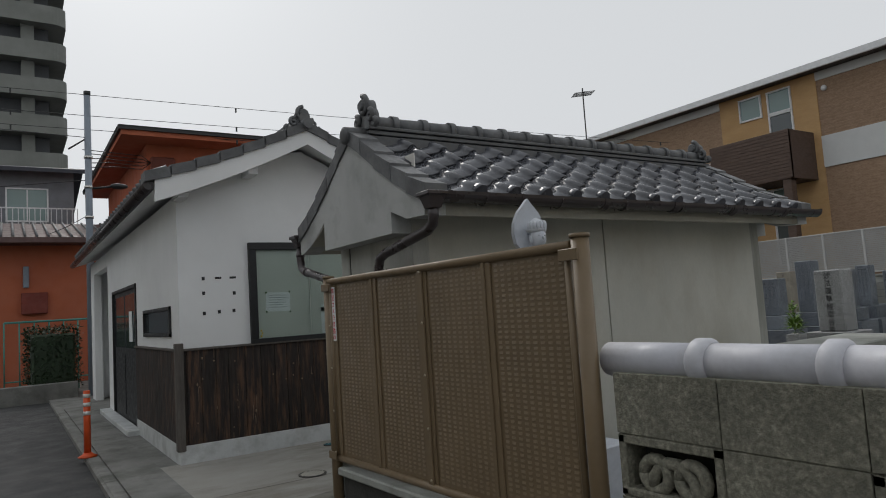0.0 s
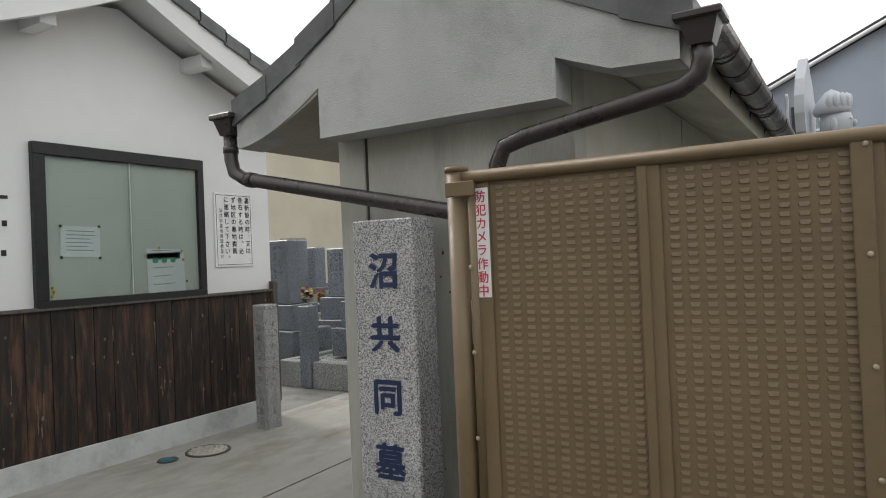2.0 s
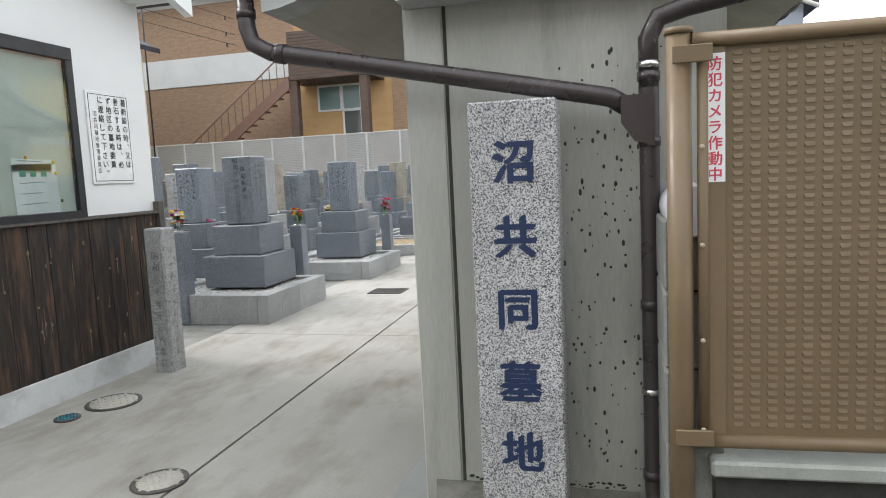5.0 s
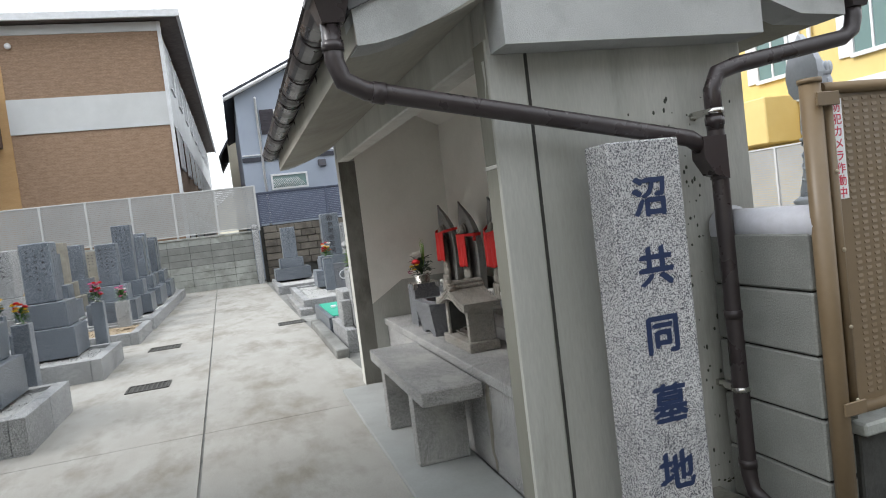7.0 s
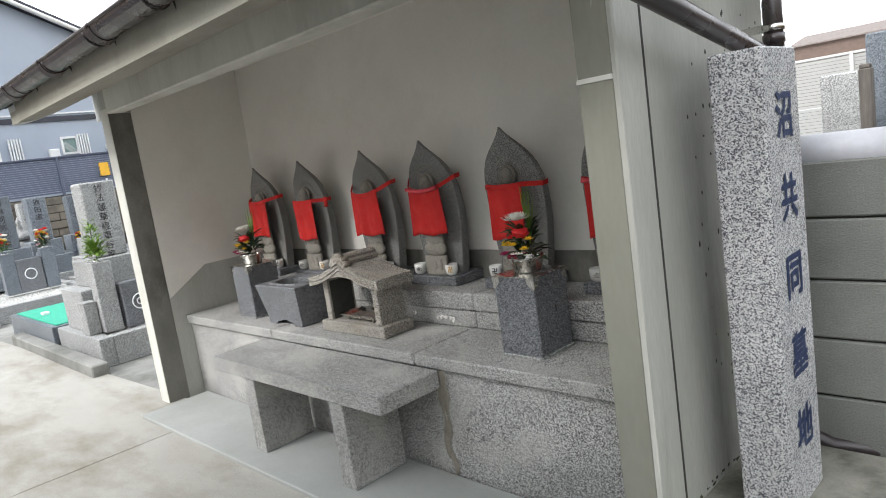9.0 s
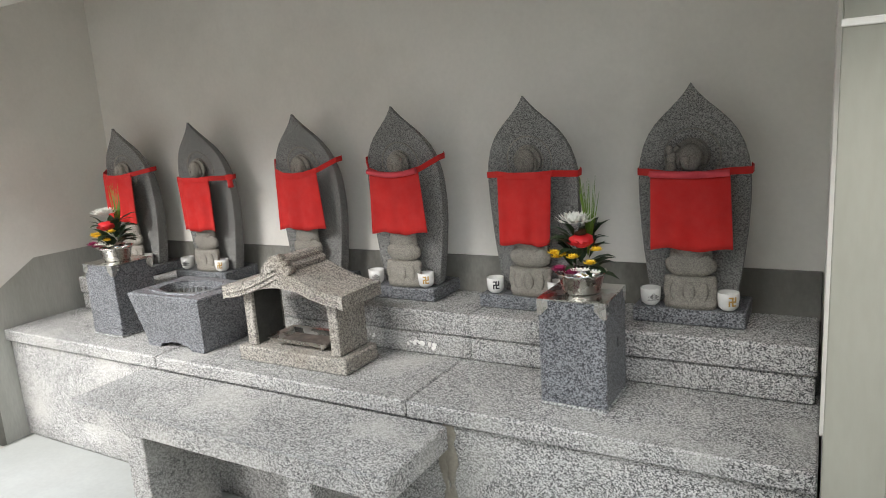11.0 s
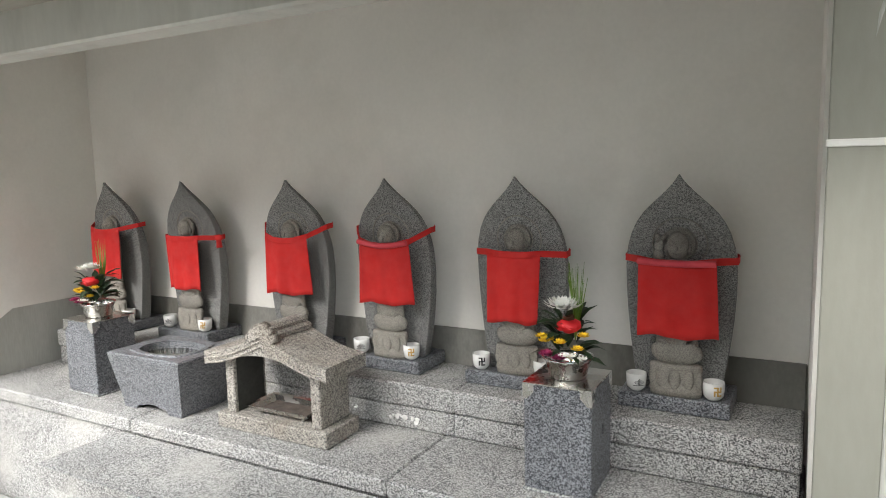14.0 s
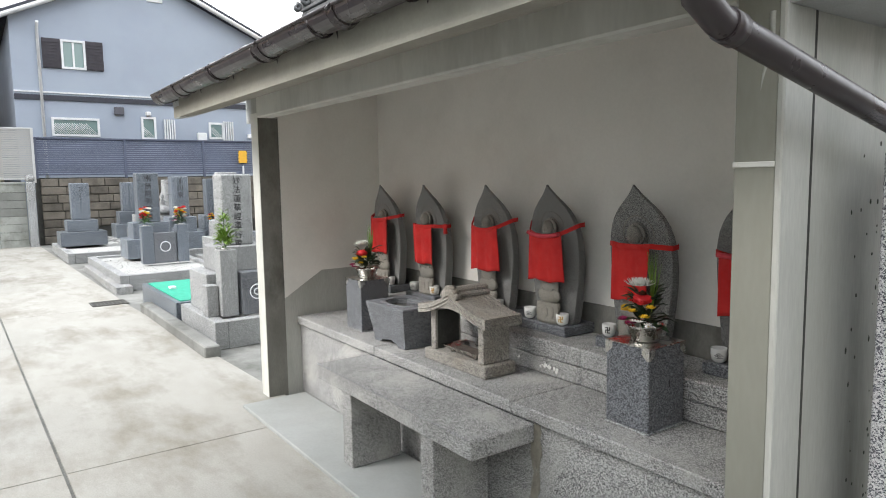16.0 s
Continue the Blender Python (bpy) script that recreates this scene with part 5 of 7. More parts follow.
st_x = [4.62, 5.165, 5.705, 6.20, 6.835, 7.39]
block_x = [4.625, 5.19, 5.73, 6.235, 6.87, 7.42]
OY, OZ = 5.678, 0.790
bibs = [(0.232, 0.245, 0.195, 0.435, 0.004, 0.0), (0.198, 0.187, 0.192, 0.437, 0.0, -0.004), (0.222, 0.250, 0.218, 0.462, 0.014, 0.042), (0.222, 0.248, 0.222, 0.468, 0.016, 0.040), (0.212, 0.205, 0.20, 0.442, 0.0, 0.0), (0.222, 0.228, 0.228, 0.47, 0.01, 0.02)]
for i, x in enumerate(st_x):
    xb = block_x[i]
    solid("granite_block", M().box(xb - 0.172, xb + 0.172, 5.50, 5.718, 0.739, OZ - 0.001, 0.005), GRAN_DARK, "dark granite base block under a small stone statue", "granite block", "granite blocks under the statues")
    m = statue_slab()
    nf = m.plain_faces
    m.join(statue_body(i == 0))
    T = Matrix.Translation((x, OY, OZ))
    so = solid("stone_statue", m.move(T), STATUE, "granite guardian figure holding a child before a leaf-shaped stone" if i == 0 else "weathered granite guardian figure before a leaf-shaped stone", "statue", "row of stone statues")
    so.data.materials.append(STATUE_BODY)
    for p_ in so.data.polygons[nf:]:
        p_.material_index = 1
    wt, wb_, z0, z1, sag, tie = bibs[i]
    cloth, ribbon = bib(wt, wb_, z0, z1, sag, 20 + i, tie)
    b_ = thing("red_bib", "bright red cloth bib tied round the statue with a %s ribbon" % ("faded" if i in (0, 2) else "red"), "bib", group="red bibs")
    part("cloth", cloth.move(T), RED, b_)
    part("ribbon", ribbon.move(T), RED, b_)
    if i in (0, 2):
        part("hem", M().tube([(x - wt / 2 + wt * k / 8, OY + 0.048 + 0.010 * math.sin(math.pi * k / 8), OZ + z1 - sag * math.sin(math.pi * k / 8)) for k in range(9)], 0.0105, 8), PINK, b_, "faded pink hem")
    if i == 4:
        part("knot", M().blob((x - 0.19, 5.665, 1.234), 0.026, 0.012, 0.016, 10, 6, 0.4).tube([(x - 0.19, 5.665, 1.232), (x - 0.2, 5.67, 1.19)], [0.01, 0.014], 8), RED, b_, "loose bow")
    cup(xb + 0.12, 5.68, OZ, "lblbll"[i])
    cup(xb - 0.118, 5.68, OZ, "glglgb"[i])


def pedestal(x, y, w_, d, h):
    t = thing("pedestal", "upright dark granite pedestal with a stainless top plate on the ledge", "pedestal", (x, y, 0.561), group="flower pedestals")
    part("block", M().box(-w_ / 2, w_ / 2, -d / 2, d / 2, 0.008, h, 0.004), GRAN_DARK, t)
    part("foot", M().box(-w_ / 2 - 0.004, w_ / 2 + 0.004, -d / 2 - 0.004, d / 2 + 0.004, 0, 0.008, 0.002), GRAN_PALE, t)
    m = M().box(-w_ / 2 - 0.003, w_ / 2 + 0.003, -d / 2 - 0.003, d / 2 + 0.003, h, h + 0.005, 0.001)
    for sx in (-1, 1):
        for sy in (-1, 1):
            X, Y = sx * (w_ / 2 + 0.0025), sy * (d / 2 + 0.0025)
            m.add([(X, Y, h + 0.004), (X, Y, h - 0.045), (X - sx * 0.012, Y, h - 0.045), (X - sx * 0.035, Y, h - 0.022), (X - sx * 0.035, Y, h + 0.004)], [(0, 1, 2, 3, 4)])
            m.add([(X, Y, h + 0.004), (X, Y, h - 0.045), (X, Y - sy * 0.012, h - 0.045), (X, Y - sy * 0.035, h - 0.022), (X, Y - sy * 0.035, h + 0.004)], [(0, 1, 2, 3, 4)])
    part("top_plate", m, STEEL, t, "stainless steel plate with folded corners")
    part("keyhole", M().box(-w_ / 2 - 0.001, -w_ / 2 + 0.002, -0.02, -0.012, h * 0.5, h * 0.5 + 0.03, 0), INK, t)


pedestal(4.888, 5.957, 0.205, 0.215, 0.33)
pedestal(7.09, 5.985, 0.205, 0.205, 0.33)


def leaf(m, at, d, L, w_, bend=0.2):
    """A pointed leaf from a point along a direction."""
    at, d = Vector(at), Vector(d).normalized()
    s = d.cross(Vector((0, 0, 1)))
    s = (s if s.length > 0.1 else Vector((1, 0, 0))).normalized()
    u = s.cross(d)
    c = [at, at + d * L * 0.35 + u * L * 0.06, at + d * L * 0.7 + u * 0.0, at + d * L - u * L * bend]
    v = [c[0], c[1] + s * w_ / 2, c[1] - s * w_ / 2, c[2] + s * w_ * 0.4, c[2] - s * w_ * 0.4, c[3], c[1] - u * w_ * 0.15, c[2] - u * w_ * 0.12]
    m.add(v, [(0, 1, 6), (0, 6, 2), (1, 3, 7, 6), (6, 7, 4, 2), (3, 5, 7), (7, 5, 4)])


def bloom(m, at, r, petals, rings, up=0.5, size=0.35):
    for k in range(rings):
        for i in range(petals):
            a = 2 * math.pi * (i + 0.5 * k) / petals
            e = up + k * 0.9 / max(rings, 1)
            d = Vector((math.cos(a) * math.cos(e), math.sin(a) * math.cos(e), math.sin(e)))
            leaf(m, Vector(at) - Vector((0, 0, r * 0.15)), d, r * (1 - 0.12 * k), r * size, -0.15)


def arrangement(x, y, z, seed):
    random.seed(seed)
    bl = thing("flower_bowl", "polished steel bowl standing on the pedestal", "bowl", (x, y, z))
    part("bowl", M().lathe([(0.052, 0), (0.056, 0.004), (0.068, 0.05), (0.078, 0.06), (0.078, 0.064), (0.066, 0.062), (0.064, 0.05), (0.05, 0.006), (0.001, 0.006)], n=28), STEEL, bl)
    t = thing("flower_arrangement", "small bouquet of white, red, yellow and magenta flowers with leaves", "flowers", (x, y, z + 0.055), group="offering bouquets")
    t.scale = (1.25, 1.25, 1.1)
    m = M()
    for i in range(46):
        a, e = random.uniform(0, 6.28), random.uniform(0.0, 1.2)
        leaf(m, (0.02 * math.cos(a), 0.02 * math.sin(a), random.uniform(0, 0.11)), (math.cos(a) * math.cos(e), math.sin(a) * math.cos(e), math.sin(e)), random.uniform(0.05, 0.085), random.uniform(0.018, 0.036))
    part("foliage", m, LEAF_DARK, t)
    m = M()
    for i in range(22):
        a = random.uniform(0, 6.28)
        m.tube([(-0.015, -0.01, 0.05), (-0.02 + 0.012 * math.cos(a), -0.015 + 0.01 * math.sin(a), 0.15), (-0.02 + 0.025 * math.cos(a), -0.015 + 0.012 * math.sin(a), random.uniform(0.21, 0.27))], [0.0015, 0.0013, 0.0004], 4)
    part("grass_spray", m, LEAF_LIME, t, "bright green grass blades")
    m = M()
    bloom(m, (0.005, 0.02, 0.150), 0.055, 16, 4, 0.25, 0.22)
    part("white_chrysanthemum", m, PETALW, t)
    m = M()
    bloom(m, (-0.012, 0.035, 0.095), 0.036, 13, 5, 0.15, 0.5)
    m.blob((-0.012, 0.03, 0.1), 0.03, 0.028, 0.018, 10, 6, 0.5)
    part("red_carnation", m, PETALR, t)
    m = M()
    for p in ((-0.05, 0.04, 0.078), (0.0, 0.06, 0.06), (0.045, 0.04, 0.055), (0.03, 0.055, 0.065), (-0.04, 0.055, 0.045), (0.06, 0.02, 0.06)):
        bloom(m, p, 0.019, 9, 2, 0.3, 0.5)
    part("yellow_flower", m, PETALY, t)
    m = M()
    for p in ((0.03, 0.065, 0.028), (0.0, 0.068, 0.022)):
        bloom(m, p, 0.024, 12, 3, 0.2, 0.35)
    part("magenta_flower", m, PETALM, t)
    m = M()
    for p in ((-0.03, 0.068, 0.03), (-0.052, 0.055, 0.022), (-0.012, 0.072, 0.03)):
        bloom(m, p, 0.016, 9, 1, 0.3, 0.5)
    part("white_daisy", m, PETALW, t)


arrangement(4.888, 5.96, 0.897, 1)
arrangement(7.09, 5.985, 0.897, 2)

# incense shrine
hs = thing("incense_shrine", "small carved tan granite incense shrine with a curved roof", "incense shrine", (5.972, 5.96, 0.561))
part("base", M().box(-0.262, 0.262, -0.055, 0.145, 0, 0.06, 0.005), GRAN_TAN, hs)
for s in (-1, 1):
    part("side", M().box(s * 0.205 - 0.022, s * 0.205 + 0.022, -0.045, 0.125, 0.06, 0.28, 0.004), GRAN_TAN, hs)
part("soot", M().box(0.1822, 0.184, -0.03, 0.11, 0.062, 0.27, 0), DARKWALL, hs, "soot on the inner side")


def sroof(x):
    q = abs(x) / 0.29
    return 0.392 - 0.135 * q + 0.045 * q ** 3


rx = [(-0.29 + 0.58 * i / 24) for i in range(25)]


def slow(x):
    q = abs(x) / 0.29
    return 0.312 - 0.062 * q ** 1.6


part("roof", M().prism([(x, sroof(x)) for x in rx] + [(x, slow(x)) for x in rx[::-1]], "y", -0.07, 0.165), GRAN_TAN, hs, "curved stone roof with carved gable mouldings")
for off in (0.028, 0.050):
    pts = [(x, 0.166, sroof(x) - off * 0.85) for x in rx if abs(x) < 0.28]
    part("moulding", M().tube(pts, 0.0045, 6), GRAN_TAN, hs)
part("ridge", M().box(-0.032, 0.032, -0.075, 0.15, 0.375, 0.422, 0.012).box(-0.048, 0.048, -0.072, 0.145, 0.365, 0.397, 0.01), GRAN_TAN, hs)
m = M().tube([(0, 0.13, 0.408), (0, 0.176, 0.408)], 0.026, 14)
for s in (-1, 1):
    m.tube([(s * 0.028, 0.13, 0.392), (s * 0.028, 0.174, 0.392)], 0.021, 12).tube([(s * 0.05, 0.13, 0.378), (s * 0.05, 0.172, 0.378)], 0.016, 12)
part("ridge_boss", m, GRAN_TAN, hs, "lobed ridge-end carving")
tr = thing("incense_tray", "tarnished steel tray with ash inside the shrine", "tray", (5.96, 6.0, 0.622))
m = M()
v = []
for a, b, z in ((0.12, 0.055, 0.012), (0.145, 0.075, 0.035), (0.15, 0.08, 0.037), (0.138, 0.068, 0.033), (0.115, 0.05, 0.016)):
    v += [(-a, -b, z), (a, -b, z), (a, b, z), (-a, b, z)]
m.add(v, [(r * 4 + i, r * 4 + (i + 1) % 4, r * 4 + 4 + (i + 1) % 4, r * 4 + 4 + i) for r in range(4) for i in range(4)] + [(0, 3, 2, 1), (16, 17, 18, 19)])
part("tray", m, STEEL, tr)
part("ash", M().box(-0.11, 0.11, -0.048, 0.048, 0.016, 0.02, 0.002), surf("ash", (0.1, 0.08, 0.065), (0.04, 0.03, 0.025), 20, 0.95, bump=0.6), tr)
m = M()
for sx in (-1, 1):
    for sy in (-1, 1):
        m.tube([(sx * 0.1, sy * 0.045, -0.001), (sx * 0.1, sy * 0.045, 0.013)], 0.006, 8)
part("foot", m, STEEL, tr)

# water trough
wtg = thing("stone_trough", "tapered dark granite water trough with an oval basin on carved feet", "water trough", (6.605, 5.99, 0.561))
m = M()
n = 28


def ring(hx, hy, z, oval):
    out = []
    for k in range(n):
        a = 2 * math.pi * k / n + math.pi / n
        c, s = math.cos(a), math.sin(a)
        q = 1 / max(abs(c), abs(s))
        ox, oy = c * (1 - oval) * q + c * oval, s * (1 - oval) * q + s * oval
        out.append((ox * hx, oy * hy, z))
    return out


rings = [ring(0.175, 0.12, 0.03, 0), ring(0.215, 0.155, 0.235, 0), ring(0.21, 0.15, 0.24, 0), ring(0.17, 0.125, 0.24, 0.6), ring(0.165, 0.12, 0.246, 0.6), ring(0.145, 0.1, 0.243, 0.8), ring(0.14, 0.095, 0.13, 0.8)]
m.add([p for r in rings for p in r], [(i * n + k, i * n + (k + 1) % n, (i + 1) * n + (k + 1) % n, (i + 1) * n + k) for i in range(len(rings) - 1) for k in range(n)] + [tuple(range(n - 1, -1, -1)), tuple(range((len(rings) - 1) * n, len(rings) * n))])
part("basin", m, GRAN_DARK, wtg)
part("water", M().lathe([(0.001, 0.21), (0.118, 0.21), (0.118, 0.212), (0.001, 0.212)], n=28, sx=1.2, sy=0.82), glass_mat("still_water", (0.10, 0.10, 0.07), 0.02), wtg)
m = M()
for s in (-1, 1):
    m.prism([(s * 0.176, 0.031), (s * 0.172, 0), (s * 0.10, 0), (s * 0.085, 0.018), (s * 0.05, 0.022), (s * 0.02, 0.031)], "y", -0.12, 0.12)
part("foot", m, GRAN_DARK, wtg)

# old paint and lime on the ledge
random.seed(77)
m = M()
for x, z, r in ((5.62, 0.60, 0.022), (5.54, 0.598, 0.03), (5.58, 0.606, 0.012), (5.80, 0.612, 0.012), (5.30, 0.70, 0.012), (4.98, 0.71, 0.01)):
    for k in range(5):
        m.blob((x + random.uniform(-r, r), 5.8125, z + random.uniform(-0.4, 0.4) * r), r * random.uniform(0.25, 0.6), 0.002, r * random.uniform(0.15, 0.4), 7, 4)
part("lime_spots", m, CERAMIC, lg, "white lime drips", "stuff")
m = M()
for k in range(26):
    q = random.uniform(0, 1)
    m.blob((5.27 + random.uniform(-0.02, 0.02), 6.181, 0.02 + 0.46 * q), random.uniform(0.008, 0.022), 0.003, random.uniform(0.02, 0.06), 8, 5, 0.4, k)
part("mortar_smear", m, SANDSTONE, lg, "buff mortar smeared over the joint", "stuff")

# bench
bn = thing("stone_bench", "grey granite slab bench standing in front of the ledge", "bench", (5.963, 6.38, 0.022))
part("seat", M().box(-0.718, 0.718, -0.168, 0.168, 0.405, 0.485, 0.005), GRAN_LEDGE, bn, "speckled granite seat slab")
for x in (-0.383, 0.377):
    part("leg", M().box(x - 0.05, x + 0.05, -0.145, 0.155, 0, 0.405, 0.004), GRAN_LEDGE, bn)
# Worn arris; the edge highlight is put into this strip's pale colour.
part("arris", M().box(-0.70, 0.70, 0.1655, 0.1688, 0.480, 0.4856, 0), GRAN_PALE, bn, "pale worn edge with its highlight in the colour")


# ---- graves ----
def kerb_ring(parent, x0, x1, y0, y1, h, t=0.12, mat=None):
    mat = mat or GRAN_PALE
    xm = (x0 + x1) / 2
    part("kerb", M().box(x0, xm - 0.002, y0, y0 + t, 0, h, 0.006), mat, parent)
    part("kerb", M().box(xm + 0.002, x1, y0, y0 + t, 0, h, 0.006), mat, parent)
    part("kerb", M().box(x0, x1, y1 - t, y1, 0, h, 0.006), mat, parent)
    part("kerb", M().box(x0, x0 + t, y0 + t + 0.002, y1 - t - 0.002, 0, h, 0.006), mat, parent)
    part("kerb", M().box(x1 - t, x1, y0 + t + 0.002, y1 - t - 0.002, 0, h, 0.006), mat, parent)


def pebbles(x0, x1, y0, y1, z, n, seed):
    random.seed(seed)
    m = M().box(x0, x1, y0, y1, z - 0.06, z - 0.01, 0)
    for i in range(n):
        px_, py_, r = random.uniform(x0, x1), random.uniform(y0, y1), random.uniform(0.009, 0.018)
        m.blob((px_, py_, z - 0.006), r, r * random.uniform(0.6, 1), r * 0.6, 5, 3)
    return m


def bouquet(at, seed, colours, s=1.0, green=None):
    random.seed(seed)
    t = thing("grave_flowers", "offering flowers with green leaves in a stone vase", "flowers", at, group="flowers on the graves")
    m = M()
    for i in range(int(60)):
        a, e = random.uniform(0, 6.28), random.uniform(-0.1, 1.3)
        leaf(m, (0.03 * s * math.cos(a), 0.03 * s * math.sin(a), random.uniform(0, 0.14) * s), (math.cos(a) * math.cos(e), math.sin(a) * math.cos(e), math.sin(e)), random.uniform(0.06, 0.12) * s, random.uniform(0.02, 0.035) * s)
    part("foliage", m, green or (LEAF if seed % 2 else LEAF_DARK), t)
    for k, c in enumerate(colours):
        m = M()
        for i in range(8):
            a = random.uniform(0, 6.28)
            bloom(m, (0.06 * s * math.cos(a), 0.06 * s * math.sin(a), random.uniform(0.08, 0.24) * s), 0.045 * s, 8, 2, 0.3, 0.5)
        part("blossom", m, c, t)
    return t


def scratch(m, x, y, z, w_, h, face, seed):
    """A column of small carved strokes that cannot be read."""
    random.seed(seed)
    n = max(2, int(h / (w_ * 1.15)))
    r, u, nn = (Vector(q) for q in FACING[face])
    for i in range(n):
        c = Vector((x, y, z)) - u * (i * h / n)
        for k in range(4):
            a, b = random.uniform(-0.4, 0.1) * w_, random.uniform(0.1, 0.4) * w_
            if k % 2:
                p, q, e = c + r * a + u * random.uniform(-0.3, 0.3) * w_, c + r * b + u * random.uniform(-0.3, 0.3) * w_, u * w_ * 0.06
            else:
                o = r * random.uniform(-0.3, 0.3) * w_
                p, q, e = c + o + u * a, c + o + u * b, r * w_ * 0.06
            m.add([p - e, p + e, q + e, q - e], [(0, 1, 2, 3)])


def grave(x, y, label, stone=(0.3, 0.3, 0.75), tiers=((0.5, 0.5, 0.3), (0.8, 0.8, 0.3)), mat=None, face="-x", text=None, tsize=0.1, cols=1, base=0.2, seed=0, side_text=False, foot=False, ink=None):
    """A family gravestone: stepped tiers and an upright stone. stone: size along x, along y, height."""
    mat = mat or GRAN_BLUE
    g = thing("gravestone", label, "gravestone", (x, y, base), group="gravestones")
    z = 0
    if foot:
        w_, d, _ = tiers[-1]
        part("footing", M().box(-w_ / 2 - 0.1, w_ / 2 + 0.1, -d / 2 - 0.1, d / 2 + 0.1, -base - 0.015, 0, 0.008), GRAN_PALE, g)
    for w_, d, h in tiers[::-1]:
        part("tier", M().box(-w_ / 2, w_ / 2, -d / 2, d / 2, z + 0.0006, z + h, 0.008), mat, g)
        z += h
    sx, sy, h = stone
    mm = M().box(-sx / 2, sx / 2, -sy / 2, sy / 2, z + 0.0006, z + h, 0.014)
    part("stone", mm, mat, g)
    m = M()
    off = {"-x": (-sx / 2 - 0.0015, 0), "+y": (0, sy / 2 + 0.0015), "-y": (0, -sy / 2 - 0.0015)}[face]
    if text:
        letters("character", text, tsize, (off[0], off[1], z + h - tsize * 0.8), face, 1.12, ink or INK, g, bold=tsize * 0.012)
    else:
        r = Vector(FACING[face][0])
        for c in range(cols):
            o = r * ((c - (cols - 1) / 2) * min(sx, sy) * 0.26)
            scratch(m, off[0] + o.x, off[1] + o.y, z + h - 0.1, min(sx, sy) * 0.17, h * (0.72 if c == (cols - 1) // 2 else 0.5), face, seed + c)
    if not text:
        part("inscription", m, ink or INK, g, "", "stuff")
    if side_text:
        m = M()
        scratch(m, 0.03, -sy / 2 - 0.0015, z + h - 0.1, 0.05, h * 0.6, "-y", seed + 9)
        scratch(m, -0.06, -sy / 2 - 0.0015, z + h - 0.12, 0.05, h * 0.5, "-y", seed + 12)
        part("inscription", m, INK, g, "", "stuff")
    return g, base + z + h


def vase(x, y, z, h=0.3, w_=0.13, mat=None):
    t = thing("flower_vase", "square polished granite flower vase beside a gravestone", "flower vase", (x, y, z), group="granite flower vases")
    part("shaft", M().box(-w_ / 2, w_ / 2, -w_ / 2, w_ / 2, 0.0006, h, 0.006), mat or GRAN_BLUE, t)
    part("rim", M().tube([(0, 0, h), (0, 0, h + 0.012)], w_ * 0.3, 12), STEEL, t)


def plot(x0, x1, y0, y1, h, seed, label="pale granite kerb round a grave plot filled with white gravel", n=260, fill=None, tk=0.12):
    t = thing("grave_plot", label, "grave plot", (0, 0, -0.011), group="grave plots")
    kerb_ring(t, x0, x1, y0, y1, h, tk)
    part("gravel", pebbles(x0 + tk, x1 - tk, y0 + tk, y1 - tk, h - 0.03, n, seed), fill or GRAVEL, t, "", "stuff")
    return t


# left row, fronting the aisle
plot(7.58, 8.92, 9.02, 10.45, 0.30, 1)
grave(8.44, 9.68, "large blue-grey granite gravestone on two stepped tiers", (0.34, 0.34, 0.74), ((0.55, 0.56, 0.32), (0.72, 0.72, 0.34)), face="-x", text="昭和五十年十二月吉日", tsize=0.062, base=0.28, side_text=True, seed=3)
g1_face = [o for o in bpy.data.objects if o.name.startswith("gravestone")][-1]
letters("character", "高橋毅建之", 0.055, (-0.1715, -0.085, 1.26), "-x", 1.35, INK, g1_face, bold=0.0006)
vase(8.98, 9.35, 0.245, 0.625, 0.15)
bouquet((8.98, 9.35, 0.88), 5, (PETALR, PETALY), 0.8)
bouquet((7.62, 9.98, 0.95), 8, (PETALY, PETALM, PETALW), 0.8)
vase(7.62, 9.98, 0.0, 0.93, 0.16)
plot(10.32, 11.7, 9.0, 10.4, 0.26, 2)
grave(11.3, 9.72, "grey granite gravestone on two tiers with carved characters", (0.33, 0.34, 0.74), ((0.54, 0.56, 0.31), (0.70, 0.70, 0.37)), cols=3, base=0.235, seed=21, side_text=True)
vase(11.85, 9.25, -0.01, 0.81, 0.15)
bouquet((11.85, 9.25, 0.81), 7, (PETALP, PETALR), 1.0)
plot(13.0, 14.6, 8.98, 10.4, 0.2, 3, fill=surf("sandy_fill", (0.42, 0.33, 0.22), (0.3, 0.24, 0.16), 8, 0.95, bump=0.5))
plot(14.7, 21.8, 8.95, 10.4, 0.22, 4, n=400)
random.seed(31)
for i, (gx, gy, top, w_) in enumerate(((15.2, 9.62, 1.60, 0.34), (16.3, 9.5, 1.94, 0.34), (17.9, 9.5, 1.72, 0.32), (18.9, 9.55, 1.80, 0.3), (20.1, 9.5, 1.66, 0.3), (21.0, 9.55, 1.72, 0.3))):
    t1, t2 = 0.28, 0.36
    grave(gx, gy, "blue-grey granite gravestone on stepped tiers", (w_, w_, top - 0.21 - t1 - t2), ((0.52, 0.55, t1), (0.74, 0.8, t2)), cols=3, base=0.21, seed=40 + i, side_text=i % 2 == 0)
bouquet((14.0, 9.3, 0.62), 11, (PETALP, PETALW), 1.0)
vase(14.0, 9.3, 0.2, 0.42, 0.2, GRAN_PALE)
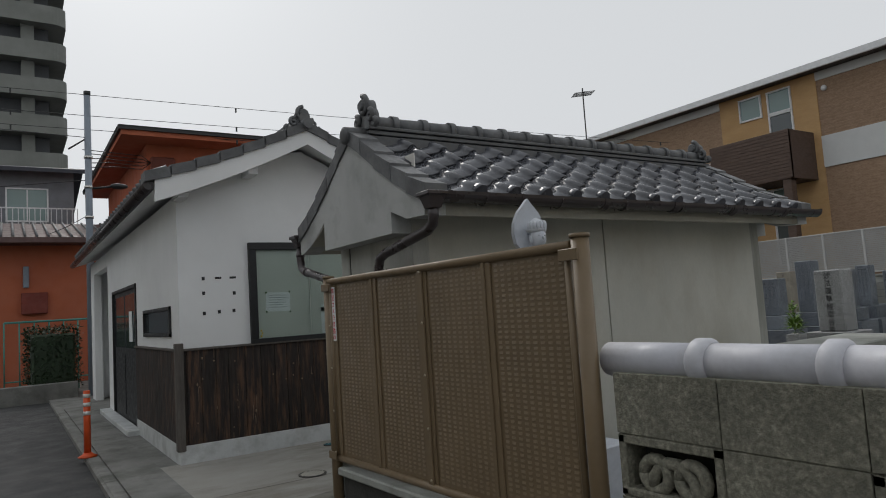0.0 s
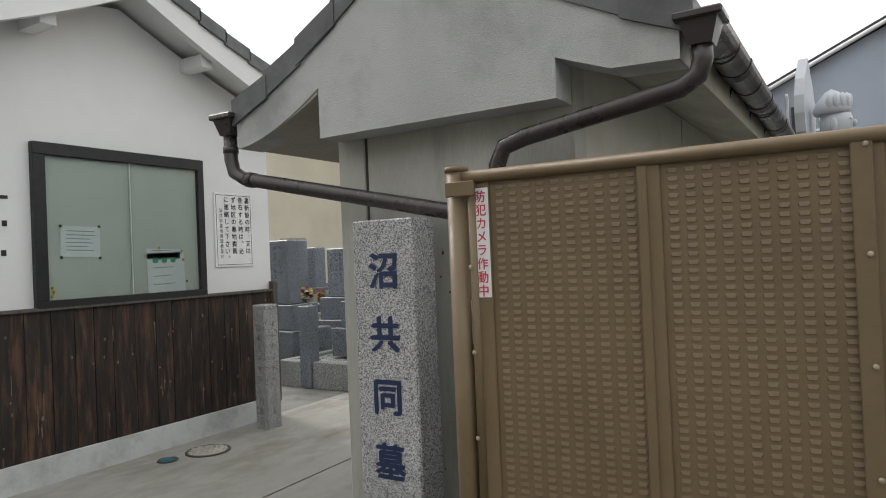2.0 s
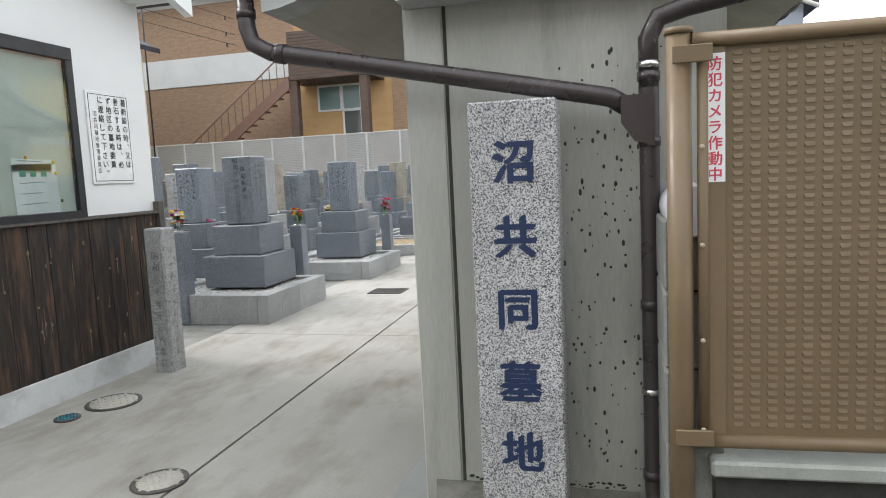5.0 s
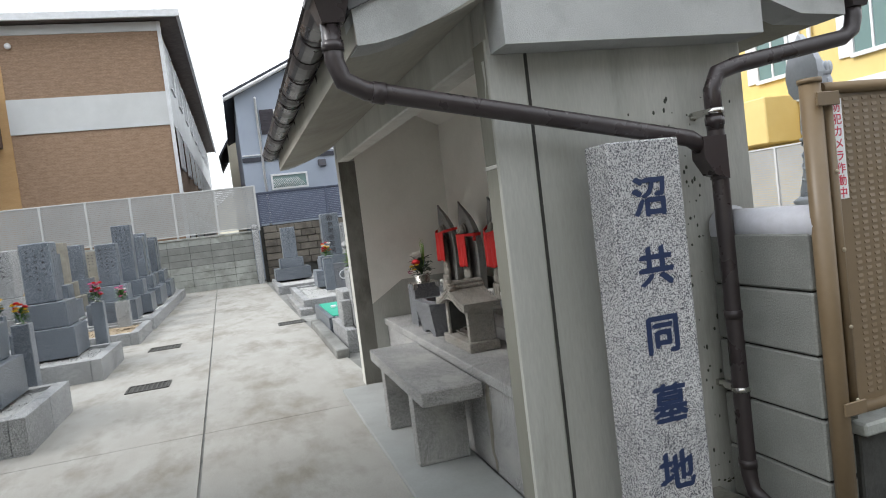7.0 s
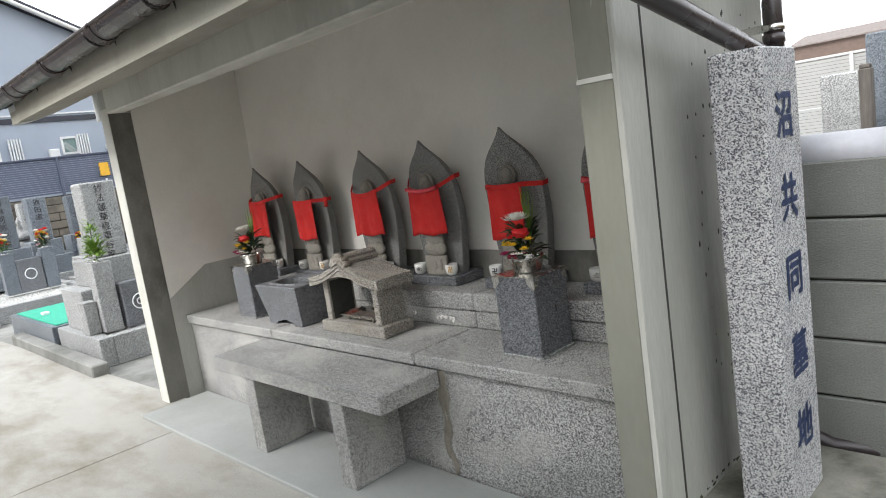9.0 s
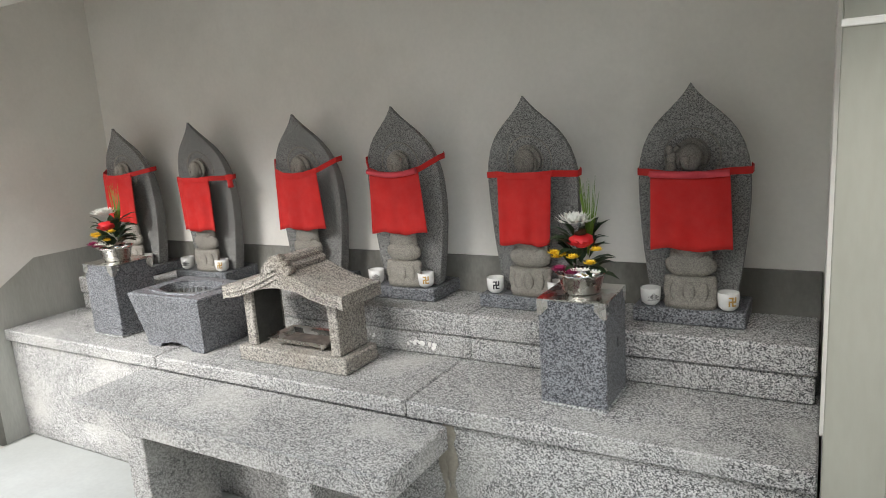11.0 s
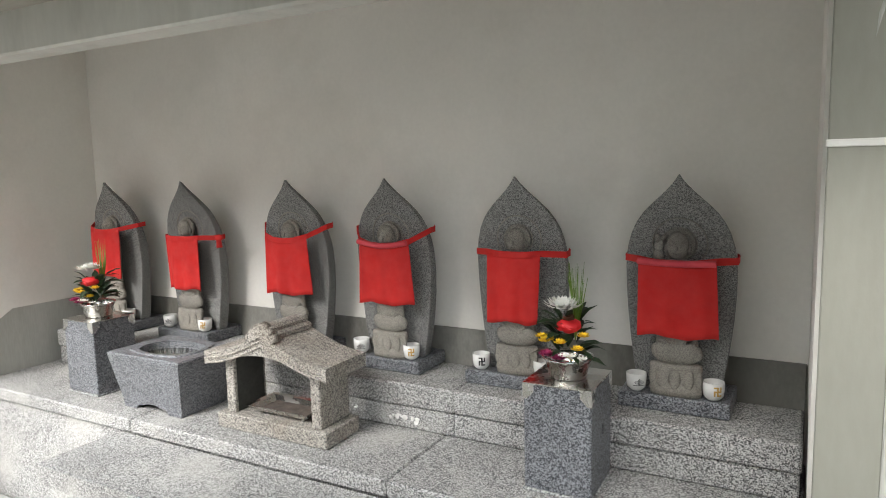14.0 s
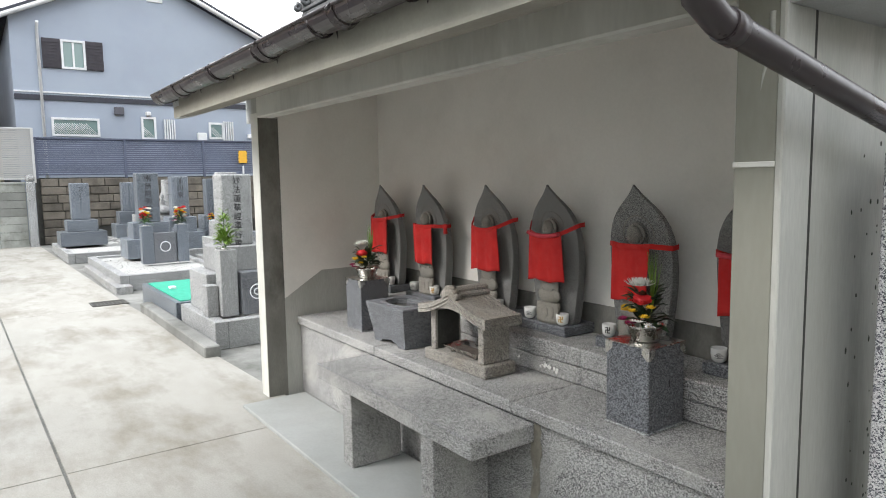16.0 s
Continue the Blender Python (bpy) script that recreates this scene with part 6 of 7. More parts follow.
# rows behind
backs = []
for r_, yy in enumerate((11.05, 12.6, 14.2, 16.0)):
    for k in range(10):
        backs.append((8.2 + k * 1.45 + (r_ % 2) * 0.5, yy))
for i, (gx, gy) in enumerate(backs):
    random.seed(200 + i)
    mt = random.choice((GRAN_BLUE, GRAN_BLUE, GRAN_BLUE, GRAN_PALE, SANDSTONE))
    w_ = random.uniform(0.28, 0.38)
    gx2, gy2 = gx + random.uniform(-0.2, 0.2), gy + random.uniform(-0.12, 0.12)
    top = random.uniform(1.5, 1.88)
    grave(gx2, gy2, "%s gravestone with carved characters in a crowded row" % ("blue-grey granite" if mt is GRAN_BLUE else "pale granite" if mt is GRAN_PALE else "weathered sandstone"), (w_, w_, top - 0.9), ((0.5, 0.55, 0.32), (0.72, 0.78, 0.37)), mt, cols=random.choice((1, 2, 3)), base=0.21, seed=300 + i, foot=True)
for k, yy in enumerate((10.55, 12.1, 13.7, 15.5)):
    plot(7.7 if k == 0 else 7.9, 22.2, yy, yy + 1.25, 0.22, 60 + k, n=60)
for i, (bx, by) in enumerate(((9.6, 11.3), (11.3, 11.3), (13.1, 11.2), (15.0, 11.4), (10.6, 12.9), (13.6, 13.0))):
    bouquet((bx, by - 0.4, 0.72), 70 + i, random.choice(((PETALY, PETALR), (PETALW, PETALP), (PETALR,), (PETALW, PETALY))), 0.9)
    vase(bx, by - 0.4, -0.01, 0.71, 0.14)

# right of the aisle, past the shelter
solid("kerb_stone", M().box(9.13, 11.85, 6.36, 6.50, -0.05, 0.10, 0.012), EDGE, "dark mossy concrete kerb along the graves", kind="structure")
plot(9.38, 10.6, 4.6, 6.33, 0.26, 80, n=420)
grave(10.14, 5.87, "tall pale granite gravestone with large brushed characters", (0.28, 0.31, 0.72), ((0.48, 0.52, 0.25), (0.62, 0.78, 0.39)), GRAN_PALE, text="妙法蓮華經車谷家", tsize=0.081, base=0.25, seed=5)
solid("stone_step", M().box(9.66, 9.82, 6.20, 6.31, 0.25, 0.55, 0.006), GRAN_PALE, "low square granite block on the kerb of a grave", "granite block")
vase(9.66, 6.115, 0.25, 0.64, 0.16, GRAN_PALE)
bouquet((9.66, 6.115, 0.9), 15, (), 1.15, LEAF_LIME)
sprig = thing("evergreen_sprig", "upright bright green leafy sprig in a granite vase", "plant", (9.66, 6.115, 0.9))
random.seed(151)
m = M()
for i in range(110):
    z, a = random.uniform(0.05, 0.36), random.uniform(0, 6.28)
    r = 0.085 * (1 - (z / 0.42) ** 2)
    leaf(m, (r * 0.6 * math.cos(a), r * 0.6 * math.sin(a), z), (math.cos(a), math.sin(a), random.uniform(0.2, 1.2)), random.uniform(0.045, 0.075), 0.02)
part("foliage", m, LEAF_LIME, sprig)
part("stem", M().tube([(0, 0, 0), (0.01, 0, 0.2), (0, 0.01, 0.36)], 0.004, 5), LEAF, sprig)
hb = thing("name_stone", "small polished granite tablet with a round family crest beside a grave", "name stone", (9.62, 5.86, 0.25))
part("slab", M().box(-0.07, 0.07, -0.15, 0.15, 0, 0.42, 0.01), GRAN_DARK, hb)
part("crest", M().tube([(-0.0725, 0.07 * math.cos(a), 0.22 + 0.07 * math.sin(a)) for a in [math.pi * 2 * i / 20 for i in range(21)]], 0.006, 6).tube([(-0.0725, 0.03 * math.cos(a), 0.22 + 0.03 * math.sin(a)) for a in [math.pi * 2 * i / 12 for i in range(13)]], 0.006, 6), PAPER, hb)
gp = thing("covered_plot", "granite grave plot covered with bright green netting", "grave plot", (0, 0, 0))
kerb_ring(gp, 10.68, 12.4, 5.3, 6.36, 0.25, 0.08, GRAN_BLUE)
part("netting", M().box(10.74, 12.34, 5.36, 6.30, 0.235, 0.262, 0.004), GREENNET, gp, "green netting sheet")
part("tag", M().box(10.9, 11.08, 5.92, 5.99, 0.263, 0.275, 0.003).box(11.6, 11.7, 6.13, 6.20, 0.263, 0.29, 0.003), PAPER, gp, "white label")
solid("grave_step", M().box(13.35, 16.6, 6.30, 6.52, -0.05, 0.10, 0.01), GRAN_MID, "low grey granite step before a grave plot", kind="structure")
plot(13.62, 16.8, 4.9, 6.42, 0.23, 81, n=400)
g3 = grave(16.1, 5.5, "tall granite gravestone carved with a prayer in large characters", (0.32, 0.36, 0.87), ((0.5, 0.6, 0.28), (0.7, 0.85, 0.34)), GRAN_BLUE, text="南無阿弥陀佛", tsize=0.12, base=0.22, seed=6)
hb = thing("name_stone", "polished granite tablet with a framed family crest", "name stone", (14.95, 5.5, 0.215))
part("slab", M().box(-0.07, 0.07, -0.18, 0.18, 0, 0.5, 0.01), GRAN_DARK, hb)
part("crest", M().tube([(-0.0725, 0.08 * math.cos(a), 0.27 + 0.08 * math.sin(a)) for a in [math.pi * 2 * i / 16 for i in range(17)]], 0.008, 6), PAPER, hb)
for yy in (5.77, 5.22):
    vase(14.95, yy, 0.215, 0.62, 0.18, GRAN_BLUE)
    bouquet((14.95, yy, 0.86), int(yy * 10), (PETALY, PETALR, PETALW), 1.1)
plot(17.9, 21.0, 5.2, 6.62, 0.2, 82, n=100)
grave(19.9, 6.12, "plain blue-grey granite gravestone on three tiers", (0.32, 0.36, 0.8), ((0.55, 0.6, 0.25), (0.8, 0.9, 0.3)), base=0.2, cols=1, seed=7)
for i, (gx, gy, top) in enumerate(((17.3, 4.66, 1.65), (15.4, 4.3, 1.7), (19.2, 4.9, 1.5), (12.6, 4.1, 1.55), (11.2, 4.2, 1.6), (13.4, 3.4, 1.5), (17.6, 3.9, 1.6), (21.2, 4.9, 1.55), (20.0, 4.2, 1.6), (18.3, 3.4, 1.5), (10.2, 3.2, 1.5), (16.0, 3.2, 1.6), (9.4, 3.6, 1.55), (8.9, 2.6, 1.5), (11.8, 2.4, 1.55))):
    random.seed(500 + i)
    mt = random.choice((GRAN_BLUE, GRAN_BLUE, GRAN_PALE))
    grave(gx, gy, "%s gravestone beyond the shelter" % ("blue-grey granite" if mt is GRAN_BLUE else "pale granite"), (0.3, 0.32, top - 0.85), ((0.5, 0.52, 0.3), (0.7, 0.74, 0.33)), mt, cols=random.choice((1, 3)), base=0.22, seed=520 + i, text="池田家" if i == 0 else None, tsize=0.12, foot=True)
    if i % 2 == 0:
        bouquet((gx - 0.55, gy + 0.2, 0.7), 540 + i, random.choice(((PETALY, PETALR), (PETALW, PETALP), (PETALM, PETALW))), 0.9)
        vase(gx - 0.55, gy + 0.2, -0.01, 0.69, 0.14)
pg = thing("stone_pagoda", "small five-tiered granite grave pagoda", "stone pagoda", (17.9, 4.85, -0.012))
part("base", M().box(-0.22, 0.22, -0.22, 0.22, 0, 0.6, 0.01), GRAN_PALE, pg)
part("body", M().lathe([(0.1, 0.6), (0.17, 0.7), (0.17, 0.85), (0.1, 0.92)], n=18), GRAN_PALE, pg)
part("cap", M().lathe([(0.23, 0.92), (0.25, 0.97), (0.12, 1.06), (0.05, 1.08), (0.07, 1.13), (0.03, 1.2), (0.05, 1.25), (0.01, 1.34)], n=4), GRAN_PALE, pg)

# graves behind the shelter and the street wall
tall = thing("kannon_base", "stepped pale stone base under the standing figure", "statue base", (4.48, 4.61, -0.012))
part("step", M().box(-0.3, 0.3, -0.3, 0.3, 0, 0.7, 0.01), MARBLE, tall)
part("step", M().box(-0.2, 0.2, -0.2, 0.2, 0.7, 1.18, 0.01), MARBLE, tall)


def kannon():
    m = M()
    m.lathe([(0.16, 0), (0.17, 0.02), (0.13, 0.06), (0.15, 0.1), (0.12, 0.12)], n=20)
    m.lathe([(0.115, 0.1), (0.13, 0.15), (0.098, 0.3), (0.078, 0.4), (0.092, 0.48), (0.10, 0.52), (0.06, 0.575), (0.03, 0.60)], n=20, sx=0.75)
    for s in (-1, 1):
        m.tube([(0, s * 0.09, 0.53), (-0.02, s * 0.12, 0.45), (-0.07, s * 0.09, 0.38), (-0.1, s * 0.03, 0.40)], [0.028, 0.032, 0.026, 0.018], 10)
        m.tube([(-0.03, s * 0.12, 0.42), (-0.03, s * 0.14, 0.28), (0, s * 0.13, 0.12)], [0.02, 0.028, 0.012], 8)
        m.tube([(-0.05, s * 0.02, 0.58), (-0.075, s * 0.05, 0.45), (-0.08, s * 0.0, 0.35), (-0.09, -s * 0.03, 0.2)], 0.006, 6)
    for k in range(7):
        a = math.pi * (0.6 + 0.8 * k / 6)
        m.tube([(0.07 * math.cos(a), 0.095 * math.sin(a), 0.4), (0.09 * math.cos(a), 0.115 * math.sin(a), 0.25), (0.1 * math.cos(a), 0.13 * math.sin(a), 0.12)], [0.004, 0.009, 0.006], 6)
    # swags, sash and long folds behind
    for k in range(6):
        z, r = 0.46 - k * 0.055, 0.10 + 0.004 * k
        m.tube([(0.77 * r * math.cos(a), r * 0.92 * math.sin(a), z - 0.045 * math.cos(a)) for a in [-1.15 + 2.3 * i / 10 for i in range(11)]], 0.0065, 6)
    m.tube([(0.08 * math.cos(a), 0.098 * math.sin(a), 0.395) for a in [-1.6 + 3.2 * i / 12 for i in range(13)]], 0.011, 8)
    for k in range(5):
        a = -0.8 + 0.4 * k
        m.tube([(0.078 * math.cos(a), 0.098 * math.sin(a), 0.24), (0.088 * math.cos(a), 0.118 * math.sin(a), 0.16), (0.098 * math.cos(a), 0.132 * math.sin(a), 0.11)], [0.004, 0.009, 0.007], 6)
    m.blob((-0.02, 0, 0.655), 0.05, 0.046, 0.06, 16, 12)
    m.blob((-0.073, 0, 0.65), 0.008, 0.007, 0.012, 8, 6)
    for s in (-1, 1):
        m.blob((-0.02, s * 0.047, 0.645), 0.01, 0.007, 0.024, 8, 6)
        m.tube([(-0.067, s * 0.01, 0.664), (-0.063, s * 0.025, 0.662)], 0.003, 5)
    m.lathe([(0.052, 0), (0.058, 0.015), (0.05, 0.04), (0.02, 0.075), (0.002, 0.085)], (-0.01, 0, 0.685), 16)
    for k in range(9):
        a = math.pi * (0.5 + k / 8)
        m.blob((-0.01 + 0.05 * math.cos(a), 0.05 * math.sin(a), 0.72), 0.012, 0.012, 0.03, 6, 5)
    half = [(0.0, 0.60), (0.06, 0.59), (0.095, 0.63), (0.107, 0.69), (0.10, 0.75), (0.07, 0.81), (0.03, 0.855), (0.0, 0.89)]
    pts = [(y, z) for y, z in half] + [(-y, z) for y, z in half[-2:0:-1]]
    m.prism(pts, "x", 0.055, 0.085)
    return m


solid("standing_statue", kannon().move(Matrix.Translation((4.48, 4.61, 1.168)) @ Matrix.Rotation(radians(84), 4, "Z")), MARBLE, "pale blue-white stone standing figure with a crown and a leaf-shaped halo", "statue")
tb = thing("inscribed_tablet", "mossy sandstone memorial tablet with carved characters in a raised border", "memorial tablet", (5.95, 2.6, -0.012), rz=-36)
tb.scale = (1, 1.65, 1.12)
part("slab", M().box(-0.05, 0.05, -0.16, 0.16, 0.0, 1.68, 0.01), SANDSTONE, tb)
part("border", M().box(-0.062, -0.05, -0.16, -0.14, 1.0, 1.68, 0.004).box(-0.062, -0.05, 0.14, 0.16, 1.0, 1.68, 0.004).box(-0.062, -0.05, -0.14, 0.14, 1.65, 1.68, 0.004), SANDSTONE, tb)
m = writing(M(), "釋智", 0.075, (-0.053, 0.085, 1.59), "-x", 1.2)
scratch(m, -0.053, 0.085, 1.40, 0.04, 0.35, "-x", 71)
scratch(m, -0.053, 0.0, 1.60, 0.045, 0.6, "-x", 72)
scratch(m, -0.053, -0.09, 1.60, 0.045, 0.6, "-x", 73)
part("inscription", m, surf("dark_carving", (0.07, 0.065, 0.055)), tb)
for i, (gx, gy, top, mt) in enumerate(((4.65, 2.2, 1.56, GRAN_PALE), (5.5, 2.2, 1.6, SANDSTONE), (4.5, 1.5, 1.85, GRAN_BLUE), (5.6, 1.1, 1.8, GRAN_BLUE), (9.2, 2.6, 1.6, GRAN_BLUE), (10.4, 2.2, 1.7, GRAN_PALE), (4.8, 0.3, 1.5, SANDSTONE), (6.6, 0.6, 1.65, GRAN_BLUE), (11.6, 3.3, 1.6, GRAN_BLUE), (6.1, -0.6, 1.6, GRAN_BLUE), (7.2, -1.2, 1.5, GRAN_PALE), (5.2, -1.8, 1.5, GRAN_BLUE))):
    grave(gx, gy, "%s gravestone behind the street wall" % ("weathered sandstone" if mt is SANDSTONE else "blue-grey granite" if mt is GRAN_BLUE else "pale granite"), (0.28, 0.28, top - 0.85), ((0.46, 0.46, 0.3), (0.62, 0.62, 0.35)), mt, cols=2, base=0.2, seed=600 + i, foot=True)
wp = thing("grave_marker_post", "split dark weathered wooden grave marker post", "wooden post", (4.42, 2.62, -0.012))
part("post", M().box(-0.04, 0.04, -0.04, 0.04, 0, 1.57, 0.008).box(-0.03, 0.035, -0.036, 0.03, 1.57, 1.6, 0.006), WOOD_GREY, wp)
for bx, by, sd_ in ((4.3, 2.9, 91), (4.75, 3.05, 93)):
    vase(bx, by, -0.01, 0.98, 0.14)
    bouquet((bx, by, 0.96), sd_, (PETALY, PETALP), 0.7)
solid("stone_shelf", M().box(6.2, 8.3, 4.3, 4.9, -0.05, 1.0, 0.01), CONC, "low grey concrete shelf behind the shelter", kind="structure")

# ---- end wall and fences ----
ew = thing("end_wall", "stained concrete block wall at the end of the cemetery", "wall", kind="structure")
part("core", M().box(22.78, 22.9, 6.95, 40, -0.1, 1.5, 0), DARKWALL, ew)
for r in range(8):
    z0 = -0.02 + r * 0.195
    for c in range(34):
        y0 = 6.95 + c * 0.6 + (r % 2) * 0.0
        mt = CONC if r < 4 or r == 7 else BLOCK
        part("block", M().box(22.7, 22.79, y0 + 0.003, y0 + 0.597, z0 + 0.004, z0 + 0.191, 0.004), mt, ew)
part("coping", M().box(22.66, 22.92, 6.95, 28, 1.54, 1.60, 0.01), CONC, ew)
gpo = thing("gate_post", "old pale stone post with a ball finial beside a wall", "gate post", (22.6, 6.85, 0))
part("shaft", M().box(-0.11, 0.11, -0.09, 0.09, -0.02, 1.6, 0.015), GRAN_PALE, gpo)
part("finial", M().blob((0, 0, 1.68), 0.11, 0.11, 0.10, 14, 8), GRAN_PALE, gpo)


def louvre_fence(name, mat, a, b, z0, z1, bay, label, x=None, step=0.055):
    t = thing(name, label, "fence", kind="structure")
    A, B = Vector(a), Vector(b)
    L = (B - A).length
    d = (B - A) / L
    T = Matrix.Translation(A) @ Matrix.Rotation(math.atan2(d.y, d.x), 4, "Z")
    n = max(1, round(L / bay))
    w_ = L / n
    for i in range(n):
        m = M()
        z = z0 + 0.03
        while z < z1 - 0.03:
            m.add([(i * w_ + 0.03, 0.0, z), (i * w_ + w_ - 0.03, 0.0, z), (i * w_ + w_ - 0.03, 0.03, z + step * 0.9), (i * w_ + 0.03, 0.03, z + step * 0.9), (i * w_ + 0.03, 0.012, z), (i * w_ + w_ - 0.03, 0.012, z)], [(0, 1, 2, 3), (0, 4, 5, 1), (4, 3, 2, 5)])
            z += step
        part("louvre_panel", m.move(T), mat, t, "", "stuff")
        part("fence_post", M().box(i * w_ - 0.03, i * w_ + 0.03, -0.025, 0.05, z0 - 0.1, z1 + 0.01, 0.004).move(T), mat, t)
    part("top_rail", M().box(0, L, -0.02, 0.045, z1 - 0.02, z1 + 0.02, 0.004).move(T), mat, t)
    part("bottom_rail", M().box(0, L, -0.02, 0.045, z0 - 0.02, z0 + 0.02, 0.004).move(T), mat, t)
    return t


louvre_fence("pale_fence", FENCEW, (22.95, 6.72, 0), (22.95, 31.0, 0), 1.68, 2.92, 1.15, "pale grey louvred metal fence above the end wall")
louvre_fence("blue_fence", FENCEB, (23.0, 6.66, 0), (23.0, -14, 0), 1.78, 2.70, 2.0, "dark blue louvred metal fence above an old stone wall")
rw = thing("retaining_wall", "old dark retaining wall of rough stone courses under the blue fence", "wall", kind="structure")
part("core", M().box(23.0, 23.3, -14, 6.7, -0.1, 1.7, 0), DARKWALL, rw)
random.seed(77)
for r in range(8):
    y = 6.6
    while y > -6:
        w_ = random.uniform(0.3, 0.6)
        if not (r < 2 and y < 6.0):
            part("stone", M().box(22.92 + random.uniform(0, 0.04), 23.02, y - w_ + 0.012, y, r * 0.21 + 0.006, r * 0.21 + 0.2, 0.015), STONEWALL, rw)
        y -= w_


yn = thing("fence_notice", "yellow notice plate hanging on the blue louvred fence", "notice", (22.93, 1.42, 2.25))
part("plate", M().box(-0.015, 0, -0.13, 0.13, -0.18, 0.18, 0.003), NOTICEY, yn)
for z in (-0.15, -0.05, 0.05, 0.15):
    for y in (-0.125, 0.115):
        part("mark", M().box(-0.018, -0.0155, y, y + 0.012, z - 0.03, z + 0.03, 0), INK, yn)
part("white_stake", M().box(-0.02, 0.0, -0.025, 0.025, -0.62, -0.26, 0.003), WHITEPAINT, yn)


# ---- buildings beyond ----
def facade_window(parent, x, y0, y1, z0, z1, face, fr=WHITEPAINT, gl=CURTAIN, split=True, name="window"):
    """A framed window on a wall across x (face -x) or across y (face -y)."""
    def b(u0, u1, d0, d1, a, c, ch=0.0):
        return (M().box(x - d1, x - d0, u0, u1, a, c, ch) if face == "-x" else M().box(u0, u1, x - d1, x - d0, a, c, ch))
    wn_ = part(name, b(y0, y1, 0.0, 0.01, z0, z1), gl, parent)
    f = b(y0 - 0.06, y0, 0, 0.06, z0 - 0.06, z1 + 0.06).join(b(y1, y1 + 0.06, 0, 0.06, z0 - 0.06, z1 + 0.06)).join(b(y0, y1, 0, 0.06, z0 - 0.06, z0)).join(b(y0, y1, 0, 0.06, z1, z1 + 0.06))
    if split:
        f.join(b((y0 + y1) / 2 - 0.025, (y0 + y1) / 2 + 0.025, 0, 0.045, z0, z1))
    part("frame", f, fr, wn_)
    return wn_


ap = thing("apartment_building", "three-storey apartment block of tan brick with ochre and pale bands", "apartment building")
AXF, AY0, AY1 = 26.0, 9.0, 34.0
part("wall", M().box(AXF, AXF + 36, AY0, AY1, -0.1, 8.85, 0), BRICKTAN, ap, "tan brick wall")
part("ochre_wall", M().box(AXF - 0.05, AXF, 13.7, 17.5, 0, 8.85, 0), ORANGETILE, ap, "ochre tiled wall section")
for a, b in ((9.0, 13.7), (17.5, 34.0)):
    part("pale_band", M().box(AXF - 0.06, AXF, a, b, 5.45, 6.55, 0), BANDW, ap, "pale siding band")
    part("upper_band", M().box(AXF - 0.06, AXF, a, b, 8.55, 8.85, 0), BANDW, ap, "pale siding band")
    for z0, z1 in ((0, 5.45), (6.55, 8.55)):
        m = M()
        z = z0 + 0.06
        while z < z1 - 0.1:
            m.box(AXF - 0.012, AXF, a, b, z, z + 0.075, 0)
            z += 0.1
        part("brick_course", m, BRICKTAN, ap, "", "stuff")
part("side_band", M().box(AXF, AXF + 36, AY0 - 0.05, AY0, 5.55, 8.55, 0), BANDW, ap, "pale siding band")
part("corner_trim", M().box(AXF - 0.09, AXF + 0.1, AY0 - 0.09, AY0 + 0.02, 0, 8.85, 0), WHITEPAINT, ap)
m = M().add([(AXF - 0.7, AY0 - 0.7, 8.9), (AXF - 0.7, AY1, 8.9), (AXF + 36, AY1, 8.9), (AXF + 36, AY0 - 0.7, 8.9), (AXF + 6, AY0 + 6, 11.2), (AXF + 6, AY1, 11.2), (AXF + 36, AY0 + 6, 11.2), (AXF + 36, AY1, 11.2)], [(0, 1, 5, 4), (0, 4, 6, 3), (4, 5, 7, 6), (0, 3, 2, 1)])
part("roof", m, ROOFB, ap, "brown slate hipped roof")
part("eave_fascia", M().box(AXF - 0.75, AXF - 0.65, AY0 - 0.75, AY1, 8.8, 9.02, 0).box(AXF - 0.7, AXF + 36, AY0 - 0.75, AY0 - 0.65, 8.8, 9.02, 0), WHITEPAINT, ap)
facade_window(ap, AXF - 0.05, 15.8, 16.6, 7.85, 8.62, "-x", split=False)
facade_window(ap, AXF - 0.05, 14.65, 15.45, 7.85, 8.6, "-x", split=False)
facade_window(ap, AXF - 0.05, 14.65, 15.45, 6.0, 7.72, "-x", gl=WINDOW, split=False, name="window")
facade_window(ap, AXF - 0.05, 15.75, 16.6, 4.1, 4.95, "-x", split=False)
facade_window(ap, AXF - 0.05, 14.95, 15.62, 4.1, 4.95, "-x", split=False)
facade_window(ap, AXF - 0.05, 14.95, 15.62, 2.2, 4.0, "-x", gl=WINDOW, split=False)
bal = part("balcony", M().box(AXF - 1.6, AXF - 0.05, 14.0, 17.2, 5.05, 5.2, 0).box(AXF - 1.7, AXF - 1.6, 13.95, 17.0, 5.05, 6.75, 0.01).box(AXF - 1.7, AXF - 0.05, 13.95, 14.05, 5.05, 6.75, 0.01), BALC, ap, "dark brown sided balcony")
m = M()
for k in range(14):
    m.box(AXF - 1.715, AXF - 1.7, 13.95, 17.0, 5.1 + k * 0.118, 5.1 + k * 0.118 + 0.1, 0)
part("siding", m, BALC, bal, "", "stuff")
for y in (14.2, 16.9):
    part("column", M().box(AXF - 1.65, AXF - 1.35, y - 0.15, y + 0.15, 0, 5.05, 0.01), BALC, ap)
stair = part("stair", M().prism([(17.0, 5.2), (17.0, 4.75), (23.2, 0.2), (23.2, 0.65)], "x", AXF - 1.75, AXF - 1.69), STAIRM, ap, "brown steel outside stair")
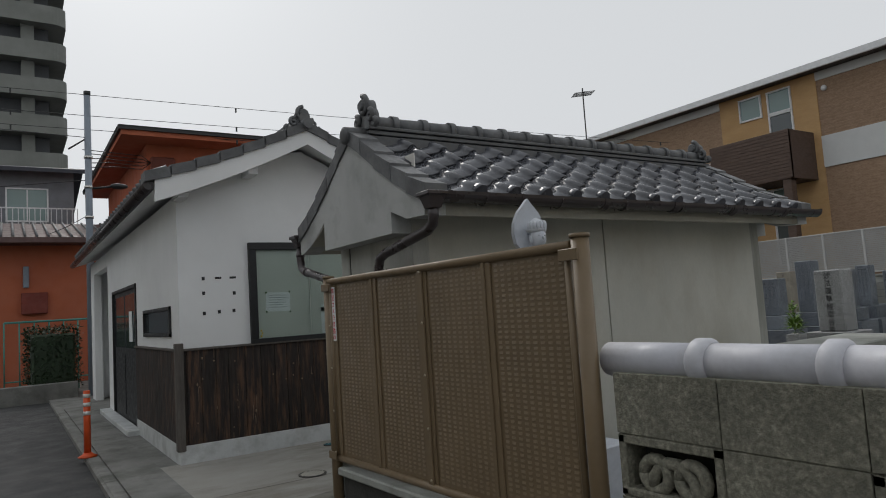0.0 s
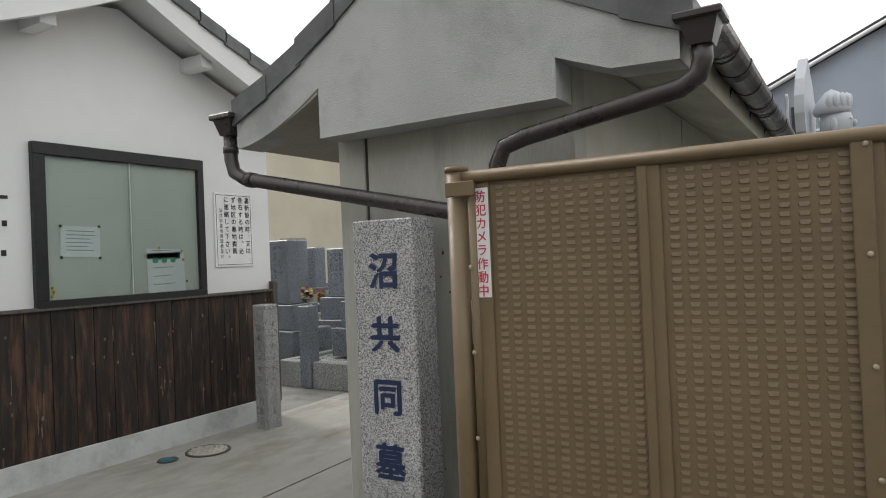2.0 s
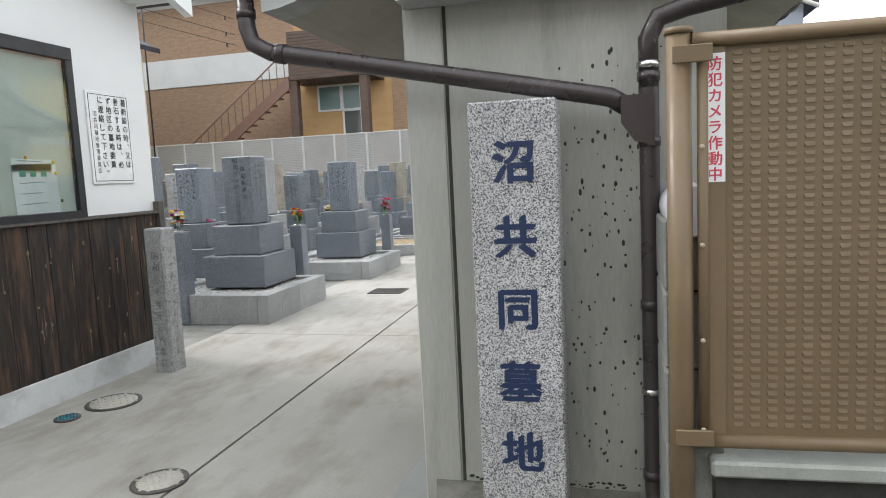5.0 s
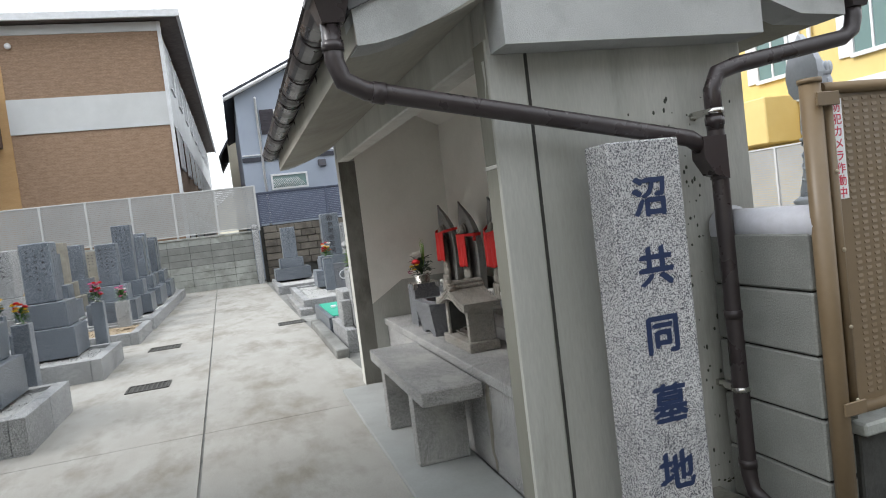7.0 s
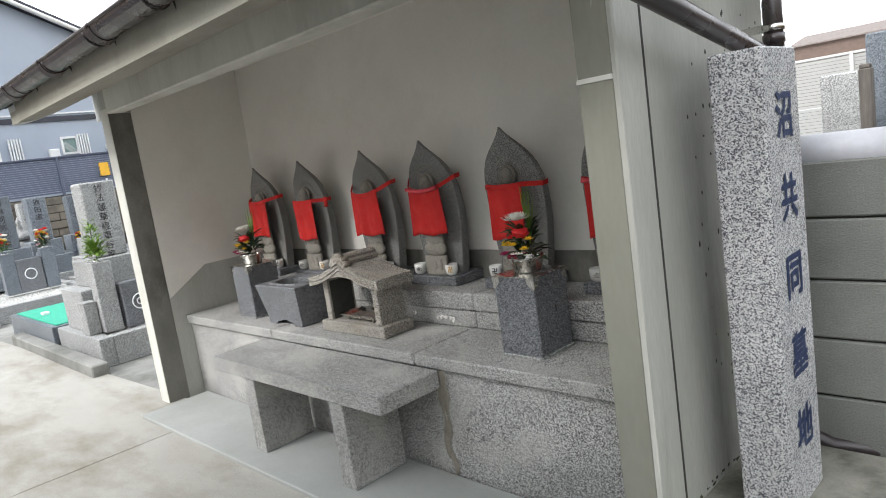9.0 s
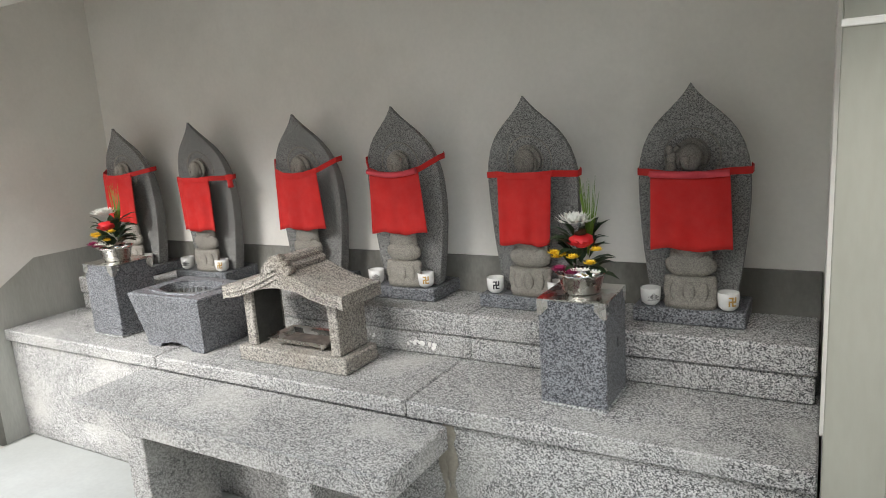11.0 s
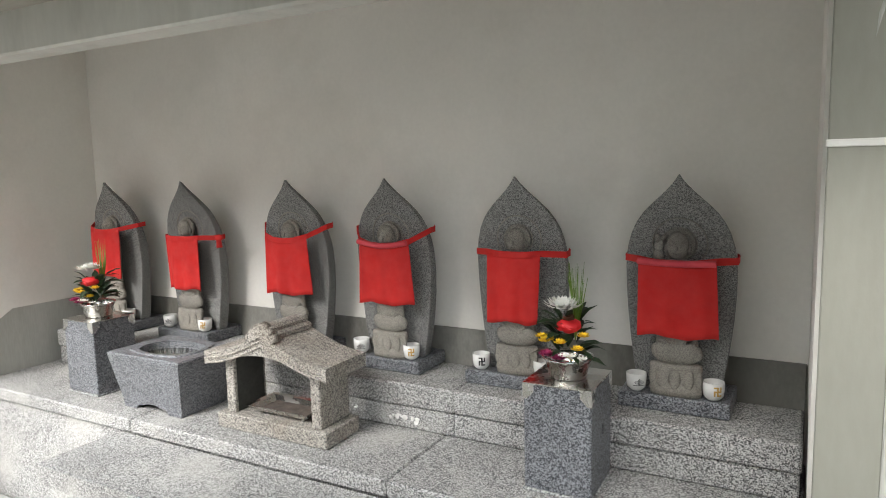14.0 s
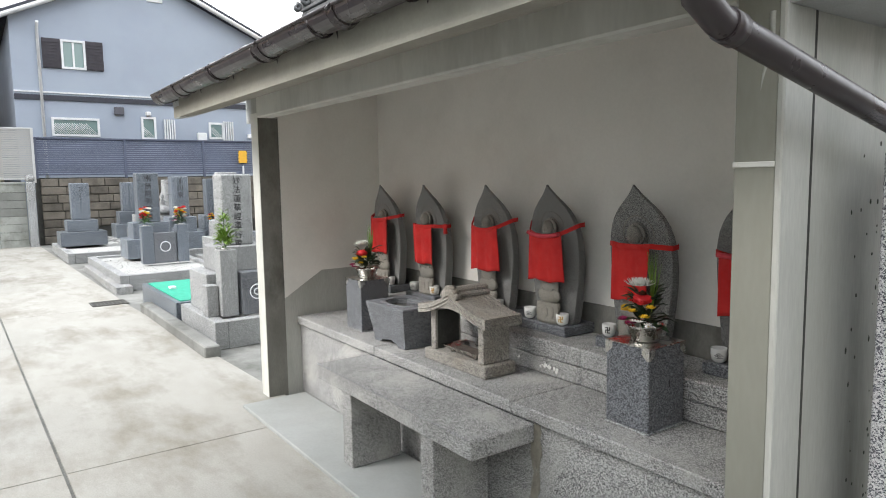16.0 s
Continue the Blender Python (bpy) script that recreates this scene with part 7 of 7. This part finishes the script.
for k in range(20):
    part("tread", M().box(AXF - 1.69, AXF - 0.8, 17.1 + k * 0.3, 17.1 + k * 0.3 + 0.27, 4.95 - k * 0.225, 5.0 - k * 0.225, 0), STAIRM, stair)
    part("baluster", M().box(AXF - 1.74, AXF - 1.71, 17.15 + k * 0.3, 17.17 + k * 0.3, 4.9 - k * 0.225, 6.0 - k * 0.225, 0), STAIRM, stair)
part("handrail", M().tube([(AXF - 1.72, 17.0, 6.15), (AXF - 1.72, 23.2, 1.5)], 0.03, 8), STAIRM, stair)
for i in range(9):
    for z in (1.2, 4.2, 7.0):
        facade_window(ap, AY0 - 0.05, AXF + 1.5 + i * 3.4, AXF + 3.0 + i * 3.4, z, z + 1.3, "-y", gl=WINDOW)
for y, z in ((17.6, 6.4), (13.4, 8.2), (17.7, 3.6)):
    part("wall_lamp", M().blob((AXF - 0.12, y, z), 0.1, 0.1, 0.1, 10, 6), WHITEPAINT, ap)


def gable_house(name, label, cat, x0, x1, y0, y1, eave_z, ridge_z, wall, roofm, along="x", over=0.5):
    """A two-storey house. along: the direction of its ridge."""
    t = thing(name, label, cat)
    part("wall", M().box(x0, x1, y0, y1, -0.1, eave_z, 0), wall, t)
    if along == "x":
        ym = (y0 + y1) / 2
        part("gable", M().prism([(y0, eave_z), (y1, eave_z), (ym, ridge_z - 0.05)], "x", x0, x1), wall, t)
        s = (ridge_z - eave_z) / (ym - y0)
        part("roof", M().prism([(y0 - over, eave_z - over * s), (ym, ridge_z), (y1 + over, eave_z - over * s), (y1 + over, eave_z - over * s + 0.16), (ym, ridge_z + 0.16), (y0 - over, eave_z - over * s + 0.16)], "x", x0 - over, x1 + over), roofm, t)
    else:
        xm = (x0 + x1) / 2
        part("gable", M().prism([(x0, eave_z), (x1, eave_z), (xm, ridge_z - 0.05)], "y", y0, y1), wall, t)
        s = (ridge_z - eave_z) / (xm - x0)
        part("roof", M().prism([(x0 - over, eave_z - over * s), (xm, ridge_z), (x1 + over, eave_z - over * s), (x1 + over, eave_z - over * s + 0.16), (xm, ridge_z + 0.16), (x0 - over, eave_z - over * s + 0.16)], "y", y0 - over, y1 + over), roofm, t)
    return t


bh = gable_house("blue_house", "two-storey pale blue rendered house with white trim and dark shutters", "house", 25.2, 36.0, 0.0, 6.9, 6.1, 7.72, BLUEH, NAVYTRIM, "x", 0.35)
XF = 25.2
part("band", M().box(XF - 0.05, XF, 0.0, 6.9, 3.88, 4.02, 0), NAVYTRIM, bh, "dark trim band")
part("band", M().box(XF - 0.04, XF, 0.0, 6.9, 4.08, 4.12, 0), WHITEPAINT, bh)
facade_window(bh, XF, 5.14, 5.64, 4.83, 5.52, "-x")
for a in (4.63, 5.71):
    m = M().box(XF - 0.07, XF, a, a + 0.45, 4.77, 5.58, 0)
    for k in range(9):
        m.box(XF - 0.09, XF - 0.07, a + 0.03, a + 0.42, 4.80 + k * 0.083, 4.84 + k * 0.083, 0)
    part("shutter", m, surf("brown_shutter", (0.06, 0.055, 0.065)), bh, "dark louvred shutter")
part("vent", M().box(XF - 0.04, XF, 2.9, 3.35, 6.92, 7.1, 0.005), WHITEPAINT, bh, "gable vent")
for a, b, z0, z1 in ((4.9, 6.0, 2.95, 3.35), (3.35, 3.65, 2.9, 3.45), (1.3, 1.65, 2.95, 3.35)):
    wv = facade_window(bh, XF, a, b, z0, z1, "-x", split=False)
    m = M()
    for k in range(int((b - a) / 0.12) * 2):
        y = a + k * 0.06 * 1.0
        if y < b - 0.02:
            m.tube([(XF - 0.08, y, z0), (XF - 0.08, min(y + 0.3, b), z0 + min(0.3, b - y))], 0.008, 5)
    part("grille", m, WHITEPAINT, wv, "diamond grille")
for a in (2.75, 0.95):
    m = M()
    for k in range(5):
        m.box(XF - 0.12, XF - 0.05, a + k * 0.07, a + k * 0.07 + 0.035, 2.85, 3.45, 0)
    part("window_grille", m, WHITEPAINT, bh, "striped window grille")
for y, z, s in ((4.3, 3.65, 0.13), (3.5, 3.6, 0.07), (1.95, 2.95, 0.14), (0.4, 3.0, 0.08)):
    part("vent_hood", M().box(XF - 0.14, XF, y - s, y + s, z - s * 0.9, z + s * 0.9, 0.02), WHITEPAINT if z < 3.64 else surf("grey_hood", (0.12, 0.12, 0.14)), bh)
part("drainpipe", M().tube([(XF - 0.06, 6.25, 0), (XF - 0.06, 6.25, 5.8), (XF - 0.3, 6.25, 5.95)], 0.04, 8), WHITEPAINT, bh)
part("barge_trim", M().tube([(XF - 0.36, -0.35, 5.93), (XF - 0.36, 3.45, 7.72), (XF - 0.36, 7.25, 5.93)], 0.07, 6), WHITEPAINT, bh, "white verge trim")
gable_house("beige_house", "narrow beige house between the apartment block and the blue house", "house", 40, 48, 5.9, 7.3, 6.5, 7.6, CREAMH, NAVYTRIM)
gable_house("grey_house", "grey two-storey house further along the lane", "house", 38, 52, -6, 6.2, 5.5, 8.0, surf("mid_grey_render", (0.4, 0.38, 0.35)), ROOFB)
ys_ = thing("utility_pole", "distant concrete utility pole with crossarms down the lane", "utility pole", (70, 6.0, 0))
part("pole", M().tube([(0, 0, 0), (0, 0, 11)], [0.2, 0.12], 10), POLEM, ys_)
for z in (10.4, 9.5, 8.4):
    part("crossarm", M().box(-0.05, 0.05, -0.9, 0.9, z, z + 0.1, 0), POLEM, ys_)
# yellow house across from the graves, seen past the shelter's near end
yh = gable_house("yellow_house", "yellow rendered two-storey house with white trim and a terracotta tiled roof", "house", 12.0, 24.0, -16.0, -7.0, 6.2, 8.3, YELLOWH, TERRA, "x", 0.6)
part("trim_band", M().box(11.94, 24.06, -6.99, -6.93, 3.2, 3.4, 0).box(11.94, 12.0, -16, -7, 3.2, 3.4, 0), WHITEPAINT, yh, "white trim band")
for a in (13.2, 16.2, 19.5):
    m = M().box(a, a + 1.0, -6.99, -6.95, 4.0, 5.4, 0)
    wv = part("window", m, CURTAIN, yh)
    part("frame", M().box(a - 0.1, a, -6.99, -6.9, 3.9, 5.5, 0).box(a + 1.0, a + 1.1, -6.99, -6.9, 3.9, 5.5, 0).box(a, a + 1.0, -6.99, -6.9, 5.4, 5.5, 0).box(a, a + 1.0, -6.99, -6.9, 3.9, 4.0, 0).box(a + 0.47, a + 0.53, -6.99, -6.92, 4.0, 5.4, 0), WHITEPAINT, wv)
    for s in (-0.45, 1.1):
        part("shutter", M().box(a + s, a + s + 0.35, -6.99, -6.94, 3.95, 5.45, 0.01), WHITEPAINT, yh)
part("balcony", M().box(16.0, 19.0, -7.0, -5.9, 2.2, 3.4, 0.03), YELLOWH, yh)
part("drainpipe", M().tube([(15.4, -6.9, 0), (15.4, -6.9, 6)], 0.05, 8), WHITEPAINT, yh)
part("drainpipe", M().tube([(20.9, -6.9, 0), (20.9, -6.9, 6)], 0.05, 8), WHITEPAINT, yh)
louvre_fence("back_fence", FENCEW, (4.6, -4.5, 0), (24.0, -4.5, 0), 0.4, 2.0, 1.6, "pale louvred fence behind the back graves")

# ---- up the street ----
orh = thing("orange_house", "two-storey orange rendered house with a dark hipped roof", "house")
part("wall", M().box(5.5, 13.0, 23.0, 32, 0, 7.0, 0), ORANGEH, orh)
part("eave_soffit", M().box(4.7, 13.6, 22.0, 32.6, 6.88, 7.05, 0), ORANGEH, orh, "orange underside of the deep eaves")
part("gutter", M().box(4.62, 13.6, 21.92, 32.6, 7.02, 7.14, 0), DARKMETAL, orh)
part("roof", M().add([(4.6, 21.9, 7.12), (13.6, 21.9, 7.12), (13.6, 32.6, 7.12), (4.6, 32.6, 7.12), (8.6, 26.2, 8.35), (9.8, 26.2, 8.35), (9.8, 28.5, 8.35), (8.6, 28.5, 8.35)], [(0, 1, 5, 4), (1, 2, 6, 5), (2, 3, 7, 6), (3, 0, 4, 7), (4, 5, 6, 7)]), ROOFB, orh)
part("cable_box", M().box(5.6, 6.3, 22.85, 23.0, 6.0, 6.5, 0.05), surf("brown_box", (0.2, 0.06, 0.04)), orh)
for k in range(5):
    part("service_cable", M().tube([(5.6, 22.9, 6.3), (5.3, 22.5, 6.0 + 0.1 * k), (4.4 - 0.2 * k, 20.5, 5.6 + 0.1 * k), (3.57, 18.9, 5.2 + 0.1 * k)], 0.012, 5), DARKMETAL, orh)
wing = thing("orange_wing", "low orange rendered annex with a tiled roof", "house", (0, 0, 0))
part("wall", M().box(1.75, 5.5, 24.0, 30, 0, 4.0, 0), ORANGEH, wing)
part("roof", M().prism([(23.2, 4.1), (27, 5.0), (30, 4.1), (30, 3.95), (23.2, 3.95)], "x", -0.5, 5.45), surf("maroon_tile", (0.13, 0.075, 0.07), (0.09, 0.05, 0.048), 2.0, 0.6, fine=10, fine_amt=0.4, bump=0.3), wing)
for k in range(22):
    part("tile_row", M().tube([(-0.4 + k * 0.28, 23.2, 4.13), (-0.4 + k * 0.28, 26.95, 5.02)], 0.035, 6), TILE_DULL, wing)
part("cabinet", M().box(2.3, 2.95, 23.85, 24.0, 2.0, 2.6, 0.02), surf("red_cabinet", (0.22, 0.05, 0.035)), wing, "dark red meter cabinet")
part("pipe", M().box(2.35, 2.5, 23.9, 24.0, 2.75, 3.35, 0.02), POLEM, wing)
m = M()
for k in range(9):
    m.tube([(1.9 + k * 0.32, 21.5, 0.0), (1.9 + k * 0.32, 21.5, 1.75)], 0.02, 6)
m.tube([(1.9, 21.5, 1.75), (4.5, 21.5, 1.75)], 0.03, 6).tube([(1.9, 21.5, 0.3), (4.5, 21.5, 0.3)], 0.02, 6)
part("railing", m, surf("teal_paint", (0.08, 0.3, 0.26)), wing, "teal painted railing")
gh = gable_house("grey_street_house", "grey house with a balcony and dark roof down the street", "house", -8, 4.4, 34, 44, 8.2, 9.3, surf("slate_render", (0.20, 0.21, 0.23)), NAVYTRIM, "x", 0.8)
facade_window(gh, 34.0, 2.0, 3.4, 6.1, 7.4, "-y")
m = M()
for k in range(16):
    m.box(1.6 + k * 0.19, 1.63 + k * 0.19, 33.2, 33.23, 5.5, 6.5, 0)
m.box(1.6, 4.4, 33.19, 33.24, 6.48, 6.53, 0).box(1.6, 4.4, 33.2, 34, 5.4, 5.5, 0)
part("balcony_rail", m, WHITEPAINT, gh)
tw = thing("apartment_tower", "tall grey apartment tower with rounded stacked balconies", "apartment tower")
TX, TY = 6.1, 62.0
part("core", M().box(-14, TX - 1.2, TY, TY + 14, 0, 46, 0), TOWERDARK, tw)
for k in range(15):
    z = 2.0 + k * 2.95
    pts = [(-14, TY - 1.4), (TX - 0.9, TY - 1.4)] + [(TX - 0.9 + 0.9 * math.sin(a), TY - 0.5 - 0.9 * math.cos(a)) for a in [math.pi / 2 * i / 6 for i in range(1, 7)]] + [(TX, TY + 14), (-14, TY + 14)]
    part("balcony", M().prism(pts, "z", z, z + 1.45), TOWER, tw)
    part("soffit", M().box(-14, TX - 0.3, TY - 1.0, TY + 13, z + 1.46, z + 1.5, 0), TOWERDARK, tw)
for x in (3.0, -1.5):
    part("pier", M().box(x, x + 0.9, TY - 0.6, TY + 0.2, 0, 46, 0), TOWER, tw)
lp = thing("street_pole", "grey steel street pole with a small lamp and cables", "street pole", (3.57, 18.9, 0))
part("pole", M().tube([(0, 0, 0), (0, 0, 6.9)], [0.085, 0.07], 14), POLEM, lp)
part("cap", M().tube([(0, 0, 6.9), (0, 0, 7.0)], 0.075, 12), DARKMETAL, lp)
part("lamp_arm", M().tube([(0, 0, 4.7), (0.5, -0.1, 4.75)], 0.025, 8), DARKMETAL, lp)
part("lamp_head", M().blob((0.62, -0.1, 4.76), 0.2, 0.1, 0.07, 12, 8), DARKMETAL, lp)
for z in (5.4, 4.7, 4.0):
    part("band", M().tube([(0, 0, z), (0, 0, z + 0.06)], 0.092, 12), STEEL, lp)
part("bracket", M().tube([(-0.4, 0, 5.6), (0, 0, 5.9)], 0.02, 6), DARKMETAL, lp)
for i, (a, b, sag) in enumerate((((-30, 26, 9.2), (40, 18.5, 8.0), 0.6), ((-30, 26, 8.6), (40, 18.5, 7.4), 0.6), ((-30, 26, 8.2), (40, 18.5, 7.0), 0.6), ((-20, 14, 6.4), (3.57, 18.9, 5.9), 0.3), ((3.57, 18.9, 4.1), (2.0, 34, 5.5), 0.3), ((-18, 30, 5.2), (3.57, 18.9, 4.9), 0.3))):
    A, B = Vector(a), Vector(b)
    pts = [A.lerp(B, k / 24) - Vector((0, 0, sag * 4 * (k / 24) * (1 - k / 24))) for k in range(25)]
    m = M().tube(pts, 0.009, 5)
    if i < 3:
        for k in range(1, 24, 2):
            m.box(pts[k].x - 0.02, pts[k].x + 0.02, pts[k].y - 0.02, pts[k].y + 0.02, pts[k].z - 0.14, pts[k].z, 0)
    solid("overhead_cable", m, DARKMETAL, "thin black overhead cable crossing the street", "cable", "overhead cables")
cn = thing("delineator_post", "orange plastic delineator post with white reflective bands on the kerb", "delineator post", (2.745, 10.72, 0.0))
part("foot", M().lathe([(0.10, 0), (0.105, 0.01), (0.06, 0.03), (0.045, 0.05)], n=18), PLASTORANGE, cn)
part("post", M().tube([(0, 0, 0.03), (0, 0, 0.76)], 0.038, 16), PLASTORANGE, cn)
for z in (0.48, 0.58, 0.68):
    part("band", M().tube([(0, 0, z), (0, 0, z + 0.045)], 0.0395, 16), REFLECT, cn, "white reflective band")
sd = thing("drain_grate", "dark iron gutter grate beside the street", "drain grate", (3.02, 9.6, -0.01))
m = M().box(-0.14, 0.14, -0.2, -0.18, 0, 0.012, 0.002).box(-0.14, 0.14, 0.18, 0.2, 0, 0.012, 0.002).box(-0.14, -0.12, -0.2, 0.2, 0, 0.012, 0.002).box(0.12, 0.14, -0.2, 0.2, 0, 0.012, 0.002)
part("frame", m, IRON, sd)
for k in range(9):
    part("bar", M().box(-0.12, 0.12, -0.17 + k * 0.04, -0.155 + k * 0.04, 0, 0.01, 0), IRON, sd)
hd = thing("hedge", "dark green clipped hedge behind a low concrete kerb", "hedge", (0, 0, 0))
random.seed(9)
m = M()
for i in range(5200):
    x, y, z = random.uniform(2.3, 3.4), random.uniform(19.3, 20.9), random.uniform(0.2, 1.55)
    if min(x - 2.3, 3.4 - x, y - 19.3, 1.55 - z) > 0.14:
        continue
    leaf(m, (x + random.uniform(-0.06, 0.06), y, z + random.uniform(-0.05, 0.07)), (random.uniform(-1, 1), random.uniform(-1, 0.5), random.uniform(-0.3, 1)), 0.08, 0.045)
m.box(2.42, 3.28, 19.42, 20.8, -0.03, 1.42, 0.05)
part("foliage", m, LEAF_DARK, hd, "", "stuff")
solid("hedge_kerb", M().box(1.7, 3.3, 19.0, 19.15, -0.1, 0.34, 0.02), EDGE, "mossy low concrete kerb under the hedge", kind="structure")
for i, (ax_, ay_, az_) in enumerate(((22.5, 21.5, 7.9),)):
    an = thing("tv_antenna", "thin roof aerial with short elements against the sky", "aerial", (ax_, ay_, az_))
    part("mast", M().tube([(0, 0, -7.96), (0, 0, 2.4)], 0.03, 6), DARKMETAL, an)
    part("boom", M().tube([(-0.5, -0.6, 2.0), (0.5, 0.6, 2.3)], 0.02, 6), DARKMETAL, an)
    for k in range(7):
        q = k / 6 - 0.5
        part("element", M().tube([(q + 0.3, q * 1.2 - 0.3, 2.15 + q * 0.3), (q - 0.3, q * 1.2 + 0.3, 2.15 + q * 0.3)], 0.012, 5), DARKMETAL, an)

# ---- far surroundings that close the place ----
random.seed(55)
for i in range(26):
    a = 2 * math.pi * i / 26
    cx, cy = 12 + 95 * math.cos(a), 8 + 95 * math.sin(a)
    if cx > 60 and -20 < cy < 40:
        cx += 40
    gable_house("distant_house", "plain two-storey house far off among others", "house", cx - 7, cx + 7, cy - 6, cy + 6, random.uniform(5, 7.5), random.uniform(8, 10), random.choice((CREAMH, BANDW, BALC)), ROOFB)
gable_house("street_house", "cream rendered house across the street", "house", -14, -5.5, 4, 16, 6, 8, CREAMH, ROOFB, "y", 0.6)
gable_house("street_house", "pale rendered house across the street", "house", -14, -5.5, -10, 2, 6, 8, BANDW, ROOFB, "y", 0.6)
gable_house("pale_back_house", "cream house with a balcony beyond the graves", "house", 12.5, 21, 20.5, 27, 6.0, 7.6, CREAMH, NAVYTRIM, "x", 0.4)

# ---- roof tiles, the last ----
lay_tiles(roof, lambda y: roof_z(y) - 0.01, YC, 0.955, XA + 0.155, 14, 0.262, 5)
for sgn in (1, -1):
    for xa in (XA - 0.015, XB - 0.135):
        for k in range(5):
            d0, d1 = 1.0 - k * 0.2, 1.0 - (k + 1) * 0.2 - 0.02
            ya, yb_ = YC + sgn * d0, YC + sgn * d1
            za, zb = roof_z(ya), roof_z(yb_)
            part("verge_tile", M().prism([(ya, za + 0.055), (yb_, zb + 0.035), (yb_, zb - 0.07), (ya, za - 0.06)], "x", xa + 0.004 * (k % 2), xa + 0.15 + 0.004 * (k % 2)), TILE_DULL, roof)
rg = part("ridge", M().box(XA + 0.12, XB - 0.12, YC - 0.085, YC + 0.085, 2.62, 2.70, 0.004).box(XA + 0.12, XB - 0.12, YC - 0.09, YC + 0.09, 2.707, 2.735, 0.004).box(XA + 0.12, XB - 0.12, YC - 0.10, YC + 0.10, 2.742, 2.765, 0.004), TILE_DULL, sh, "stacked ridge courses of grey tile")
for k in range(15):
    x = XA + 0.14 + k * 0.25
    part("ridge_tile", M().tube([(x, YC, 2.80), (x + 0.24, YC, 2.805)], 0.06, 16).tube([(x + 0.20, YC, 2.805), (x + 0.25, YC, 2.805)], 0.072, 16), TILE_DULL, rg)
ridge_end(rg, (XA + 0.13, YC, 2.82), 0.85, "x")
ridge_end(rg, (XB - 0.2, YC, 2.80), 0.8, "x")
part("end_disc", M().tube([(XA - 0.03, YC, 2.70), (XA + 0.14, YC, 2.71)], 0.062, 18).blob((XA - 0.03, YC, 2.70), 0.02, 0.06, 0.06, 14, 8), TILE_DULL, rg, "round end tile of the verge")
